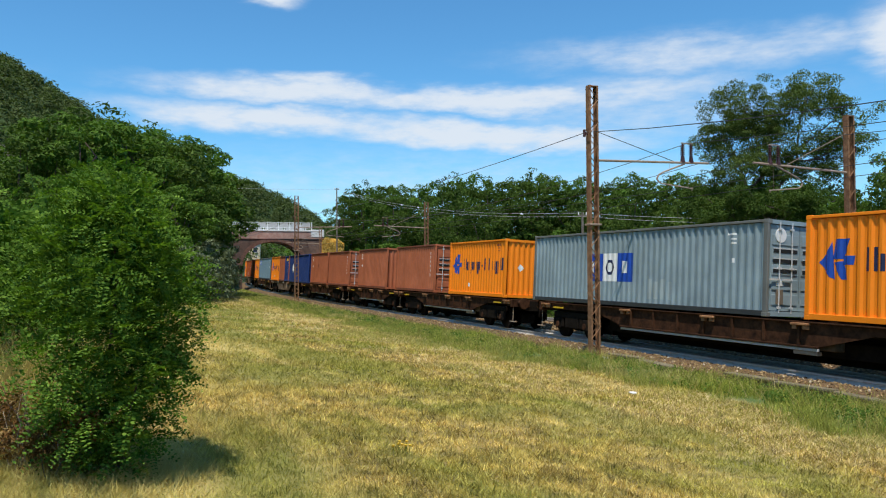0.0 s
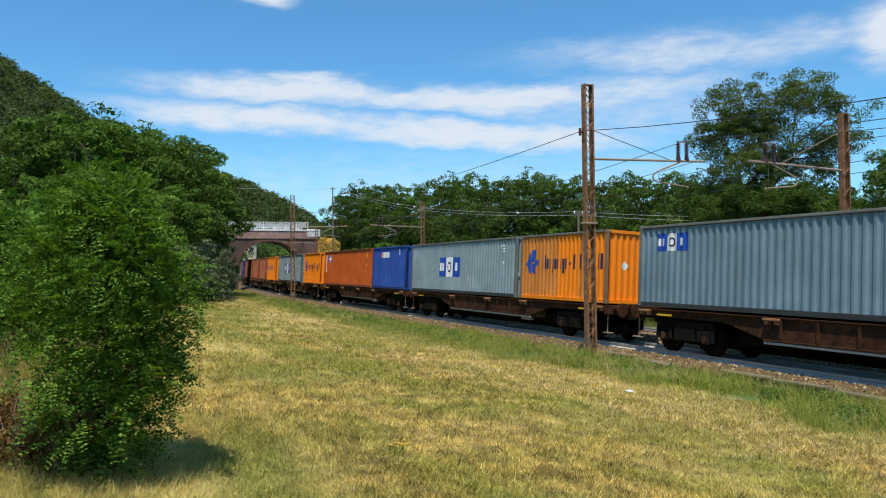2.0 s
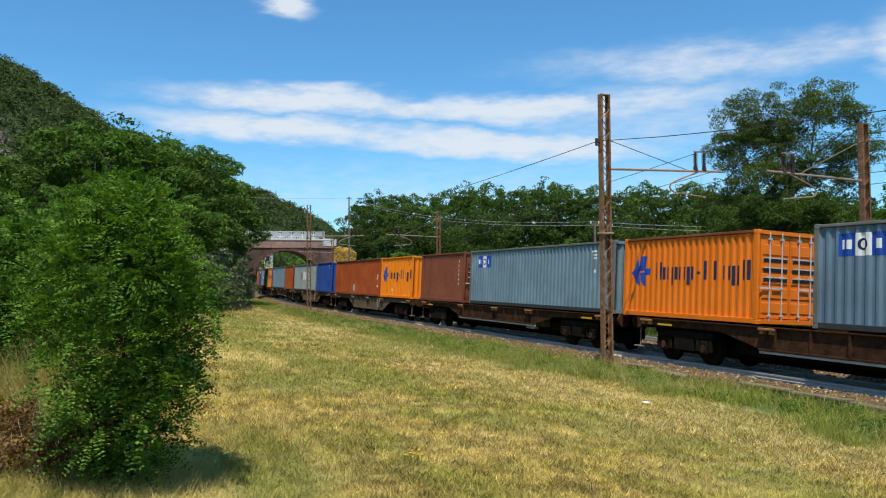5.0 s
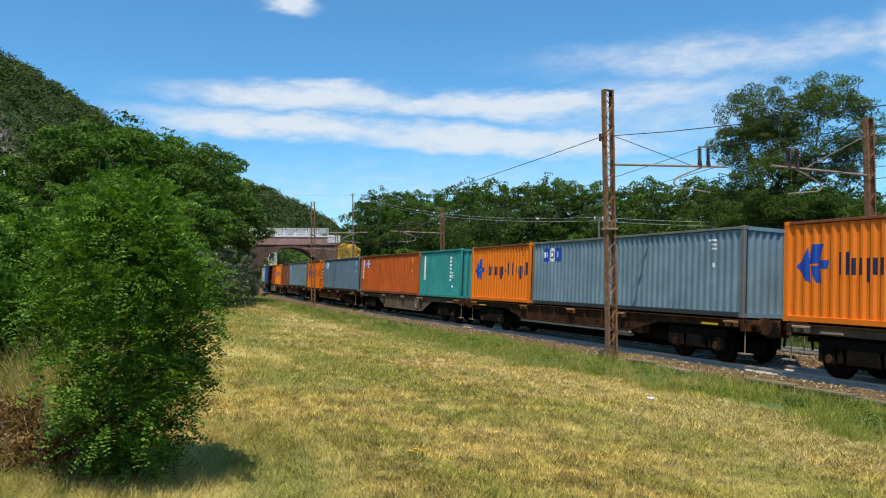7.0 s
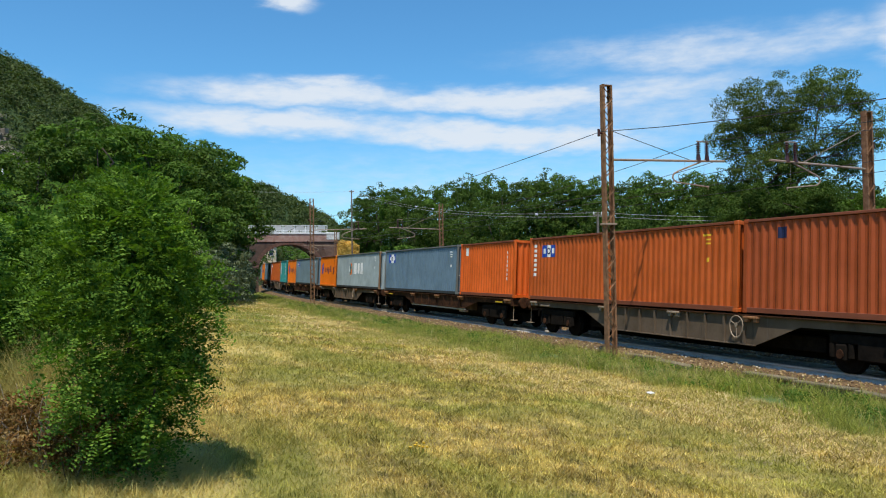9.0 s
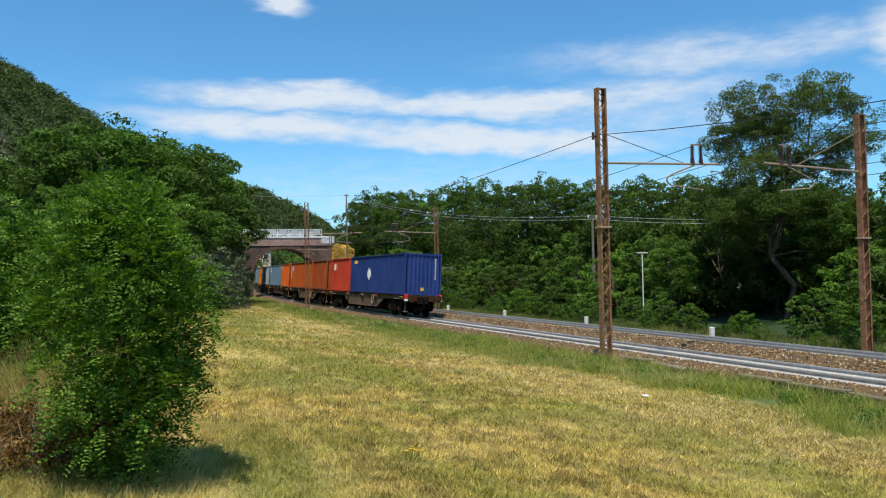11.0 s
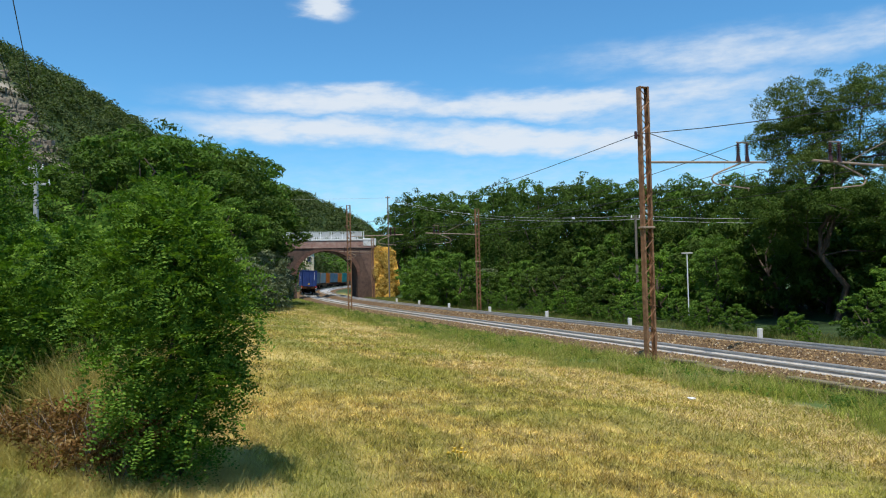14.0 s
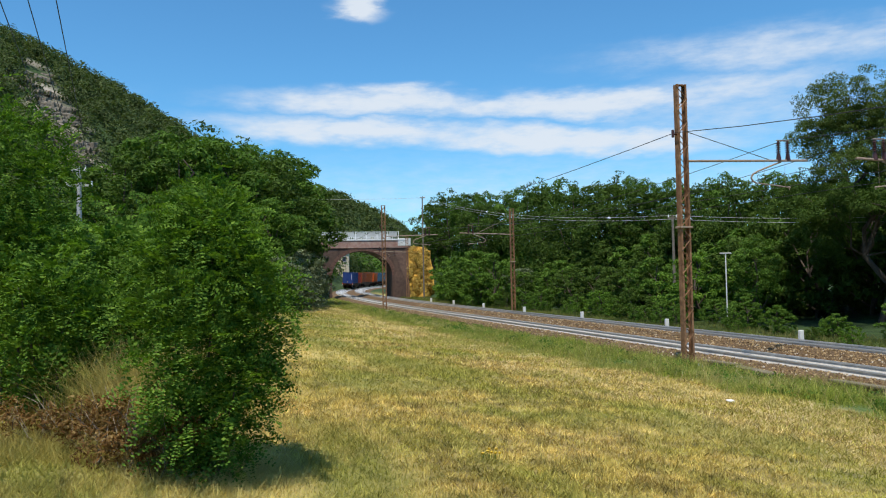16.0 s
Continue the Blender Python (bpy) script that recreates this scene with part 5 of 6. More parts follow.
def make_tree(tall, wide, seed, mat, label, count=9000, size=0.27, low=0.2, lobes=16, name="tree", category="tree", group="", slim=1.0, fat=0.24):
    """A tapered trunk, limbs, and lobes of leaves at their ends."""
    g = np.random.default_rng(seed)
    tree = thing(name, label, category, group)
    trunk, v, f = limb((0, 0, -0.5), (g.normal(0, 0.035) * tall, g.normal(0, 0.035) * tall, tall * 0.85), 0.016 * tall + 0.03, 0.03, g, 6)
    raw("trunk", v, f, BARK, tree, smooth=True)
    places = []
    for i in range(lobes):
        f = (i + g.uniform(0.2, 0.8)) / lobes
        h = low + (0.93 - low) * f
        env = (0.62 + 0.5 * math.sin(math.pi * min(1.0, 0.2 + 0.8 * f))) * slim
        a = i * 2.4 + g.normal(0, 0.35)
        rad = wide * fat * g.uniform(0.75, 1.25) * (1.0 - 0.25 * f)
        out = max(0.0, wide * 0.5 * env - rad) * g.uniform(0.7, 1.12) * (1 if f < 0.9 else 0.3)
        places.append((math.cos(a) * out, math.sin(a) * out, min(h * tall, tall - rad * 0.6), rad, rad * g.uniform(0.55, 0.8)))
        p = trunk[max(0, min(5, int(h * 0.72 * 6)))]
        if lobes < 20 and i % 2 == 0 or i % 4 == 0:
            _, bv, bf = limb(p, places[-1][:3], 0.02 + 0.0045 * tall, 0.01, g)
            raw("limb", bv, bf, BARK, tree)
    quads("crown", lobe_leaves(g, sub_lobes(g, places, 7 if lobes < 20 else 4), count, size, 0.48), mat, tree)
    return tree


def frond_leaves(g, lobes, fronds, length, pairs):
    """Feathered leaves: small leaflets in pairs along drooping stalks."""
    lobes = np.asarray(lobes, float)
    share = lobes[:, 3] ** 2
    k = g.choice(len(lobes), fronds, p=share / share.sum())
    n = unit(g.normal(0, 1, (fronds, 3)) + [0, 0, 0.3])
    r = g.uniform(0.3, 1.0, fronds) ** 0.5 * np.where(g.uniform(0, 1, fronds) < 0.06, 1.25, 1.0)
    c = lobes[k, :3] + n * r[:, None] * np.stack([lobes[k, 3], lobes[k, 3], lobes[k, 4]], 1)
    d = unit(n * 0.8 + g.normal(0, 0.5, (fronds, 3)) + [0, 0, 0.1])
    L = length * g.uniform(0.7, 1.25, fronds)
    side = unit(np.cross(d, np.array([0, 0, 1.0]) + g.normal(0, 0.35, (fronds, 3))))
    out = []
    for i in range(pairs):
        t = (i + 0.6) / pairs
        base = c + d * (L * t)[:, None] + np.array([0, 0, -1.0]) * (L * 0.35 * t * t)[:, None]
        for e in (-1, 1):
            dd = unit(side * e + d * 0.35 + g.normal(0, 0.15, (fronds, 3)))
            ll = (L * (0.26 if pairs < 6 else 0.2) * (1.1 - 0.4 * t) * g.uniform(0.8, 1.2, fronds))[:, None]
            out.append(blades(base, dd, d + g.normal(0, 0.2, (fronds, 3)), ll, ll * 0.31))
    return np.concatenate(out)


def make_sapling(tall, wide, seed, mat, label, fronds=2600, length=0.17, pairs=5, stems=5, lobes=22, bare=0.1):
    g = np.random.default_rng(seed)
    tree = thing("sapling", label, "sapling", "locust saplings at the edge of the meadow")
    places = []
    for i in range(lobes):
        f = (i + 0.5) / lobes
        a = i * 2.4 + g.normal(0, 0.3)
        env = float(np.interp(f, [0.0, 0.2, 0.55, 0.85, 1.0], [0.55, 0.78, 1.0, 0.85, 0.4]))
        rad = wide * g.uniform(0.17, 0.25)
        out = max(0.0, wide * 0.5 * env - rad * 0.8) * g.uniform(0.75, 1.1)
        places.append((math.cos(a) * out, math.sin(a) * out, tall * (bare + (0.93 - bare) * f), rad, rad * g.uniform(0.7, 1.1)))
    for i in range(stems):
        q = places[int((i + 0.5) * lobes / stems)]
        _, v, f = limb((g.normal(0, 0.07), g.normal(0, 0.07), -0.2), q[:3], 0.017, 0.006, g, 4)
        raw("stem", v, f, BARK, tree)
    for i in range(11):
        q = places[lobes - 1 - i]
        a = g.uniform(0, 6.28)
        places.append((q[0] + 0.1 * math.cos(a), q[1] + 0.1 * math.sin(a), q[2] + wide * g.uniform(0.12, 0.24), wide * 0.05, wide * 0.15))
    quads("foliage", frond_leaves(g, places, fronds, length, pairs), mat, tree)
    return tree


def standing(x, y, scale=1.0, turn=0.0, squash=1.0):
    return pose(x, y, height(x, y), 0, 0, turn) @ Matrix.Diagonal((scale, scale, scale * squash, 1))


WOODS = [make_tree(10, 6.6, 11, LEAF_OAK, "tall dark green locust tree in the wood", 9000, 0.23, 0.30),
         make_tree(10, 5.8, 12, LEAF_MID, "tall green locust tree in the wood", 9000, 0.23, 0.34, 15),
         make_tree(10, 7.4, 13, LEAF_OAK, "broad dark green tree in the wood", 9500, 0.23, 0.16, 18)]
SHRUB = [make_tree(4.0, 4.4, 14, LEAF_MID, "bushy green shrub at the edge of the wood", 5200, 0.195, 0.08, 30, "shrub", "shrub", fat=0.155),
         make_tree(4.0, 4.8, 15, LEAF_OAK, "dark green shrub at the edge of the wood", 5200, 0.195, 0.08, 30, "shrub", "shrub", fat=0.15),
         make_tree(4.0, 4.6, 16, LEAF_BRIGHT, "bright green shrub at the edge of the wood", 5200, 0.19, 0.06, 30, "shrub", "shrub", fat=0.15),
         make_tree(4.0, 4.2, 17, LEAF_GREY, "greyish green shrub at the foot of the wood", 5600, 0.19, 0.08, 16, "shrub", "shrub")]


def scatter():
    g = np.random.default_rng(5)
    used = set()

    def put(t, x, y, tall, whole, wide=1.0):
        sc = tall / whole
        m = standing(x, y, sc * wide, g.uniform(0, 360), 1 / wide)
        if t.name in used:
            copy_thing(t, m @ Matrix.Diagonal((*[1 / v for v in t.scale], 1)))
        else:
            t.matrix_basis = m
            used.add(t.name)
    # wood across the tracks: shrubs first, then taller trees behind
    for lat, s0, s1, step, lo, hi in ((7.9, -11, 50, 2.1, 0.55, 1.1), (9.6, -10, 48, 2.4, 1.2, 2.1), (12.8, -12, 56, 3.3, 3.2, 4.4), (17.0, -12, 58, 3.9, 4.8, 5.8), (22.5, -12, 62, 5.0, 5.6, 7.0)):
        for s in np.arange(s0, s1, step):
            p = on_line(s + g.uniform(-1.2, 1.2), lat + g.uniform(-0.9, 0.9))
            bright = lat < 13 and 2 < s < 30
            az = math.degrees(math.atan2(p.x, p.y))
            if az < -6.4 or (10.5 < lat < 20 and 17.0 < az < 24.2):
                continue
            low = 0.75 if 16.8 < az < 24.2 else 1.0
            k = g.choice([0, 1, 2, 3], p=[0.55, 0.15, 0.28, 0.02] if bright else [0.5, 0.37, 0.1, 0.03])
            put(SHRUB[k], p.x, p.y, g.uniform(lo, hi) * low, 4.0, 1.1)
    for s, lat, tall in ((64, 12.0, 2.8), (67, 16.5, 5.0), (73, 18.5, 5.5), (62, 13.0, 4.0), (61, 17.5, 5.4), (78, 21, 5.0)):
        p = on_line(s, lat)
        if math.degrees(math.atan2(p.x, p.y)) < -6.4:
            continue
        put(SHRUB[g.integers(3)], p.x, p.y, tall, 4.0, 1.1)
    for az in np.arange(-4.6, 26.0, 1.15):
        a = az + g.uniform(-0.4, 0.4)
        lat = 33 + g.uniform(-3, 4)
        far = min(100.0, 34.0 / max(0.12, math.sin(radians(a + 23.6))) + 6) * g.uniform(0.92, 1.08)
        far = max(52.0, far) if a > -4.6 else 121.0
        x, y = far * math.sin(radians(a)), far * math.cos(radians(a))
        el = np.interp(a, [-9, -7.5, -3, 2, 8, 16, 22, 30], [4.4, 5.6, 6.3, 6.9, 7.0, 6.6, 6.2, 6.2]) + g.uniform(-0.5, 0.35)
        put(WOODS[g.integers(3)], x, y, 2.6 + far * math.tan(radians(el)) - height(x, y), 10.0, 0.9)
    for x, y, tall in ((21.5, 34, 8.0), (24.5, 40, 9.0), (26, 31, 8.5), (20, 37, 6.5), (23.5, 37.5, 6.4), (12.2, 43, 5.0)):
        put(WOODS[g.integers(3)], x, y, tall, 10.0)
    for x, y, tall in ((16.4, 46.5, 6.5), (19.0, 45.5, 6.8), (14.6, 48.0, 6.0), (17.6, 50.5, 7.5), (21.2, 46.0, 6.5)):
        put(SHRUB[1], x, y, tall, 4.0, 0.9)
    # thicket between the bank by the bridge and the wood: azimuth, distance ahead, height
    for az, y, tall, k in ((-5.3, 98, 6.0, 0), (-5.0, 90, 5.4, 2), (-4.3, 86, 5.6, 0), (-6.2, 96, 2.6, 2), (-4.0, 80, 5.5, 0), (-5.3, 84, 2.6, 0), (-3.8, 74, 3.4, 2), (-2.8, 72, 5.0, 0)):
        put(SHRUB[k], y * math.tan(radians(az)), y, tall, 4.0, 1.1)
    for az, y, el in ((-7.0, 128, 5.9), (-6.0, 124, 6.4), (-5.0, 118, 6.2), (-4.1, 112, 6.4), (-3.2, 108, 6.3), (-6.6, 138, 5.2), (-5.0, 132, 5.4)):
        x = y * math.tan(radians(az))
        put(WOODS[g.integers(3)], x, y, 2.6 + math.hypot(x, y) * math.tan(radians(el)) - height(x, y), 10.0, 0.95)
    # wood on the left of the meadow: azimuth, distance ahead, elevation of the top
    for az, y, el in ((-17.3, 72, 8.0), (-17.9, 68, 9.1), (-18.7, 73, 9.8), (-19.5, 62, 10.2), (-20.4, 67, 10.5), (-20.8, 57, 10.5), (-22.2, 60, 10.7), (-23.2, 52, 10.9), (-24.6, 55, 11.5), (-25.8, 48, 11.2), (-27.2, 52, 10.9), (-28.4, 45, 9.8), (-29.9, 47, 8.6), (-31.6, 42, 6.0), (-34, 44, 5.2), (-38, 40, 6.0),
                       (-19.0, 50, 6.5), (-22.0, 44, 7.2), (-25.0, 41, 7.5), (-28.5, 37, 6.0), (-32.5, 33, 4.2), (-36.5, 30, 4.8), (-41, 32, 8.0), (-45, 27, 9.0)):
        x = y * math.tan(radians(az))
        put(WOODS[g.choice([0, 1, 1, 2, 1])], x, y, (2.6 + math.hypot(x, y) * math.tan(radians(el)) - height(x, y)) * 0.96, 10.0, 1.2)
    for az, y, tall, k in ((-16.7, 64, 4.9, 3), (-17.2, 57, 4.5, 3), (-17.0, 72, 5.4, 3), (-17.7, 51, 4.0, 3), (-18.5, 46, 3.4, 3), (-19.0, 50, 3.6, 1), (-19.9, 42, 3.2, 0), (-20.8, 36, 3.0, 1), (-22.0, 31, 2.8, 0), (-23.2, 27, 2.7, 1), (-16.6, 75, 4.4, 1),
                           (-24.6, 23, 2.5, 0), (-27.0, 19.5, 2.4, 2), (-28.5, 17, 2.6, 0), (-32, 15.5, 2.8, 2), (-36, 14.5, 3.0, 0), (-28, 24, 3.2, 1), (-33, 22, 3.4, 0), (-38, 20, 3.8, 1)):
        put(SHRUB[k], y * math.tan(radians(az)), y, tall, 4.0)


scatter()


def make_big_tree():
    """A tall open locust tree: a forked trunk, bare limbs and layered sprays of leaves."""
    g = np.random.default_rng(21)
    tree = thing("tree", "large open-crowned locust tree with bare forked limbs", "tree")
    trunk, v, f = limb((0, 0, -0.5), (-0.5, 0.1, 9.2), 0.22, 0.07, g, 7)
    raw("trunk", v, f, BARK, tree, smooth=True)
    fork, v, f = limb(trunk[3], (1.6, 0.4, 11.0), 0.12, 0.04, g, 6)
    raw("limb", v, f, BARK, tree, smooth=True)
    # masses of the crown: across, along, up, half width, half height, number of sprays
    masses = ((-1.3, 0.0, 11.9, 1.8, 1.5, 34), (-0.2, 0.8, 10.6, 1.8, 1.3, 28), (1.9, 0.2, 12.0, 2.0, 1.3, 32), (3.6, -0.3, 10.9, 1.7, 1.2, 18), (-2.1, 0.2, 9.9, 1.7, 1.5, 34), (-1.4, -0.8, 8.4, 2.1, 1.3, 32), (3.0, 0.4, 8.9, 2.1, 1.5, 34), (0.3, -0.5, 9.3, 1.7, 1.2, 26),
              (0.4, 1.6, 8.2, 1.8, 1.2, 18), (-1.9, 0.4, 6.6, 1.8, 1.3, 16), (0.3, 0.0, 6.6, 1.8, 1.2, 14), (3.2, 0.0, 6.4, 1.8, 1.3, 16), (-2.2, -2.2, 6.2, 1.9, 1.0, 20), (0.2, -2.6, 6.0, 1.9, 1.0, 20), (2.4, -2.4, 5.6, 1.9, 1.1, 20), (-2.6, -0.5, 4.6, 1.3, 1.5, 14), (4.8, -0.8, 4.4, 1.4, 1.5, 20))
    upper, lower = [], []
    for u, w, z, ru, rz, n in masses:
        stem = fork if u > 0.8 else trunk
        p = min(stem, key=lambda q: (q - Vector((u, w, z - 1.6))).length)
        path, bv, bf = limb(p, (u, w, z), 0.055, 0.02, g, 4)
        raw("limb", bv, bf, BARK, tree)
        for i in range(n):
            q = Vector(unit(g.normal(0, 1, (1, 3)))[0]) * g.uniform(0.35, 1.0)
            c = (u + q.x * ru, w + q.y * ru, z + q.z * rz)
            r = g.uniform(0.4, 0.95)
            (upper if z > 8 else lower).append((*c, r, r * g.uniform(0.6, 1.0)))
            if i % 3 == 0:
                _, bv, bf = limb(path[g.integers(2, 5)], c, 0.028, 0.008, g, 3)
                raw("twig", bv, bf, BARK, tree)
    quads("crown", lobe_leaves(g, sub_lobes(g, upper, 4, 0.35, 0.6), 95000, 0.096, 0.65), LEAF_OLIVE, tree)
    # Lower sprays get a darker green: the crown's own shade, put into colour.
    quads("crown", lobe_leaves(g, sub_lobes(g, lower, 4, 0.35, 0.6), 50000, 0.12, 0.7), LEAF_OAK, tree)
    return tree


big = make_big_tree()
big.matrix_basis = standing(17.5, 40.8, 0.975, -23.1)

make_bridge()
make_ochre_bank()

# saplings and thicket at the edge of the meadow
THICKET = "leafy locust sapling in the thicket"
for x, y, tall, wide, seed, n, length, bare, words in (
        (-2.64, 6.05, 2.32, 1.40, 31, 4200, 0.19, 0.03, "leafy green locust sapling standing in the dry meadow"), (-6.2, 8.4, 3.5, 2.1, 32, 2400, 0.24, 0.36, "tall leafy locust sapling in the thicket"),
        (-4.9, 9.6, 2.1, 2.2, 33, 1900, 0.27, 0.3, THICKET), (-5.6, 10.8, 2.3, 2.4, 34, 1900, 0.28, 0.15, THICKET), (-5.9, 12.0, 2.1, 2.4, 35, 1600, 0.3, 0.1, THICKET),
        (-5.15, 7.7, 1.7, 1.5, 39, 1500, 0.21, 0.12, THICKET), (-4.75, 8.6, 1.5, 1.3, 40, 1300, 0.22, 0.1, THICKET), (-7.9, 9.4, 2.7, 2.6, 36, 1700, 0.27, 0.25, THICKET), (-6.4, 13.8, 2.2, 3.0, 37, 1600, 0.32, 0.1, THICKET), (-8.8, 12.8, 2.4, 3.2, 38, 1600, 0.3, 0.1, THICKET)):
    ob = make_sapling(tall, wide, seed, LEAF_BRIGHT, words, n, length, 7 if seed < 33 else 5, bare=bare, lobes=30 if seed == 31 else 22)
    ob.matrix_basis = standing(x, y, 1.0, seed * 40)


def make_bramble(x, y, wide, tall, seed, leaves, label):
    g = np.random.default_rng(seed)
    ob = thing("dry_bramble", label, "bramble", "dry brambles at the foot of the thicket", standing(x, y))
    for i in range(46):
        px, py = g.normal(0, wide * 0.5), g.normal(0, wide * 0.3)
        _, v, f = limb((px, py, -0.05), (px + g.normal(0, 0.22), py + g.normal(0, 0.16), g.uniform(0.3, 1.15) * tall), 0.005, 0.002, g, 4)
        raw("stem", v, f, BARK if i % 2 else TWIG, ob)
    lobes = [(g.normal(0, wide * 0.45), g.normal(0, wide * 0.28), g.uniform(0.05, 0.8) * tall, 0.13, 0.11) for i in range(26)]
    quads("foliage", lobe_leaves(g, lobes, leaves, 0.038), LEAF_DRY, ob)


TWIG = speckled("pale_dead_twig", (0.24, 0.19, 0.13), (0.42, 0.35, 0.26), 9, 0.9)
make_bramble(-3.12, 5.95, 0.42, 0.5, 52, 2600, "dry red-brown bramble at the foot of the sapling")
make_bramble(-3.75, 6.4, 0.6, 0.52, 53, 3000, "dry red-brown bramble with pale dead twigs")
make_bramble(-4.5, 6.7, 0.6, 0.4, 54, 2000, "dry brown bramble under the thicket")


# ---------- grass ----------
def grass_material(name, dry, green, share):
    m, nt, b = material(name, 0.8)
    g = nt.nodes.new("ShaderNodeNewGeometry").outputs["Random Per Island"]
    c_dry = ramp(nt, g, [(0.0, dry[0]), (0.5, dry[1]), (1.0, dry[2])])
    c_green = ramp(nt, g, [(0.0, green[0]), (1.0, green[1])])
    patch = ramp(nt, noise_at(nt, 0.45, 6, 0.65), [(0.45 - share, (0.05,) * 3), (0.66 - share, (0.75,) * 3)])
    c = mix(nt, patch, c_dry, c_green)
    swath = noise_at(nt, 1.0, 4, 0.6, (0.9, 0.16, 0.5), turn=-0.55)
    pale = ramp(nt, noise_at(nt, 1.7, 5, 0.65), [(0.54, (0, 0, 0)), (0.68, (0.5,) * 3)])
    c = mix(nt, pale, c, tuple(v * 0.9 for v in dry[2]))
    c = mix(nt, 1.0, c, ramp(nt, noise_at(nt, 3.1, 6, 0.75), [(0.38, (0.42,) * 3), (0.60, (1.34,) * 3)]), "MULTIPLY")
    c = mix(nt, ramp(nt, swath, [(0.50, (0, 0, 0)), (0.64, (0.55,) * 3)]), c, c_green)
    c = mix(nt, ramp(nt, noise_at(nt, 0.3, 5, 0.6, (1.0, 0.6, 1.0), turn=-0.5), [(0.47, (0, 0, 0)), (0.62, (0.62,) * 3)]), c, (0.30, 0.31, 0.07))
    c = mix(nt, ramp(nt, noise_at(nt, 0.55, 5, 0.6, (1.0, 0.3, 1.0), turn=-0.45), [(0.54, (0, 0, 0)), (0.66, (0.6,) * 3)]), c, dry[2])
    nt.links.new(c, b.inputs["Base Color"])
    b.inputs["Specular IOR Level"].default_value = 0.2
    t = nt.nodes.new("ShaderNodeBsdfTranslucent")
    nt.links.new(c, t.inputs["Color"])
    s = nt.nodes.new("ShaderNodeMixShader")
    s.inputs[0].default_value = 0.35
    nt.links.new(b.outputs[0], s.inputs[1])
    nt.links.new(t.outputs[0], s.inputs[2])
    nt.links.new(s.outputs[0], nt.nodes["Material Output"].inputs["Surface"])
    return m


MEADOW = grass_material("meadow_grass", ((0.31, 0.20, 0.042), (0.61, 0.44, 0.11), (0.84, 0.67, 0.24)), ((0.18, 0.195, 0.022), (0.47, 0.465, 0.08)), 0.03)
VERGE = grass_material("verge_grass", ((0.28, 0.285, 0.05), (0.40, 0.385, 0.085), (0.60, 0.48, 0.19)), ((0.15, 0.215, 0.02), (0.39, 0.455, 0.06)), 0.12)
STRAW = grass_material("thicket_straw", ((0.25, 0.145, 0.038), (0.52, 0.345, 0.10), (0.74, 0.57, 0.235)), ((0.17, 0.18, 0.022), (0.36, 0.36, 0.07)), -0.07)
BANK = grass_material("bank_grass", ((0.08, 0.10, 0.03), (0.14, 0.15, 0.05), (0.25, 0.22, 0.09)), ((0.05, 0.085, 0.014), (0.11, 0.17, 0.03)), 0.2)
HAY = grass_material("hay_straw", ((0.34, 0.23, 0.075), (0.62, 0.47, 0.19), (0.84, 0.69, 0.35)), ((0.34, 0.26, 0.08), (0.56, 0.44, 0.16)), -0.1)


def grass(name, x, y, tall, wide, mat, g, label, lean=0.5):
    n = len(x)
    c = np.stack([x, y, ground_z(x, y) - 0.01], 1)
    d = unit(np.stack([g.normal(0, lean, n), g.normal(0, lean, n), np.ones(n)], 1))
    side = g.normal(0, 1, (n, 3)) * [1, 1, 0.1]
    u = unit(side - d * np.sum(side * d, 1)[:, None])
    L = (tall * g.uniform(0.45, 1.35, n))[:, None]
    W = (wide * g.uniform(0.6, 1.3, n))[:, None]
    bend = unit(g.normal(0, 1, (n, 3)) * [1, 1, 0]) * L * 0.3
    tip = c + d * L + bend - [0, 0, 0.25 if np.max(tall) > 0.3 else 0.0] * L * np.linalg.norm(d[:, :2], axis=1)[:, None]
    if np.max(tall) < 0.3:
        v = np.stack([c - u * W * 1.3, c + u * W * 1.3, tip], 1)
    else:
        mid = c + d * L * 0.55 + bend * 0.22
        low = np.stack([c - u * W, c + u * W, mid + u * W * 0.75, mid - u * W * 0.75], 1)
        v = np.concatenate([low, np.stack([mid - u * W * 0.75, mid + u * W * 0.75, tip + u * W * 0.12, tip - u * W * 0.12], 1)])
    return tagged(quads(name, v, mat), label, "grass", kind="stuff")


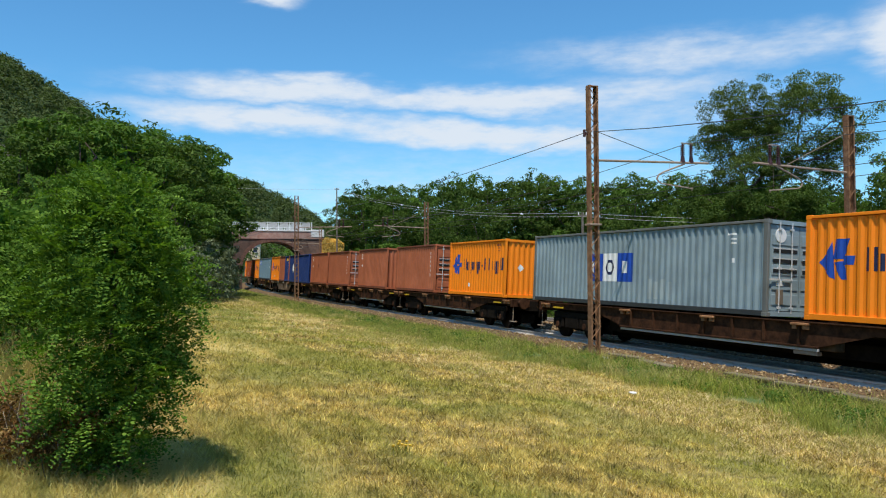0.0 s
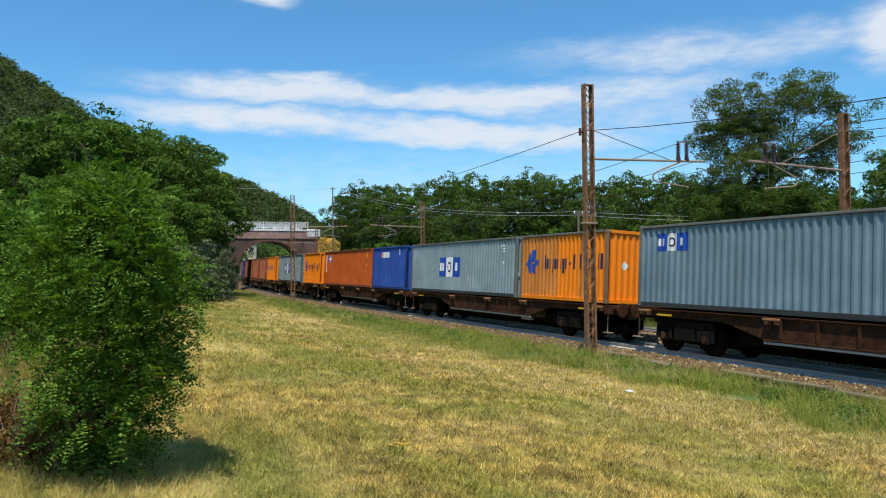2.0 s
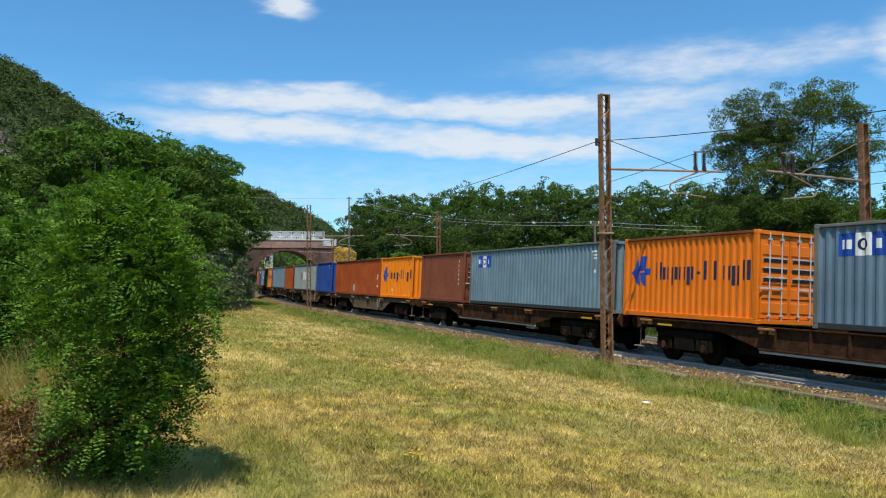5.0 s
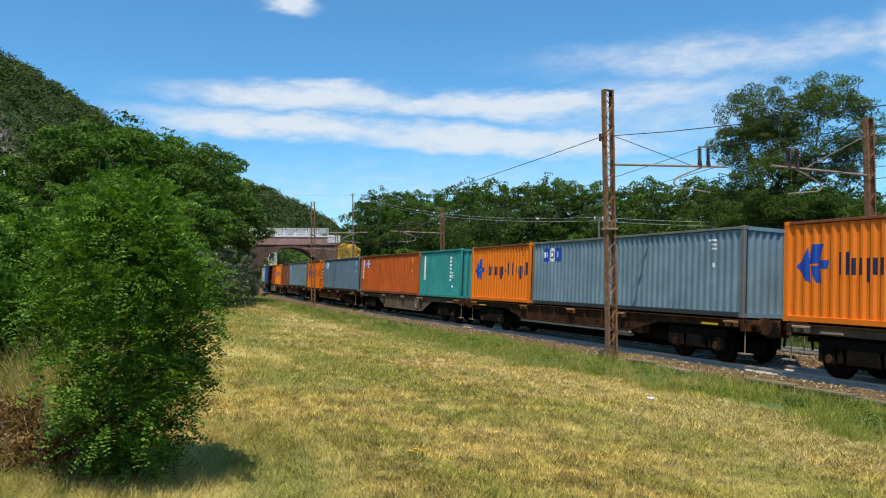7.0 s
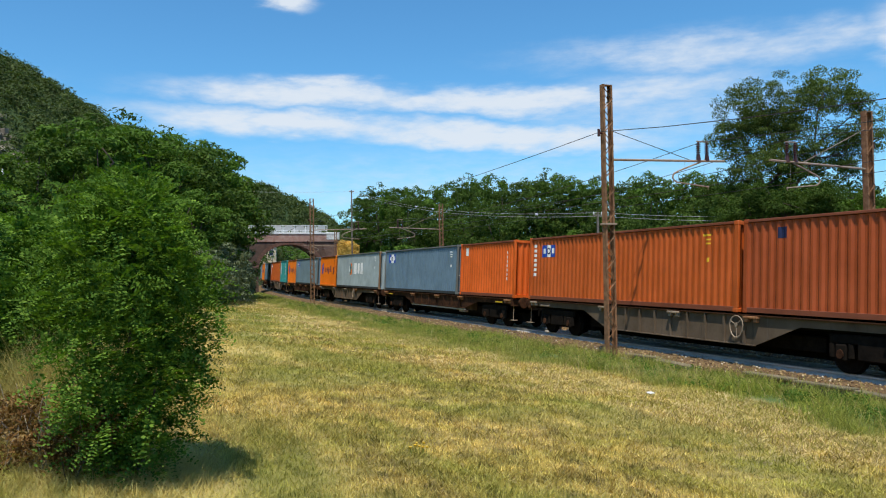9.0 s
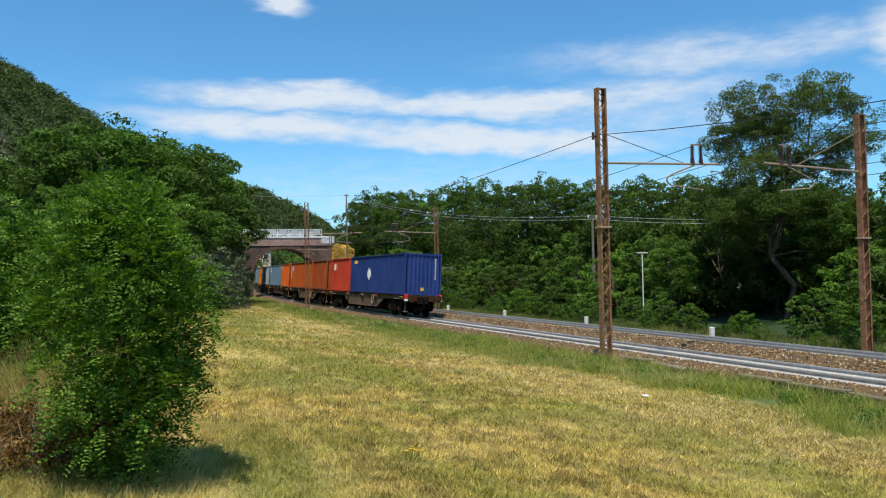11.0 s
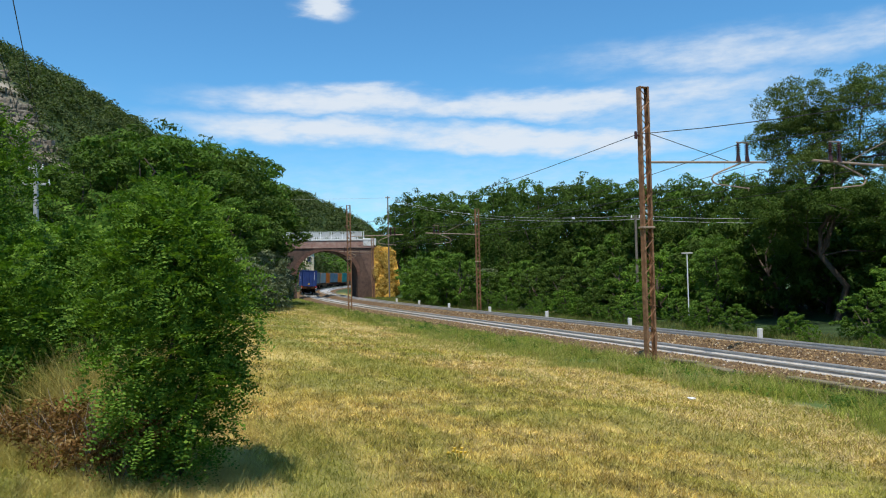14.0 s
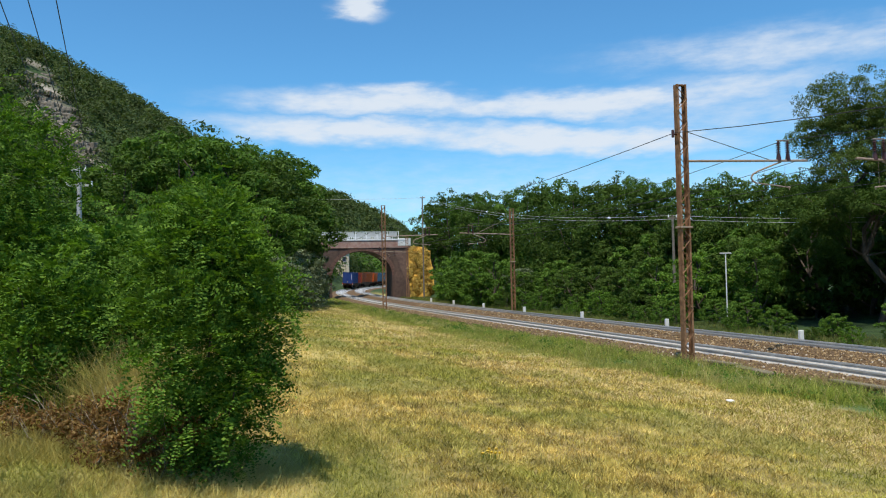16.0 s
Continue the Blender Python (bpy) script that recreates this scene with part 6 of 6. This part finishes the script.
def sow():
    g = np.random.default_rng(9)
    # mown meadow, thick near the viewer
    n = 430000
    y = 2.6 * np.exp(g.uniform(0, 1, n) ** 0.85 * math.log(24))
    x = y * np.tan(np.radians(g.uniform(-40, 35, n)))
    s, lat = track_coords(x, y)
    keep = (lat < -5.6 + 0.8 * wave(x, y, 0.8)) & (lat > -26)
    x, y = x[keep], y[keep]
    far = (g.uniform(0, 1, len(x)) < 0.6 * smooth(15, 34, y)) & (wave(x, y, 0.33, 2.0) > -0.5)
    grass("far_meadow_grass", x[far], y[far], 0.10, 0.0024 + 0.00036 * y[far], VERGE, g, "greener meadow grass towards the bridge", 0.7)
    x, y = x[~far], y[~far]
    grass("meadow_grass", x, y, 0.062 + 0.0018 * y, 0.0026 + 0.00046 * y, MEADOW, g, "mown dry meadow grass, straw yellow with green patches", 0.75)
    def beside(n, s0, s1, lat0, lat1, ps=1.35, pl=1.0):
        s, lat = s0 + (s1 - s0) * g.uniform(0, 1, n) ** ps, lat0 + (lat1 - lat0) * g.uniform(0, 1, n) ** pl
        a = np.interp(s, LINE_S, LINE_A)
        return s, lat, np.interp(s, LINE_S, LINE_X) + np.cos(a) * lat, np.interp(s, LINE_S, LINE_Y) - np.sin(a) * lat
    broad = lambda s: 0.95 * smooth(-11.0, 2.0, s)
    # green verge beside the ballast
    s, lat, x, y = beside(140000, -18, 80, -1.9, -8.1)
    thick = wave(x, y, 1.1, 2.0) + 0.6 * wave(x, y, 2.7, 1.0)
    keep = (thick > -0.9) & ((lat < -2.7) | (g.uniform(0, 1, len(s)) < np.where(s < 0, 0.10, 0.45))) & (lat > -6.5 - broad(s) + 0.55 * wave(x, y, 0.9))
    x, y, thick = x[keep], y[keep], thick[keep]
    grass("verge_grass", x, y, 0.13 + 0.06 * np.clip(thick, 0, 1.5), 0.0036 + 0.00008 * y, VERGE, g, "longer green grass along the track", 0.5)
    # clumps of long grass that stand up from the verge
    s, lat, x, y = beside(1750, -18, 74, -2.6, -7.0, 1.4)
    keep = (wave(x, y, 1.1, 2.0) + 0.6 * wave(x, y, 2.7, 1.0) > -0.35) & (lat > -6.1 - broad(s) + 0.6 * wave(x, y, 0.9)) & ((s < -2) | (g.uniform(0, 1, len(s)) < 0.75))
    x, y, s = x[keep], y[keep], s[keep]
    tall = g.uniform(0.2, 0.46, len(x)) * np.where(s < 6, 1.0, 0.72)
    spread = np.repeat(tall * 0.42, 64)
    x, y, tall = np.repeat(x, 64), np.repeat(y, 64), np.repeat(tall, 64)
    x, y = x + g.normal(0, 1, len(x)) * spread, y + g.normal(0, 1, len(x)) * spread
    ok = track_coords(x, y)[1] < -2.35
    grass("grass_tufts", x[ok], y[ok], tall[ok], 0.0034 + 0.00007 * y[ok], VERGE, g, "bright green clumps of long grass along the track", 0.42)
    # pale heads of grass above the clumps
    s, lat, x, y = beside(2600, -18, 60, -2.7, -6.8)
    grass("grass_heads", x, y, 0.5, 0.004, HAY, g, "thin pale seed heads above the verge grass", 0.3)
    # raked hay between the verge and the meadow
    s, lat, x, y = beside(120000, -18, 74, -5.9, -11.0, 1.3, 1.2)
    keep = (wave(x, y, 1.3, 0.7) + 0.7 * wave(x, y, 0.5, 2.0) > -0.75 + 0.9 * smooth(-8.4, -10.2, lat)) & (lat < -6.1 - broad(s) + 0.55 * wave(x, y, 0.9))
    x, y = x[keep], y[keep]
    grass("raked_hay", x, y, 0.13, 0.0058 + 0.00018 * y, HAY, g, "pale dry hay lying along the edge of the verge", 1.6)
    # rough straw round the thicket
    n = 46000
    x, y = g.normal(-3.7, 1.2, n), g.normal(5.6, 1.3, n)
    keep = (x < -2.0 - 0.25 * (5.6 - y)) & (y > 4.0) & (x > -7.0) & (wave(x, y, 2.1, 0.4) > -0.6)
    x, y = x[keep], y[keep]
    grass("rough_straw", x, y, 0.09 + 0.12 * smooth(5.0, 6.4, y), 0.0028, STRAW, g, "rough straw round the thicket", 0.9)
    # tall dry grass that leans out of the thicket beside the sapling
    n = 6000
    x, y = g.normal(-4.02, 0.26, n), g.normal(7.55, 0.45, n)
    keep = (x < -3.5) & (y > 6.9)
    x, y = x[keep], y[keep]
    grass("tall_dry_grass", x, y, 0.7 + 0.2 * smooth(7.0, 8.2, y), 0.0042, STRAW, g, "tall half-dry grass leaning out of the thicket", 0.34)
    # dead stalks on the ballast shoulder
    n = 420
    s, lat = g.choice([-7.0, -9.5, -12.0, 3.0, 11.0], n) + g.normal(0, 0.5, n), -1.95 + g.normal(0, 0.16, n)
    a = np.interp(s, LINE_S, LINE_A)
    x, y = np.interp(s, LINE_S, LINE_X) + np.cos(a) * lat, np.interp(s, LINE_S, LINE_Y) - np.sin(a) * lat
    grass("dead_stalks", x, y, 0.30, 0.004, HAY, g, "pale dead stalks on the ballast shoulder", 0.35)
    # low weeds in the verge
    n = 520
    s, lat = -16 + 80 * g.uniform(0, 1, n) ** 1.4, -2.5 - 3.4 * g.uniform(0, 1, n) ** 0.8
    a = np.interp(s, LINE_S, LINE_A)
    x, y = np.interp(s, LINE_S, LINE_X) + np.cos(a) * lat, np.interp(s, LINE_S, LINE_Y) - np.sin(a) * lat
    r = g.uniform(0.1, 0.28, n)
    lobes = np.stack([x, y, ground_z(x, y) + 0.06, r, r * 0.75], 1)
    tagged(quads("verge_weeds", lobe_leaves(g, lobes, 26000, 0.07), LEAF_MID), "low leafy weeds growing in the verge", "weeds", kind="stuff")
    # far bank beside the track
    n = 30000
    s, lat = -12 + 95 * g.uniform(0, 1, n), 6.2 + 4.0 * g.uniform(0, 1, n)
    a = np.interp(s, LINE_S, LINE_A)
    x, y = np.interp(s, LINE_S, LINE_X) + np.cos(a) * lat, np.interp(s, LINE_S, LINE_Y) - np.sin(a) * lat
    grass("bank_grass", x, y, 0.26, 0.012, BANK, g, "rough green grass on the far side of the line", 0.5)


sow()


def hill_woods():
    g = np.random.default_rng(17)
    for name, n, az, d, size, rad, per, mat in (("hillside_wood", 2300, (-48, -12), (150, 335), 0.95, 2.6, 85, LEAF_HILL_HAZE), ("far_ridge_wood", 1500, (-24, -3), (560, 830), 2.4, 5.0, 45, LEAF_HILL_HAZE), ("valley_wood", 420, (-22, 4), (125, 300), 0.9, 3.4, 130, LEAF_MID)):
        a, r = np.radians(g.uniform(*az, n)), g.uniform(0, 1, n) ** 0.8 * (d[1] - d[0]) + d[0]
        x, y = r * np.sin(a), r * np.cos(a)
        s, lat = track_coords(x, y)
        keep = (np.abs(lat - 1.8) > np.where(lat < 0, 9, 13))
        if name == "hillside_wood":
            keep &= ~((cliff_at(x, y, ground_z(x, y)) > 0.35) & (g.uniform(0, 1, n) < 0.9))
        x, y = x[keep], y[keep]
        rr = rad * g.uniform(0.6, 1.3, len(x))
        lobes = np.stack([x, y, ground_z(x, y) + rr * 0.9, rr, rr * 1.15], 1)
        ob = quads(name, lobe_leaves(g, lobes, len(x) * per, size), mat)
        tagged(ob, "dense green wood covering the hillside", "wood", kind="stuff")


hill_woods()


# ---------- rock on the hillside ----------
def make_cliff():
    """Ledges of layered rock that stand out of the wooded slope."""
    g = np.random.default_rng(61)
    cliff = thing("rock_outcrop", "layered pale rock ledges bare on the wooded hillside", "rock")
    dist = np.arange(155.0, 345.0, 1.0)
    for row in range(26):
        el = 6.9 + 0.27 * row
        for k in range(4):
            az = -33.0 - 0.55 * (el - 10.5) + g.normal(0, 0.75)
            if math.sin(row * 0.9) < -0.55 and k > 1:
                continue
            a = radians(az)
            z = 2.6 + dist * math.tan(radians(el))
            hit = np.argmax(ground_z(dist * math.sin(a), dist * math.cos(a)) > z)
            d = float(dist[hit])
            w, h, deep = g.uniform(2.0, 6.0), g.uniform(0.5, 1.1), g.uniform(3.0, 5.0)
            bm = bmesh.new()
            nx = 7
            pts = [(w * (i / (nx - 1) - 0.5), -deep * 0.4 + g.normal(0, 0.35), h * g.uniform(0.7, 1.15)) for i in range(nx)]
            rows = []
            for x, y, top in pts:
                rows.append([bm.verts.new(v) for v in ((x, deep * 0.6, -h), (x, y + g.normal(0, 0.2), -h), (x, y - 0.15, 0), (x, y + g.normal(0, 0.15), top * 0.8), (x, y + 0.5, top), (x, deep * 0.6, top * 1.1))])
            for p, q in zip(rows, rows[1:]):
                for j in range(6):
                    bm.faces.new((p[j], q[j], q[(j + 1) % 6], p[(j + 1) % 6]))
            bm.faces.new(rows[0])
            bm.faces.new(rows[-1][::-1])
            part("ledge", bm, ROCK, cliff).matrix_basis = pose(d * math.sin(a), d * math.cos(a), 2.6 + d * math.tan(radians(el)), g.normal(0, 3), 6 + g.normal(0, 4), -az + g.normal(0, 9))


ROCK = speckled("layered_rock", (0.12, 0.10, 0.075), (0.36, 0.315, 0.25), 0.9, 0.95, 0, 0.9, 0.2, 0.6)
make_cliff()


# ---------- ballast stones ----------
def make_stones():
    g = np.random.default_rng(23)
    n = 15000
    s = -15 + 62 * g.uniform(0, 1, n) ** 1.5
    lat = np.where(g.uniform(0, 1, n) < 0.66, g.uniform(0.95, 2.66, n), np.where(g.uniform(0, 1, n) < 0.6, g.uniform(-2.15, -0.92, n), g.uniform(4.6, 5.8, n)))
    z = np.interp(lat, [-2.75, -1.85, -1.35, -1.03, -0.82, 0.8, 1.4, 1.8, 2.25, 2.63, 2.8, 4.4, 5.0, 5.5, 6.5], [-0.30, -0.33, -0.238, -0.246, -0.292, -0.415, -0.37, -0.25, -0.105, -0.118, -0.225, -0.315, -0.35, -0.39, -0.8])
    a = np.interp(s, LINE_S, LINE_A)
    c = np.stack([np.interp(s, LINE_S, LINE_X) + np.cos(a) * lat, np.interp(s, LINE_S, LINE_Y) - np.sin(a) * lat, z + 0.012], 1)
    axes = g.normal(0, 1, (n, 3, 3))
    q, _ = np.linalg.qr(axes)
    r = g.uniform(0.022, 0.05, n)
    octa = np.array([(1, 0, 0), (-1, 0, 0), (0, 1, 0), (0, -1, 0), (0, 0, 0.7), (0, 0, -0.7)])
    v = c[:, None, :] + np.einsum("nij,kj->nki", q, octa) * r[:, None, None] * g.uniform(0.7, 1.25, (n, 6, 1))
    tri = np.array([(0, 2, 4), (2, 1, 4), (1, 3, 4), (3, 0, 4), (2, 0, 5), (1, 2, 5), (3, 1, 5), (0, 3, 5)])
    f = (np.arange(n)[:, None, None] * 6 + tri[None]).reshape(-1, 3)
    ob = raw("ballast_stones", v.reshape(-1, 3).tolist(), f.tolist(), STONE)
    tagged(ob, "loose brown and grey ballast stones", "stones", kind="stuff")


def stone_material():
    m, nt, b = material("loose_stone", 0.95)
    g = nt.nodes.new("ShaderNodeNewGeometry").outputs["Random Per Island"]
    nt.links.new(ramp(nt, g, [(0.0, (0.07, 0.038, 0.018)), (0.55, (0.30, 0.19, 0.085)), (0.9, (0.50, 0.36, 0.19)), (1.0, (0.6, 0.54, 0.44))]), b.inputs["Base Color"])
    return m


STONE = stone_material()
make_stones()


# ---------- small things beside the line ----------
for i in range(10):
    s = -4.2 - 1.62 * i - (1.9 if i > 1 else 0.0)
    p = on_line(s, -2.32 + (0.05, -0.05, 0.0, 0.04)[i % 4], -0.62)
    kerb = thing("kerb_slab", "weathered mossy concrete slab edging the ballast", "kerb slab", "kerb slabs beside the ballast",
                 pose(*p, (2, -3, 1, 4)[i % 4], (0.7, -1.2, 0.4)[i % 3], 90 - math.degrees(heading(s)) + (1.8, -1.6, 0.6)[i % 3]))
    top = 0.36 + (0.0, -0.04, 0.02)[i % 3]
    part("upright", B(-0.77, -0.06, 0, 0.77, 0.05, top, 0.015), SLAB, kerb)
    part("cap_slab", B(-0.785, -0.15, top + 0.002, 0.785, 0.12, top + 0.075, 0.018), CAP_SLAB, kerb, "paler worn cap slab")


def telegraph_pole(x, y, top, label, mat, arms=1, r=0.11):
    z = height(x, y)
    pole = thing("telegraph_pole", label, "telegraph pole", "", pose(x, y, z, 0, 0, 20))
    h = top - z
    part("shaft", rod(bmesh.new(), (0, 0, -0.5), (0, 0, h), r, 10, r * 0.7), mat, pole)
    for k in range(arms):
        zz = h - 0.25 - 0.75 * k
        arm = part("cross_arm", B(-0.35 - 0.3 * k, -0.05, zz, 0.35 + 0.3 * k, 0.05, zz + 0.1, 0.01), mat, pole)
        for x2 in (-0.3 - 0.28 * k, 0.3 + 0.28 * k):
            part("insulator", rod(bmesh.new(), (x2, 0, zz + 0.1), (x2, 0, zz + 0.28), 0.045, 8, 0.03), WHITE, arm, "small white insulator")
    return pole


telegraph_pole(-22.0, 35.3, 8.35, "pale concrete utility pole with two cross arms", CONCRETE, 2, 0.15)
telegraph_pole(-14.4, 103.5, 13.5, "grey wooden utility pole on the bank by the bridge", WOOD_GREY, 1)
telegraph_pole(9.4, 51.3, 6.25, "grey wooden utility pole in the shrubs", WOOD_GREY, 1)
telegraph_pole(33.0, 24.0, 5.6, "grey wooden utility pole among the trees", WOOD_GREY, 1)
for off in (-0.12, 0.12):
    make_wire("telephone_cable", sagging((-14.4, 103.5, 13.3 + off), (9.4, 51.3, 6.1 + off), 1.1), 0.011, "pale telephone cable along the wood", CABLE)
    make_wire("telephone_cable", sagging((9.4, 51.3, 6.1 + off), (33.0, 24.0, 5.4 + off), 0.9), 0.011, "pale telephone cable along the wood", CABLE)
for i, off in enumerate((-0.58, 0.0, 0.58)):
    make_wire("power_wire", sagging((-22.0 + off * 0.9, 35.3 + off * 0.35, 8.1), (4.5 + off * 0.9, -11.5 + off * 0.35, 10.6), 0.5), 0.012, "thin power wire above the meadow")

for k, f in enumerate((0.42, 0.50, 0.86)):
    p = sagging((-14.4, 103.5, 13.42), (9.4, 51.3, 6.22), 1.1, 50)[int(f * 50)]
    clamp = part("cable_clamp", rod(bmesh.new(), (-0.13, 0, 0), (0.13, 0, -0.03), 0.075, 8), WHITE)
    clamp.matrix_basis = pose(*p, 0, 0, -65)
    tagged(clamp, "white clamp on the telephone cable", "cable clamp", "clamps on the telephone cable")
make_wire("telephone_cable", sagging((-14.4, 103.5, 13.3), (-62.0, 96.0, 15.5), 0.8), 0.014, "pale telephone cable over the bridge", CABLE)

lamp = thing("signal_lamp_post", "thin pale post with a small cross head in the shrubs", "lamp post", "", pose(10.3, 41.7, -0.4, 0, 0, 0))
part("shaft", rod(bmesh.new(), (0, 0, -0.3), (0, 0, 3.85), 0.032, 8), COPING, lamp)
part("head", B(-0.3, -0.06, 3.82, 0.3, 0.06, 3.9, 0.02), CONCRETE, lamp)

ob = part("paper_scrap", B(-0.07, -0.05, 0, 0.07, 0.05, 0.03, 0.012), WHITE)
ob.matrix_basis = pose(3.67, 14.87, height(3.67, 14.87) + 0.03, 8, 4, 30)
tagged(ob, "white scrap of litter lying in the grass", "litter")

flowers = thing("wild_flower", "small clump of yellow wild flowers in the meadow", "flower", "", pose(-0.42, 7.67, height(-0.42, 7.67)))
for i in range(7):
    gx, gy = 0.11 * math.cos(i * 2.4) * (0.3 + i * 0.09), 0.09 * math.sin(i * 2.4) * (0.3 + i * 0.09)
    bm = rod(bmesh.new(), (gx, gy, 0), (gx * 1.2, gy * 1.2, 0.08 + 0.01 * (i % 4)), 0.0025, 5)
    stem = part("stem", bm, LEAF_MID, flowers)
    part("blossom", rod(bmesh.new(), (gx * 1.2, gy * 1.2, 0.078 + 0.01 * (i % 4)), (gx * 1.2, gy * 1.2, 0.095 + 0.01 * (i % 4)), 0.012, 7, 0.018), MARK_YELLOW, stem, "yellow blossom")


def make_house(x, y, z, w, d, h, turn, label):
    house = thing("house", label, "house", "", pose(x, y, z, 0, 0, turn))
    wall = part("wall", B(-w / 2, -d / 2, -4, w / 2, d / 2, h, 0.02), HOUSE_WALL, house)
    o = 0.5
    v = [(-w / 2 - o, -d / 2 - o, h - 0.2), (w / 2 + o, -d / 2 - o, h - 0.2), (w / 2 + o, d / 2 + o, h - 0.2), (-w / 2 - o, d / 2 + o, h - 0.2), (-w / 2 - o, 0, h + d * 0.22), (w / 2 + o, 0, h + d * 0.22)]
    raw("roof", v, [(0, 1, 5, 4), (2, 3, 4, 5), (1, 2, 5), (3, 0, 4), (3, 2, 1, 0)], ROOF_TILE, house)
    for i in range(3):
        for zz in (h * 0.18, h * 0.6):
            xx = -w / 2 + (i + 0.5) * w / 3
            win = part("window", B(xx - 0.5, -d / 2 - 0.04, zz, xx + 0.5, -d / 2 + 0.05, zz + 1.3), MARK_NAVY, house)
            part("window_frame", B(xx - 0.62, -d / 2 - 0.06, zz - 0.12, xx + 0.62, -d / 2 - 0.035, zz - 0.002), COPING, win)
    return house


make_house(-55.6, 215, 6.5, 8, 6, 3.6, 12, "cream house with a tiled roof beyond the bridge")
make_house(44, 72, 0.5, 11, 8, 4.6, -30, "house with a clay tile roof behind the trees")


# ---------- what moves ----------
def motions():
    times = [0.5 * i for i in range(33)]
    for ob, mid, half, z in TRAIN:
        walk(ob, [(t, train_pose(mid + SPEED * t, half, z)) for t in times])


motions()
